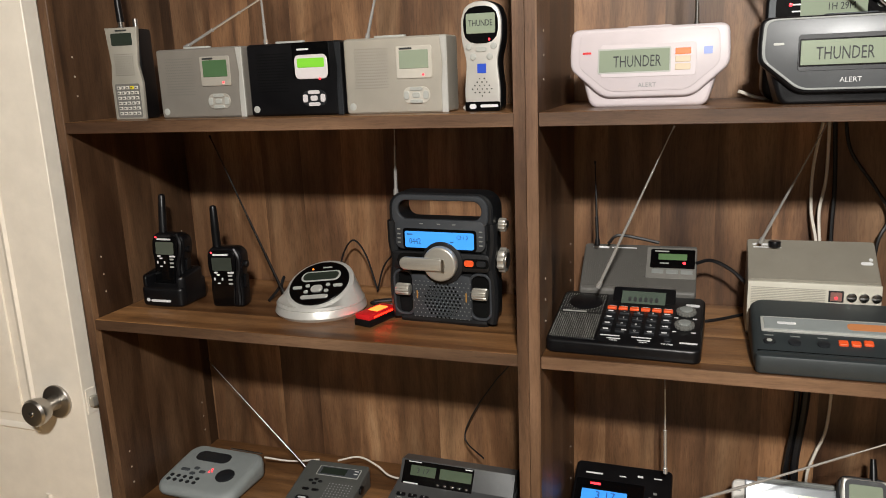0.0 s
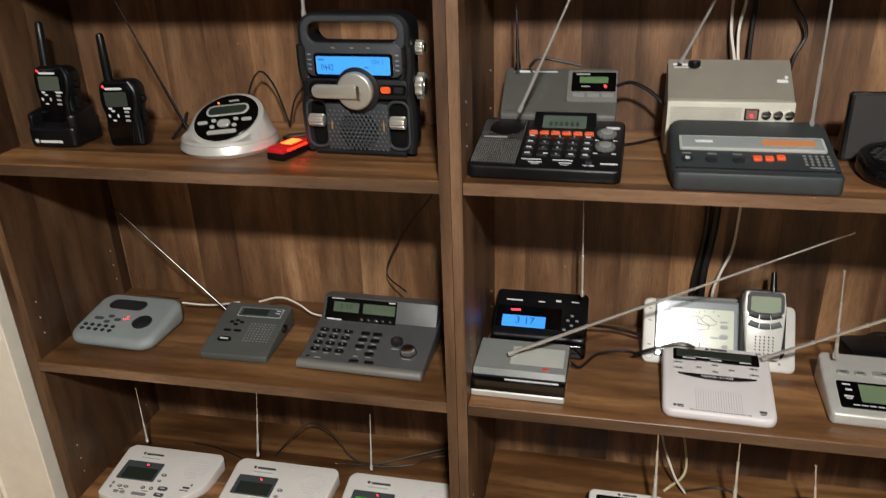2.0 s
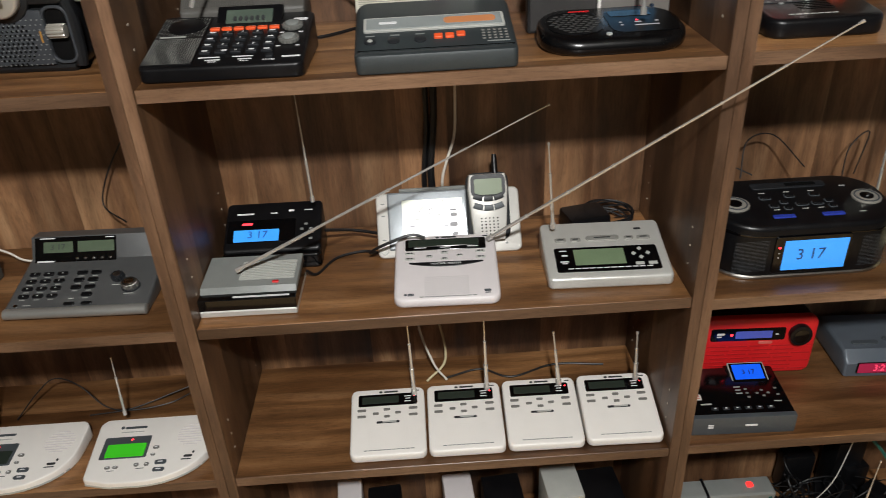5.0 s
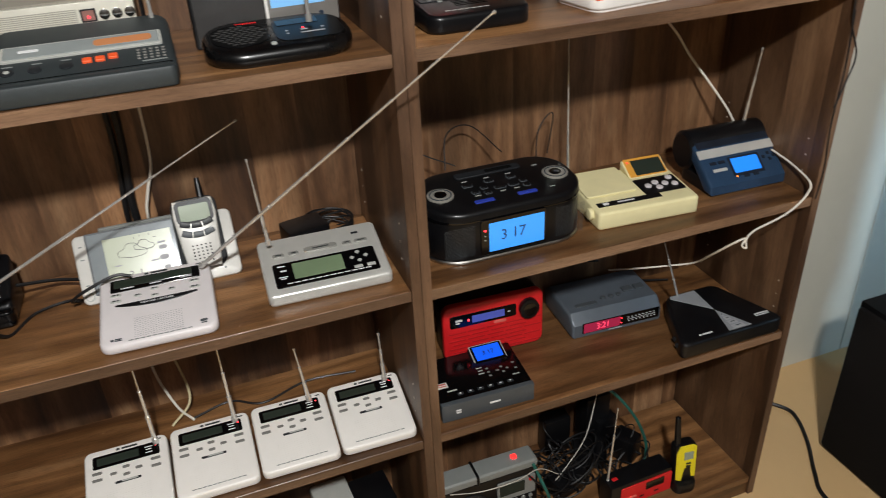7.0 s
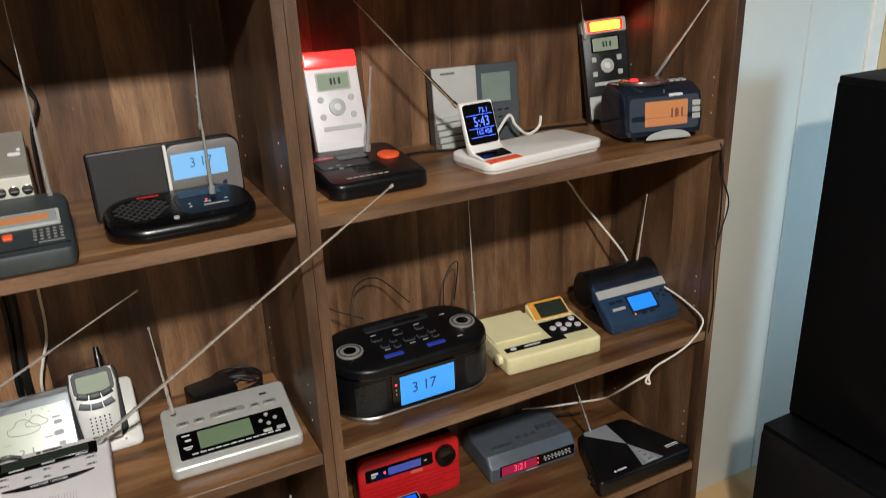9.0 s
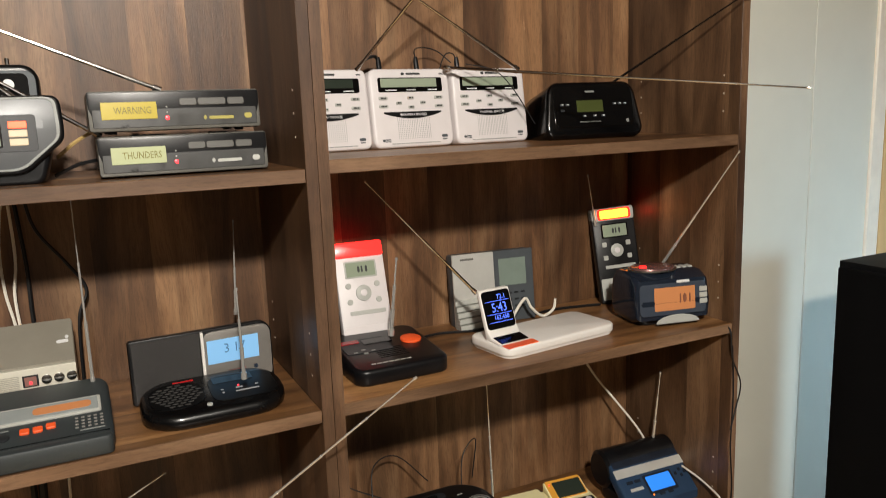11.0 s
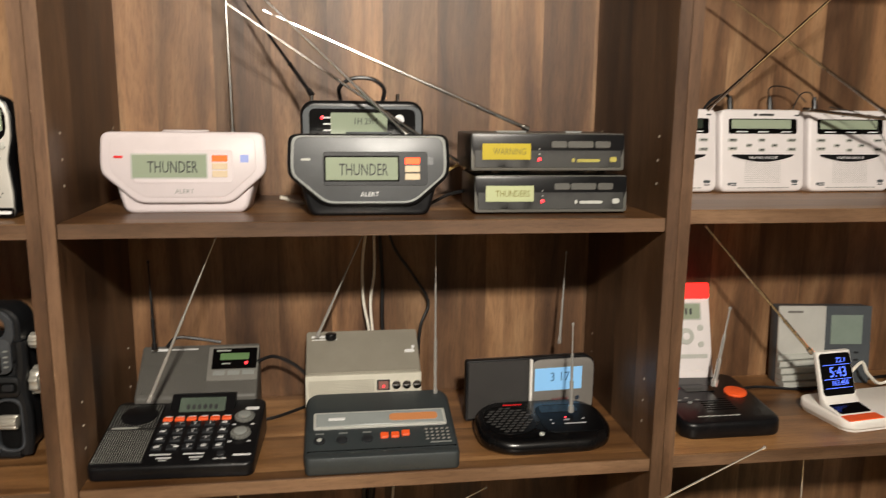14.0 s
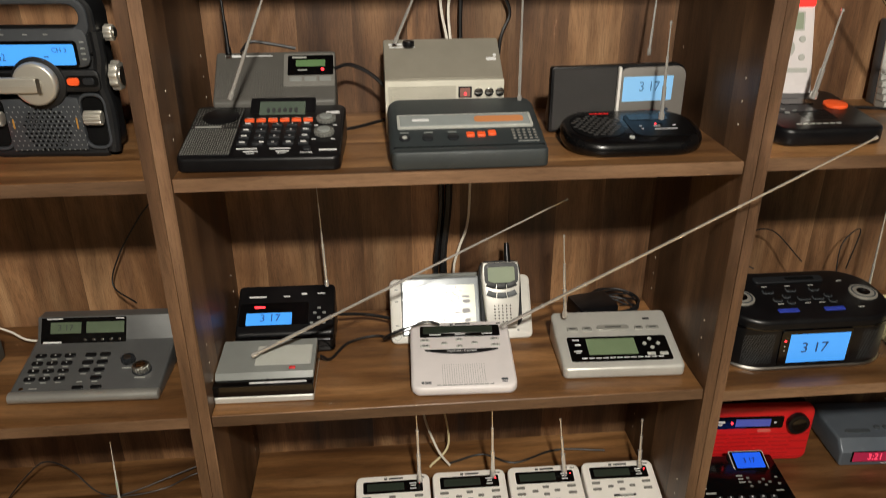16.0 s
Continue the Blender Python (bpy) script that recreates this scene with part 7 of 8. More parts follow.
def yellow_walkie(m):
    th = thing("yellow_walkie_talkie", m, "yellow and black walkie-talkie standing in a small charger", "walkie-talkie")
    part("charger", prism(rounded(0.062, 0.06, 0.02, 5, 0, 0.03), 0.032, 0.006, 2), BLACK, th, "black charger base")
    body = pose(0, 0.012, 0.022, -6, 0, 0)
    part("body", prism(rounded(0.058, 0.125, 0.012, 4, 0, 0.0625), 0.03, 0.005, 2, body @ front(0.032)), BLACK, th)
    part("yellow_shell", prism([(-0.027, 0.02), (-0.012, 0.012), (-0.004, 0.05), (0.012, 0.06), (0.016, 0.02), (0.027, 0.02), (0.028, 0.115), (0.018, 0.122), (-0.018, 0.122), (-0.027, 0.1)], 0.004, 0.0015, 1, body @ front(0.004)), YELLOW, th)
    pad(th, "display", body @ front(0.0), 0.006, 0.09, 0.026, 0.024, 0.0008, LCD, 0.002)
    for v in (0.066, 0.058):
        pad(th, "key", body @ front(0.0), 0.006, v, 0.014, 0.005, 0.001, SOFT, 0.001)
    part("antenna", tube([body @ Vector(p) for p in ((-0.018, 0.016, 0.12), (-0.019, 0.017, 0.16), (-0.02, 0.018, 0.2), (-0.02, 0.018, 0.203))], [0.0085, 0.0075, 0.0065, 0.003], 14), BLACK, th)
    leds(th, front(0.002), [(0.01, 0.02)])
    return th


def power_brick(m, w, d, h, material, label):
    th = thing("power_adapter", m, label, "power adapter", "power adapters on the lowest shelves")
    part("body", box(w, d, h, (0, 0, h / 2), 0.006, 2), material, th)
    part("cable_stub", tube([(0, -d / 2 - 0.012, h * 0.4), (0, -d / 2 + 0.002, h * 0.4)], [0.003, 0.0045], 10), material, th)
    return th


# ---- things on the shelves ----
def put(key, row, x, y, turn=0.0):
    return pose(x, y, Z[key][row - 1], 0, 0, turn)


# bookcase beside the door, top shelf
handheld_scanner(put("a", 1, 0.107, 0.06, 4))
box_radio(put("a", 1, 0.256, 0.05), plastic("taupe_silver", "87827a", 0.4, 0.25), plastic("light_taupe", "a39e94", 0.42, 0.1), plastic("green_lcd", "4c6a48", 0.15), "grey boxy weather radio with green display", ((0.216, 0.08, 1.647), (0.47, 0.1, 1.768)))
box_radio(put("a", 1, 0.427, 0.05), BLACK, SOFT, GREENLCD, "black boxy weather radio with lit lime-green display", ((0.366, 0.08, 1.645), (0.35, 0.1, 1.8)), True)
box_radio(put("a", 1, 0.594, 0.05), plastic("warm_silver", "aaa498", 0.4, 0.25), plastic("pale_taupe", "bdb8ad", 0.42, 0.1), LCD, "silver boxy weather radio with pale grey-green display", ((0.541, 0.08, 1.645), (0.585, 0.1, 1.83)))
storm_handheld(put("a", 1, 0.727, 0.05))
# second shelf
walkie_in_charger(put("a", 2, 0.09, 0.092, 2))
walkie_alone(put("a", 2, 0.218, 0.112, 8))
dome_clock(put("a", 2, 0.394, 0.142, 4), ((0.313, 0.15, 1.212), (0.186, 0.16, 1.492)))
beacon(put("a", 2, 0.516, 0.103, -16))
crank_radio(put("a", 2, 0.634, 0.103, -3), ((0.545, 0.15, 1.398), (0.54, 0.17, 1.512)))
# third shelf
grey_alarm_radio(put("a", 3, 0.122, 0.062, -2) @ Matrix.Diagonal((1, 1, 0.8, 1)))
slim_radio(put("a", 3, 0.375, 0.064, 1) @ Matrix.Diagonal((1, 1, 0.86, 1)), ((0.303, 0.19, 0.84), (0.094, 0.2, 1.042)))
base_scanner(put("a", 3, 0.615, 0.058, -2) @ Matrix.Diagonal((1, 0.9, 0.82, 1)))
# fourth shelf
CURVED = Matrix.Diagonal((1, 1, 0.86, 1))
curved_radio(put("a", 4, 0.163, 0.0) @ CURVED, LCDDARK, ((0.089, 0.15, 0.525), (0.083, 0.16, 0.647)), "white curved weather radio with dark display and many grey buttons")
curved_radio(put("a", 4, 0.415, 0.0) @ CURVED, LCDDARK, ((0.344, 0.15, 0.523), (0.357, 0.16, 0.667)), "white curved weather radio with dark display", False)
curved_radio(put("a", 4, 0.658, -0.003) @ CURVED, LIMELCD, ((0.589, 0.15, 0.523), (0.592, 0.16, 0.643)), "white curved weather radio with bright green display", False)

# middle bookcase, top shelf
PINKISH = plastic("pinkish_white", "c8bec0", 0.42, 0, 0.03, 0.08)
bowl_clock(put("b", 1, 0.95, 0.09), PINKISH, PINKISH, "THUNDER", LCD, "white bowl-shaped storm alert clock showing a warning", ((1.012, 0.11, 1.637), (1.008, 0.115, 1.9)))
black_storm_radio(put("b", 1, 1.187, 0.15))
bowl_clock(put("b", 1, 1.192, 0.045), SLATE, plastic("mid_grey_plastic", "585a5c", 0.36, 0.2), "THUNDER", LCD, "grey and black bowl-shaped storm alert clock showing a warning", ((1.243, 0.1, 1.64), (0.985, 0.1, 1.88)), True)
slab_alert(put("b", 1, 1.438, 0.045, -1), PALEYEL, "THUNDERS", "black slab weather alert radio with pale display under another", ((1.338, 0.15, 1.588), (1.01, 0.13, 1.806)))
top_alert = put("b", 1, 1.432, 0.045)
top_alert.translation.z += 0.0565
slab_alert(top_alert, YELLCD, "WARNING", "black slab weather alert radio with yellow display on top of another", ((1.418, 0.12, 1.647), (1.06, 0.12, 1.797)))
# second shelf
wedge_monitor(put("b", 2, 0.935, 0.168), ((0.868, 0.22, 1.308), (0.861, 0.24, 1.435)))
keypad_scanner(put("b", 2, 0.926, 0.019, -2), ((0.886, 0.1, 1.27), (0.985, 0.115, 1.5)))
step_monitor(put("b", 2, 1.186, 0.172), ((1.116, 0.225, 1.318), (1.2, 0.24, 1.5)))
long_scanner(put("b", 2, 1.206, 0.008), ((1.294, 0.145, 1.244), (1.294, 0.155, 1.5)))
split_clock_radio(put("b", 2, 1.453, 0.165, 4), ((1.515, 0.232, 1.292), (1.526, 0.25, 1.437)))
oval_weather_radio(put("b", 2, 1.45, 0.03, 1), ((1.496, 0.1, 1.226), (1.498, 0.113, 1.354)))
# third shelf
desk_alert_clock(put("b", 3, 0.912, 0.175, -1), ((0.985, 0.23, 0.906), (0.978, 0.24, 1.13)))
cube_tuner(put("b", 3, 0.893, 0.03, -1), ((0.876, 0.085, 0.862), (1.372, 0.135, 1.086)))
weather_station(put("b", 3, 1.218, 0.166) @ Matrix.Diagonal((1.05, 1.05, 1.05, 1)))
snooze_white_radio(put("b", 3, 1.204, 0.02, -2), ((1.282, 0.136, 0.862), (1.679, -0.114, 1.253)))
silver_desk_radio(put("b", 3, 1.467, 0.044, -2), ((1.39, 0.15, 0.868), (1.381, 0.16, 1.01)))
# fourth shelf: four alike in a row
for i, foot_x in enumerate((1.136, 1.273, 1.409, 1.555)):
    flat_white_radio(put("b", 4, 1.086 + 0.1413 * i, 0.018, -0.4 * i), ((foot_x, 0.14, 0.535), (foot_x + (-0.004, -0.002, -0.009, 0.002)[i], 0.16, (0.69, 0.682, 0.636, 0.622)[i])),
                     "white rounded weather radio with dark display, lying on a sloped back")

# bookcase beside the loudspeakers, top shelf
for x, lcd, foot, tip in ((1.684, LCDDARK, (1.745, 0.22, 1.679), (1.918, -0.012, 1.94)), (1.837, LCD, (1.9, 0.2, 1.677), (2.258, -0.236, 1.617)), (1.992, LCD, (2.054, 0.22, 1.676), (1.69, 0.235, 1.9))):
    upright_white_radio(put("c", 1, x, 0.2, 2) @ Matrix.Diagonal((1.03, 1, 1.06, 1)), (foot, tip), "white upright weather radio with dark arched snooze bar", lcd)
black_table_radio(put("c", 1, 2.174, 0.128, -8) @ Matrix.Diagonal((1.08, 1, 1.08, 1)), ((2.245, 0.2, 1.64), (2.43, -0.16, 1.865)))
# second shelf
alert_torch(put("c", 2, 1.732, 0.19, -3), WHITE, REDLIGHT, "white upright pocket radio with glowing red alert bar")
button_weather_radio(put("c", 2, 1.734, 0.045, 0), ((1.753, 0.15, 1.238), (1.768, 0.148, 1.362)))
fold_radio(put("c", 2, 2.013, 0.248, -6) @ Matrix.Diagonal((1, 1, 0.95, 1)))
charging_pad(put("c", 2, 2.04, 0.052, 7), ((1.91, 0.14, 1.29), (1.735, 0.18, 1.49)))
alert_torch(put("c", 2, 2.312, 0.228, -18) @ pose(0, 0, 0.004, 0, -4, 0), BLACK, HOTLIGHT, "black upright pocket radio with glowing yellow-red alert bar", ((2.27, 0.27, 1.36), (2.252, 0.27, 1.46)))
smoke_clock(put("c", 2, 2.284, 0.049, -12) @ Matrix.Diagonal((0.9, 1, 1.15, 1)), ((2.33, 0.15, 1.27), (2.378, -0.004, 1.51)))
# third shelf
dock_clock(put("c", 3, 1.788, 0.05) @ Matrix.Diagonal((1.04, 1, 1, 1)))
cream_radio(put("c", 3, 2.056, 0.05, -4), ((1.972, 0.205, 0.84), (1.966, 0.21, 1.12)))
blue_radio(put("c", 3, 2.296, 0.078, -2) @ Matrix.Diagonal((1.04, 1, 1.1, 1)), ((2.352, 0.179, 0.886), (2.361, 0.169, 1.043)))
# fourth shelf
red_radio(put("c", 4, 1.803, 0.185, -3) @ Matrix.Diagonal((1.05, 1, 1.12, 1)))
grey_clock_radio(put("c", 4, 2.074, 0.148, -3) @ Matrix.Diagonal((1.03, 0.98, 1.08, 1)))
two_tone_radio(put("c", 4, 2.258, 0.003, 0), ((2.225, 0.15, 0.525), (2.155, 0.13, 0.7)))
screen_alert_radio(put("c", 4, 1.722, 0.026, -2))
# lowest shelf
boom_radio(put("c", 5, 1.765, 0.115, 0) @ Matrix.Diagonal((1.06, 1, 1.12, 1)))
red_clock_walkie(put("c", 5, 2.105, 0.04, 2))
yellow_walkie(put("c", 5, 2.215, 0.018, -6) @ Matrix.Diagonal((0.92, 0.92, 0.92, 1)))


# ---- door, loudspeakers, cords and adapters ----
def open_door():
    """A moulded six-panel door that stands open beside the first bookcase, with a steel knob and its latch."""
    th = thing("door_1", pose(-0.059, 0.022, 0.012), "white moulded panel door with a round steel knob, standing open", "door", "", "structure")
    w, h = 0.76, 2.03
    part("slab", box(w, 0.034, h, (-w / 2, 0.018, h / 2), 0.0015, 1), DOOR, th)
    for z0, z1 in ((0.2, 0.79), (0.925, 1.56), (1.67, 1.93)):
        for x0, x1 in ((-0.34, -0.118), (-0.645, -0.42)):
            cx, cz, pw, ph = (x0 + x1) / 2, (z0 + z1) / 2, x1 - x0, z1 - z0
            rim = merged(*[prism([(0.0, 0.0), (0.016, 0.0), (0.011, 0.004), (0.005, 0.0048)], ln, 0, 1, mm) for ln, mm in (
                (pw, face((x0, 0.0012, z1), (0, -1, 0), (0, 0, -1))), (pw, face((x0, 0.0012, z0), (0, -1, 0), (0, 0, 1))),
                (ph, face((x0, 0.0012, z0), (0, -1, 0), (1, 0, 0))), (ph, face((x1, 0.0012, z0), (0, -1, 0), (-1, 0, 0))))])
            part("panel_moulding", rim, DOOR, th)
            part("raised_panel", box(pw - 0.07, 0.006, ph - 0.07, (cx, 0.0, cz), 0.0025, 2), DOOR, th)
    k = pose(-0.062, 0.0, 0.997)
    handle = part("door_handle", prism(ellipse(0.033, 0.033, 32), 0.008, 0.003, 3, k @ front(0.002)), STEEL, th, "brushed steel round knob")
    part("knob_neck", tube([k @ Vector((0, -y, 0)) for y in (0.004, 0.02, 0.03)], [0.015, 0.0125, 0.014], 24), STEEL, handle)
    part("knob_grip", tube([k @ Vector((0, -y, 0)) for y in (0.028, 0.034, 0.046, 0.056, 0.061, 0.062)], [0.014, 0.022, 0.026, 0.0265, 0.0235, 0.018], 28), STEEL, handle)
    knob(handle, "lock_button", k @ front(-0.062), 0, 0, 0.005, 0.002, CHROME)
    knob(handle, "screw", k @ front(-0.005), 0.018, 0.005, 0.0035, 0.0015, STEEL)
    latch = part("latch_plate", box(0.002, 0.022, 0.05, (0.0008, 0.018, 0.997), 0.0006, 1), DOOR, th)
    part("latch_bolt", box(0.012, 0.014, 0.02, (0.007, 0.018, 0.997), 0.003, 2), SATIN, latch, "satin steel latch bolt")
    return th


def loudspeaker(x, y0, y1, z, w, h, label, tone):
    """A floor loudspeaker whose cloth front looks along the shelves."""
    th = thing("loudspeaker", pose(x, (y0 + y1) / 2, z), label, "loudspeaker", "stacked black loudspeakers")
    d = y1 - y0
    cab = plastic("speaker_ash", "08080a", 0.55, spec=0.15)
    cloth = plastic("speaker_cloth", tone, 0.9, 0, 0.5, 0.05, spec=0.1)
    part("cabinet", box(w, d, h, (w / 2 + 0.012, 0, h / 2), 0.004, 2), cab, th)
    part("grille_cloth", box(0.014, d - 0.014, h - 0.03, (0.006, 0, h / 2 + 0.003), 0.004, 2), cloth, th)
    g = face((-0.001, -0.07, 0.05), UP, (0, -1, 0))
    badge = pad(th, "maker_badge", g, 0, 0, 0.05, 0.02, 0.001, BLACK, 0.002)
    bars(th, "maker_mark", g @ pose(0, 0, 0.001), [(-0.012, 0.001, 0.009, 0.012), (0.0, 0.001, 0.007, 0.012), (0.012, 0.001, 0.009, 0.012)], PALE)
    for sx in (0.04, w - 0.02):
        for sy in (-d / 2 + 0.03, d / 2 - 0.03):
            part("foot", prism(ellipse(0.012, 0.012, 12), 0.004, 0, 1, pose(sx, sy, -0.001)), BLACK, th)
    return th


open_door()
loudspeaker(2.65, -0.4, 0.055, 0.002, 0.36, 0.452, "large black floor loudspeaker under a second one", "171616")
loudspeaker(2.73, -0.36, 0.05, 0.457, 0.3, 0.805, "tall black loudspeaker stacked on a wider one", "050506")

# lamp on the ceiling, outside the view
fixture = thing("ceiling_light", pose(LAMP[0], LAMP[1], 2.4), "round white ceiling light fixture", "ceiling light")
part("base", prism(ellipse(0.14, 0.14, 32), 0.03, 0.004, 2, pose(0, 0, -0.03)), WHITE, fixture)

# things on top of the last bookcase
for x, w, mat, label in ((2.19, 0.12, WHITE, "white cardboard box lying on the bookcase top"), (2.325, 0.06, plastic("buff_card", "d8b070", 0.7), "buff paper packet lying on the bookcase top")):
    pack = thing("packet", pose(x, 0.1, TOP), label, "box")
    part("body", box(w, 0.16, 0.04, (0, 0.04, 0.02), 0.002, 1), mat, pack)
    part("lid_flap", box(w * 0.98, 0.156, 0.002, (0, 0.04, 0.0412), 0, 1), mat, pack)

# cords behind the middle bookcase's radios
W = "white cord hanging down the bookcase back"
K = "black cord hanging down the bookcase back"
cable([(1.202, 0.29, 1.51), (1.19, 0.288, 1.43), (1.19, 0.285, 1.36), (1.199, 0.27, 1.305), (1.2, 0.262, 1.24), (1.19, 0.27, 1.192)], 0.0024, CORDW, W)
cable([(1.208, 0.292, 1.512), (1.209, 0.29, 1.41), (1.202, 0.286, 1.355), (1.205, 0.272, 1.3), (1.21, 0.268, 1.24), (1.22, 0.275, 1.192)], 0.0024, CORDW, W)
cable([(1.215, 0.294, 1.512), (1.222, 0.292, 1.4), (1.222, 0.287, 1.31), (1.23, 0.28, 1.192)], 0.0032, CORDB, K)
cable([(1.228, 0.29, 1.512), (1.24, 0.29, 1.45), (1.276, 0.288, 1.395), (1.3, 0.286, 1.35), (1.285, 0.28, 1.305), (1.28, 0.282, 1.192)], 0.0026, CORDB, K)
cable([(1.241, 0.292, 1.168), (1.241, 0.29, 1.06), (1.237, 0.288, 0.985), (1.222, 0.283, 0.94), (1.212, 0.28, 0.895), (1.22, 0.28, 0.812)], 0.0024, CORDW, W)
cable([(1.205, 0.292, 1.168), (1.203, 0.288, 1.03), (1.193, 0.284, 0.92), (1.2, 0.285, 0.812)], 0.0065, CORDB, "thick black cord bundle down the bookcase back")
cable([(1.188, 0.294, 1.168), (1.19, 0.29, 1.02), (1.18, 0.29, 0.9), (1.185, 0.288, 0.812)], 0.005, CORDB, K)
cable([(1.16, 0.29, 0.785), (1.163, 0.286, 0.69), (1.15, 0.27, 0.6), (1.175, 0.23, 0.53), (1.2, 0.22, 0.492)], 0.0024, CORDW, W)
cable([(1.15, 0.292, 0.785), (1.168, 0.284, 0.68), (1.19, 0.275, 0.6), (1.2, 0.25, 0.52), (1.16, 0.22, 0.491)], 0.0024, plastic("yellowed_cord", "cfc29a", 0.5), "yellowed cord hanging down the bookcase back")
cable([(1.02, 0.215, 1.28), (1.045, 0.23, 1.283), (1.075, 0.235, 1.268), (1.1, 0.235, 1.245)], 0.003, CORDB, "black cord between two weather monitors")
cable([(1.0, 0.2, 1.1915), (1.04, 0.2, 1.1915), (1.09, 0.24, 1.1915), (1.11, 0.26, 1.1915)], 0.0025, CORDB, "black cord lying on the shelf")
cable([(0.885, 0.226, 1.306), (0.9, 0.226, 1.32), (0.93, 0.23, 1.316), (0.965, 0.234, 1.308)], 0.0026, CORDB, "short black antenna lead on the weather monitor")
# beside the door
cable([(0.395, 0.235, 1.192), (0.385, 0.25, 1.25), (0.41, 0.25, 1.29), (0.435, 0.25, 1.265), (0.46, 0.24, 1.2)], 0.0018, CORDB, "thin black cord looping behind the dome clock")
cable([(0.455, 0.25, 1.192), (0.47, 0.26, 1.245), (0.51, 0.255, 1.275), (0.552, 0.2, 1.27)], 0.0018, CORDB, "thin black cord behind the crank radio")
cable([(0.47, 0.2, 1.1905), (0.5, 0.215, 1.1905), (0.53, 0.2, 1.1905), (0.5, 0.18, 1.1905), (0.47, 0.19, 1.1905), (0.52, 0.22, 1.1905)], 0.0026, CORDB, "coiled black cord lying behind the beacon")
cable([(0.275, 0.16, 1.1905), (0.283, 0.19, 1.21), (0.287, 0.2, 1.226), (0.28, 0.2, 1.208), (0.295, 0.18, 1.1905)], 0.003, CORDB, "black clip lead standing beside the dome clock")
cable([(0.2, 0.205, 0.838), (0.25, 0.225, 0.826), (0.31, 0.235, 0.832)], 0.0019, CORDW, "white cord between two grey radios")
cable([(0.36, 0.22, 0.845), (0.4, 0.235, 0.85), (0.44, 0.23, 0.84), (0.47, 0.22, 0.828), (0.51, 0.215, 0.826)], 0.0019, CORDW, "white cord behind the slim grey radio")
cable([(0.66, 0.23, 0.885), (0.612, 0.27, 0.9), (0.63, 0.275, 0.955), (0.672, 0.28, 1.02), (0.705, 0.285, 1.065), (0.74, 0.292, 1.165)], 0.0014, CORDB, "black cord rising to the next shelf")
cable([(0.165, 0.2, 0.489), (0.226, 0.19, 0.492), (0.295, 0.17, 0.489), (0.32, 0.165, 0.488)], 0.0013, CORDB, "black cord behind the white curved radios")
cable([(0.36, 0.19, 0.489), (0.4, 0.22, 0.53), (0.43, 0.24, 0.545), (0.48, 0.225, 0.535), (0.53, 0.2, 0.5), (0.58, 0.195, 0.49), (0.65, 0.21, 0.489), (0.7, 0.245, 0.489), (0.775, 0.26, 0.495)], 0.0013, CORDB, "black cord behind the white curved radios")
cable([(0.5, 0.19, 0.488), (0.58, 0.2, 0.49), (0.66, 0.23, 0.5), (0.72, 0.25, 0.51), (0.78, 0.27, 0.52)], 0.0013, CORDB, "black cord behind the white curved radios")
cable([(0.685, 0.1, 1.5365), (0.69, 0.12, 1.5365), (0.715, 0.13, 1.5365)], 0.0026, CORDW, "short white cord behind the boxy radios")
# third shelf of the middle bookcase
cable([(0.976, 0.12, 0.83), (0.99, 0.14, 0.8105), (1.018, 0.187, 0.8105), (1.062, 0.205, 0.8105), (1.09, 0.19, 0.815), (1.08, 0.165, 0.83), (1.1, 0.15, 0.85), (1.15, 0.15, 0.868), (1.175, 0.15, 0.862)], 0.0025, CORDB, "black cord from the silver tuner to the white radio")
cable([(1.0, 0.22, 0.85), (1.05, 0.24, 0.835), (1.1, 0.22, 0.835)], 0.003, CORDB, "black cord behind the alert clock")
power_brick(pose(1.462, 0.23, Z["b"][2], 0, 0, 12), 0.075, 0.06, 0.042, BLACK, "black plug-in power adapter behind the silver radio")
for i in range(9):
    a = 0.7 * i
    cable([(1.508 + 0.045 * math.cos(a + s * 0.9), 0.245 + 0.035 * math.sin(a + s * 0.9), 0.813 + 0.013 * s * (1 + 0.06 * i) - 0.0028 * s * s) for s in range(8)], 0.0017, CORDB, "tangled black cord behind the silver radio", "cable", "tangled cords")
# four white radios
cable([(1.2, 0.23, 0.4885), (1.27, 0.25, 0.4885), (1.33, 0.22, 0.4885), (1.42, 0.25, 0.4885), (1.52, 0.24, 0.4885)], 0.0022, CORDB, "black cord lying behind the row of radios")
# top row
cable([(1.07, 0.14, 1.548), (1.1, 0.16, 1.537), (1.13, 0.19, 1.537)], 0.0026, CORDW, "white cord from the white storm clock")
cable([(1.285, 0.16, 1.56), (1.31, 0.18, 1.58), (1.345, 0.16, 1.6)], 0.0028, plastic("tan_cord", "b89a62", 0.5), "tan cord behind the stacked alert radios")
cable([(1.28, 0.13, 1.537), (1.31, 0.14, 1.55), (1.34, 0.15, 1.555)], 0.0026, CORDB, "black cord behind the stacked alert radios")
for x in (1.79, 1.86, 1.94):
    tagged(part("plug", tube([(x, 0.235, 1.668), (x, 0.24, 1.69), (x, 0.241, 1.698)], [0.0045, 0.0045, 0.003], 10), BLACK), "small black jack plug on a white radio", "plug", "radio leads")
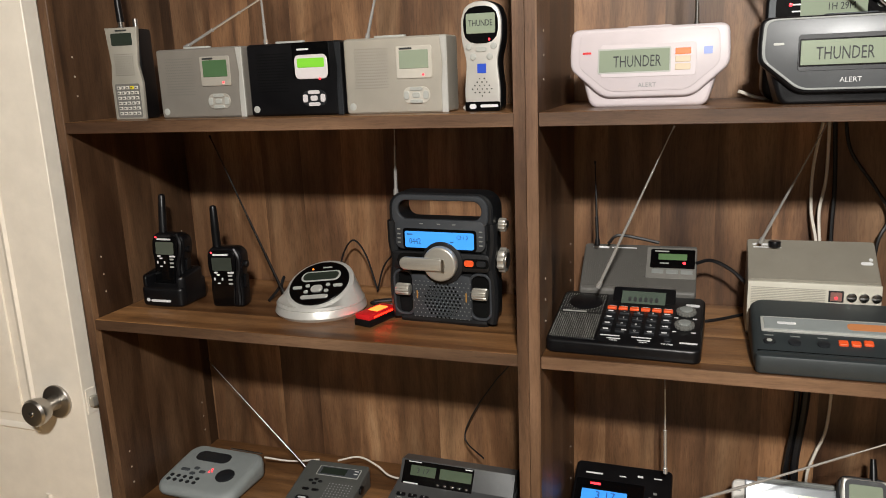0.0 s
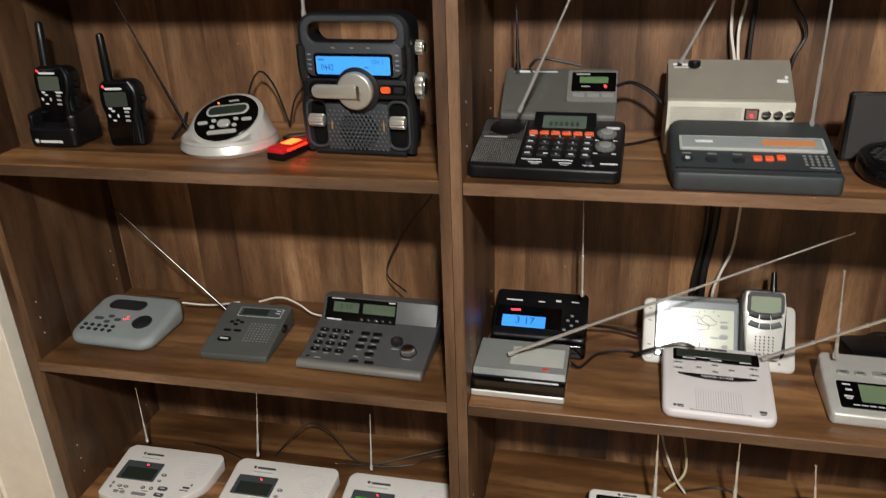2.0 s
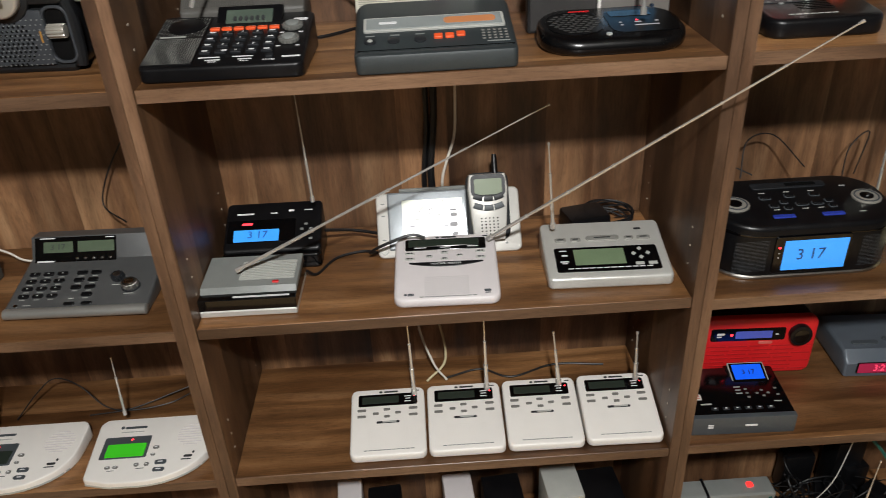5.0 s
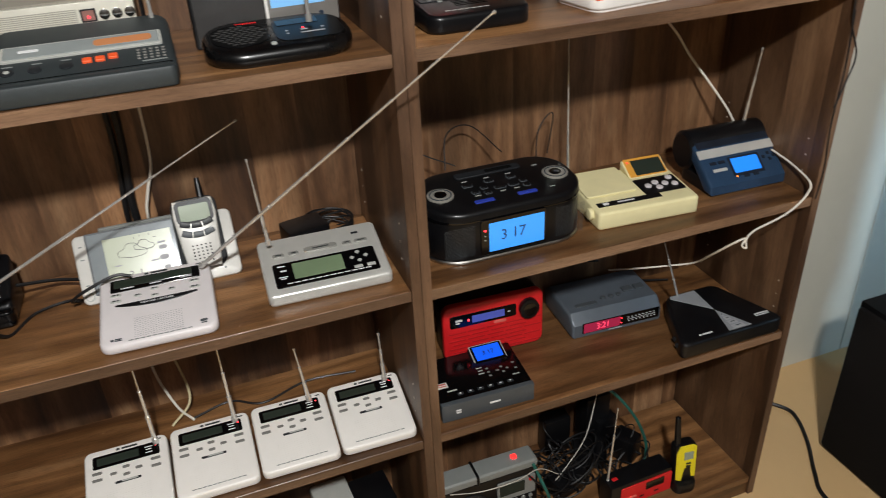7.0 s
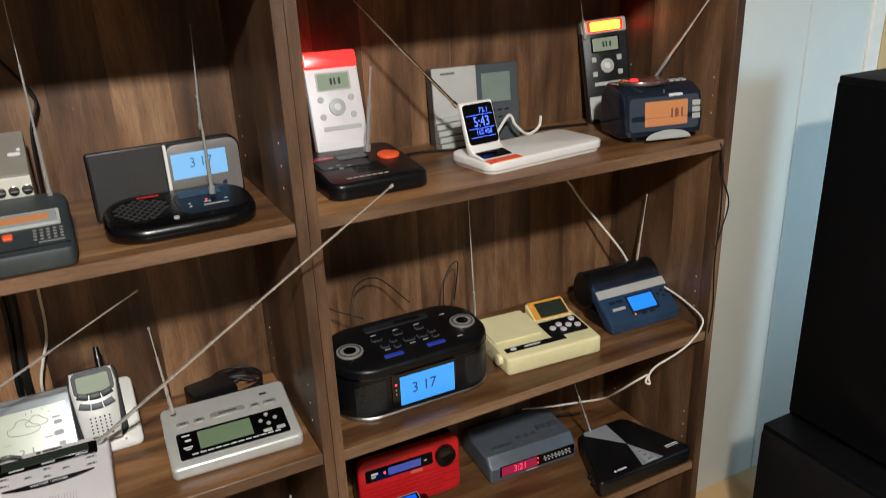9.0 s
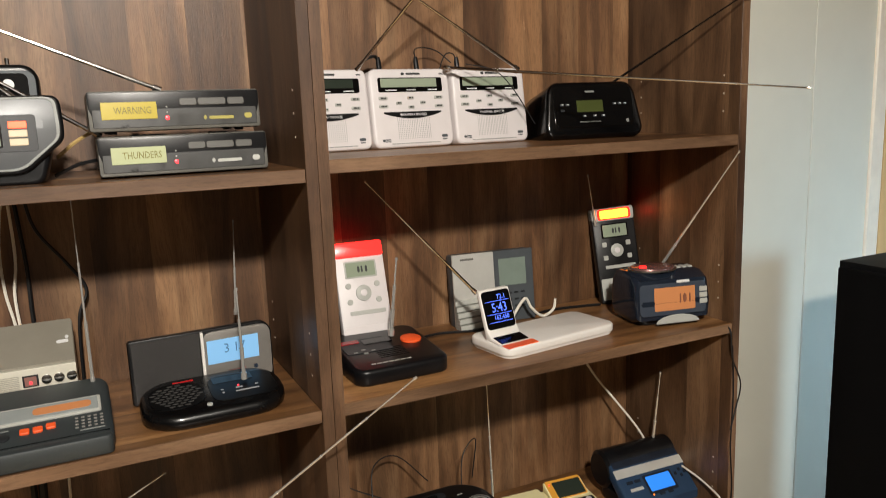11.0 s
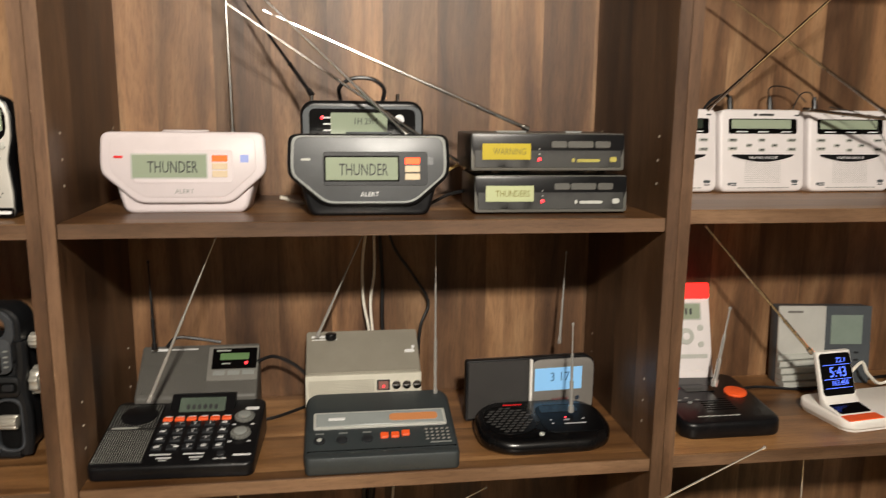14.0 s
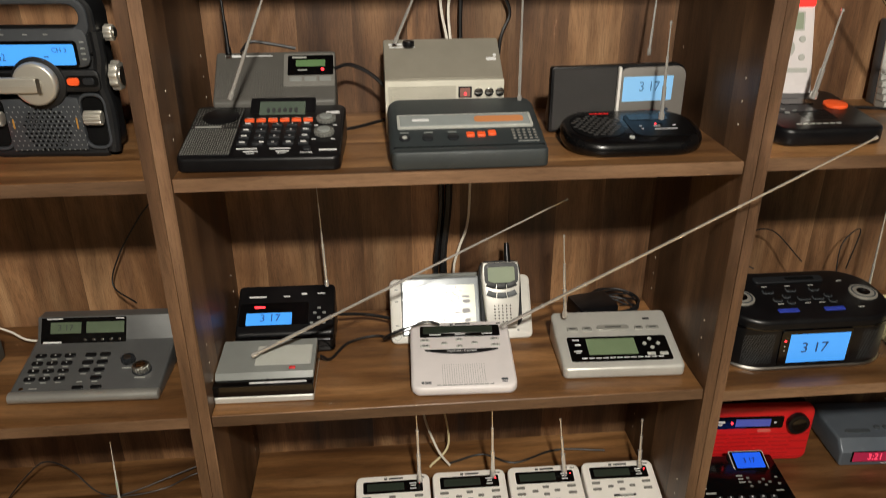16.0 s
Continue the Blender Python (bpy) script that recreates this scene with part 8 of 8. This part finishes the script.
for pts, r in (([(1.79, 0.24, 1.694), (1.784, 0.25, 1.7), (1.762, 0.26, 1.685), (1.74, 0.27, 1.63)], 0.003), ([(1.86, 0.241, 1.694), (1.863, 0.25, 1.711), (1.885, 0.26, 1.716), (1.915, 0.266, 1.71), (1.94, 0.262, 1.69)], 0.0011), ([(1.94, 0.241, 1.694), (1.937, 0.25, 1.705), (1.924, 0.258, 1.7), (1.91, 0.27, 1.65)], 0.0011)):
    cable(pts, r, CORDB, "thin black lead plugged into a white radio", "cable", "radio leads")
cable([(1.93, 0.185, 1.682), (1.97, 0.16, 1.67), (2.01, 0.165, 1.64), (2.06, 0.17, 1.575)], 0.0009, CORDB, "hair-thin black wire across a white radio")
# second shelf beside the loudspeakers
cable([(2.02, 0.2, 1.21), (2.05, 0.2, 1.245), (2.065, 0.2, 1.225), (2.09, 0.2, 1.205), (2.115, 0.2, 1.215), (2.12, 0.2, 1.235)], 0.0028, CORDW, "white cord behind the charging pad")
cable([(1.82, 0.22, 1.1945), (1.88, 0.235, 1.1945), (1.95, 0.215, 1.1945), (2.0, 0.22, 1.1945)], 0.0025, CORDB, "black cord lying along the shelf back")
cable([(2.1, 0.25, 1.1945), (2.16, 0.26, 1.1945), (2.22, 0.25, 1.1945), (2.26, 0.24, 1.1945)], 0.003, CORDB, "black cord lying along the shelf back")
# white cord over the third shelf
cable([(2.16, 0.292, 1.168), (2.225, 0.284, 1.09), (2.25, 0.28, 1.06), (2.27, 0.26, 1.02), (2.3, 0.23, 0.97), (2.33, 0.205, 0.92), (2.345, 0.19, 0.885)], 0.0024, CORDW, "white cord coming down to the blue radio")
cable([(2.37, 0.11, 0.86), (2.374, 0.06, 0.85), (2.366, 0.0, 0.838), (2.358, -0.008, 0.818), (2.332, -0.009, 0.795), (2.298, -0.009, 0.78), (2.25, -0.009, 0.768), (2.231, -0.01, 0.754), (2.232, -0.012, 0.735), (2.222, -0.011, 0.742), (2.228, -0.01, 0.755), (2.205, -0.006, 0.748), (2.2, 0.04, 0.7), (2.23, 0.12, 0.63), (2.19, 0.16, 0.61), (2.14, 0.19, 0.6), (2.11, 0.25, 0.57)], 0.002, CORDW, "white cord hanging over the shelf edge with a small loop")
for pts in ([(1.64, 0.27, 0.99), (1.68, 0.24, 0.94), (1.74, 0.2, 0.915)], [(1.72, 0.2, 0.91), (1.74, 0.24, 0.96), (1.79, 0.25, 0.965), (1.84, 0.22, 0.915)], [(1.9, 0.2, 0.87), (1.93, 0.25, 0.93), (1.96, 0.25, 0.96), (1.95, 0.25, 0.88)]):
    cable(pts, 0.0012, CORDB, "thin dark wire behind the dock clock", "cable", "thin wires")
cable([(1.93, 0.29, 0.62), (2.0, 0.285, 0.6), (2.1, 0.28, 0.58)], 0.0024, CORDB, "black cord behind the grey clock radio")
cable([(2.17, 0.26, 0.53), (2.21, 0.27, 0.505), (2.28, 0.26, 0.493)], 0.0022, CORDB, "black cord on the fourth shelf")
# wires along the outer side panel
cable([(2.376, 0.01, 1.187), (2.374, -0.004, 1.176), (2.38, -0.004, 1.126), (2.404, -0.004, 1.07), (2.393, -0.004, 1.02), (2.381, -0.004, 0.98)], 0.0014, CORDB, "thin black wire taped to the bookcase edge")
cable([(2.38, -0.004, 1.15), (2.386, -0.004, 1.05), (2.383, -0.004, 0.95), (2.39, -0.004, 0.86), (2.385, -0.004, 0.8)], 0.0014, CORDB, "thin black wire taped to the bookcase edge")
cable([(2.19, 0.05, 1.96), (2.235, 0.004, 1.962), (2.25, -0.004, 1.945), (2.262, -0.004, 1.9), (2.268, 0.0, 1.83)], 0.001, CORDB, "thin dark wire hanging from the bookcase top")
# lowest shelves
Z5 = Z["c"][4]
rnd = random.Random(4)
for i in range(26):
    cx, cy, cz = rnd.uniform(1.9, 2.14), rnd.uniform(0.1, 0.25), rnd.uniform(0.0, 0.07)
    start, lean, span = rnd.uniform(0, 6.28), rnd.uniform(0.2, 1.0), rnd.uniform(0.025, 0.06)
    pts = []
    for s in range(11):
        a, r = start + 0.8 * s, span * (0.8 + 0.05 * s)
        pts.append((cx + r * math.cos(a), min(cy + 0.7 * r * math.sin(a), 0.285), Z5 + 0.004 + (cz + lean * r * (1 + math.sin(a + start))) * math.sin(math.pi * s / 10)))
    cable(pts, rnd.choice((0.0014, 0.0018, 0.0024)), CORDB, "tangled black cord heaped on the lowest shelf", "cable", "heap of cords")
for x, y, w, d, h, a in ((2.12, 0.25, 0.06, 0.05, 0.09, 10), (2.06, 0.2, 0.08, 0.06, 0.055, -25), (2.15, 0.18, 0.05, 0.06, 0.07, 30), (2.0, 0.27, 0.07, 0.04, 0.11, 0), (1.97, 0.15, 0.09, 0.06, 0.04, 15), (2.1, 0.26, 0.07, 0.05, 0.16, 5)):
    power_brick(pose(x, y, Z5, 0, 0, a), w, d, h, BLACK, "black power adapter among heaped cords")
power_brick(pose(2.105, 0.262, Z5 + 0.161, 0, 0, -12), 0.06, 0.045, 0.075, BLACK, "black plug-in power adapter stacked on another")
cable([(2.05, 0.2, 0.3), (2.09, 0.17, 0.29), (2.14, 0.15, 0.22), (2.17, 0.14, 0.15), (2.175, 0.13, 0.1), (2.15, 0.12, Z5 + 0.004)], 0.0038, CORDG, "green cord arching over the lowest shelf")
cable([(1.865, 0.12, 0.2), (1.875, 0.08, 0.16), (1.9, 0.06, 0.09), (1.95, 0.05, Z5 + 0.004), (2.0, 0.06, Z5 + 0.004)], 0.0038, CORDG, "green cord beside the portable radio")
cable([(2.09, 0.22, 0.31), (2.06, 0.19, 0.25), (2.02, 0.16, 0.18), (1.97, 0.15, 0.12), (1.93, 0.14, 0.09)], 0.0011, IVORY, "thin pale cord over the heap")
cable([(1.66, 0.1, 0.21), (1.72, 0.07, 0.225), (1.8, 0.07, 0.222), (1.87, 0.1, 0.2), (1.93, 0.12, 0.14)], 0.0011, IVORY, "thin pale cord over the portable radio")
# power strip and adapters seen below the fourth shelf of the middle bookcase
for x, w, h, mat, label in ((0.99, 0.05, 0.27, WHITE, "white power adapter on the lowest shelf"), (1.06, 0.07, 0.24, BLACK, "black power adapter on the lowest shelf"), (1.21, 0.06, 0.265, WHITE, "white power adapter on the lowest shelf"),
                           (1.3, 0.08, 0.25, BLACK, "black power adapter on the lowest shelf"), (1.42, 0.075, 0.27, PALE, "pale grey power adapter on the lowest shelf"), (1.5, 0.08, 0.25, BLACK, "black power adapter on the lowest shelf")):
    h *= 0.88
    tower = power_brick(pose(x, 0.12, Z["b"][4], 0, 0, 4), w, 0.09, h, mat, label)
    pad(tower, "switch", face((0, -0.045, h - 0.03)), -w * 0.2, 0, 0.014, 0.012, 0.002, ORANGE if mat is not BLACK else SOFT, 0.003)
cable([(1.36, 0.06, 0.28), (1.4, 0.05, 0.305), (1.44, 0.05, 0.3), (1.46, 0.06, 0.26)], 0.003, CORDW, "white cord looping over the adapters")
# cord on the floor
cable([(2.5, 0.3, 0.006), (2.6, 0.27, 0.006), (2.67, 0.2, 0.006), (2.672, 0.15, 0.006), (2.63, 0.065, 0.006), (2.575, -0.015, 0.006), (2.54, -0.09, 0.006), (2.56, -0.25, 0.006), (2.6, -0.5, 0.006)], 0.005, CORDB, "black power cord lying on the tan floor")
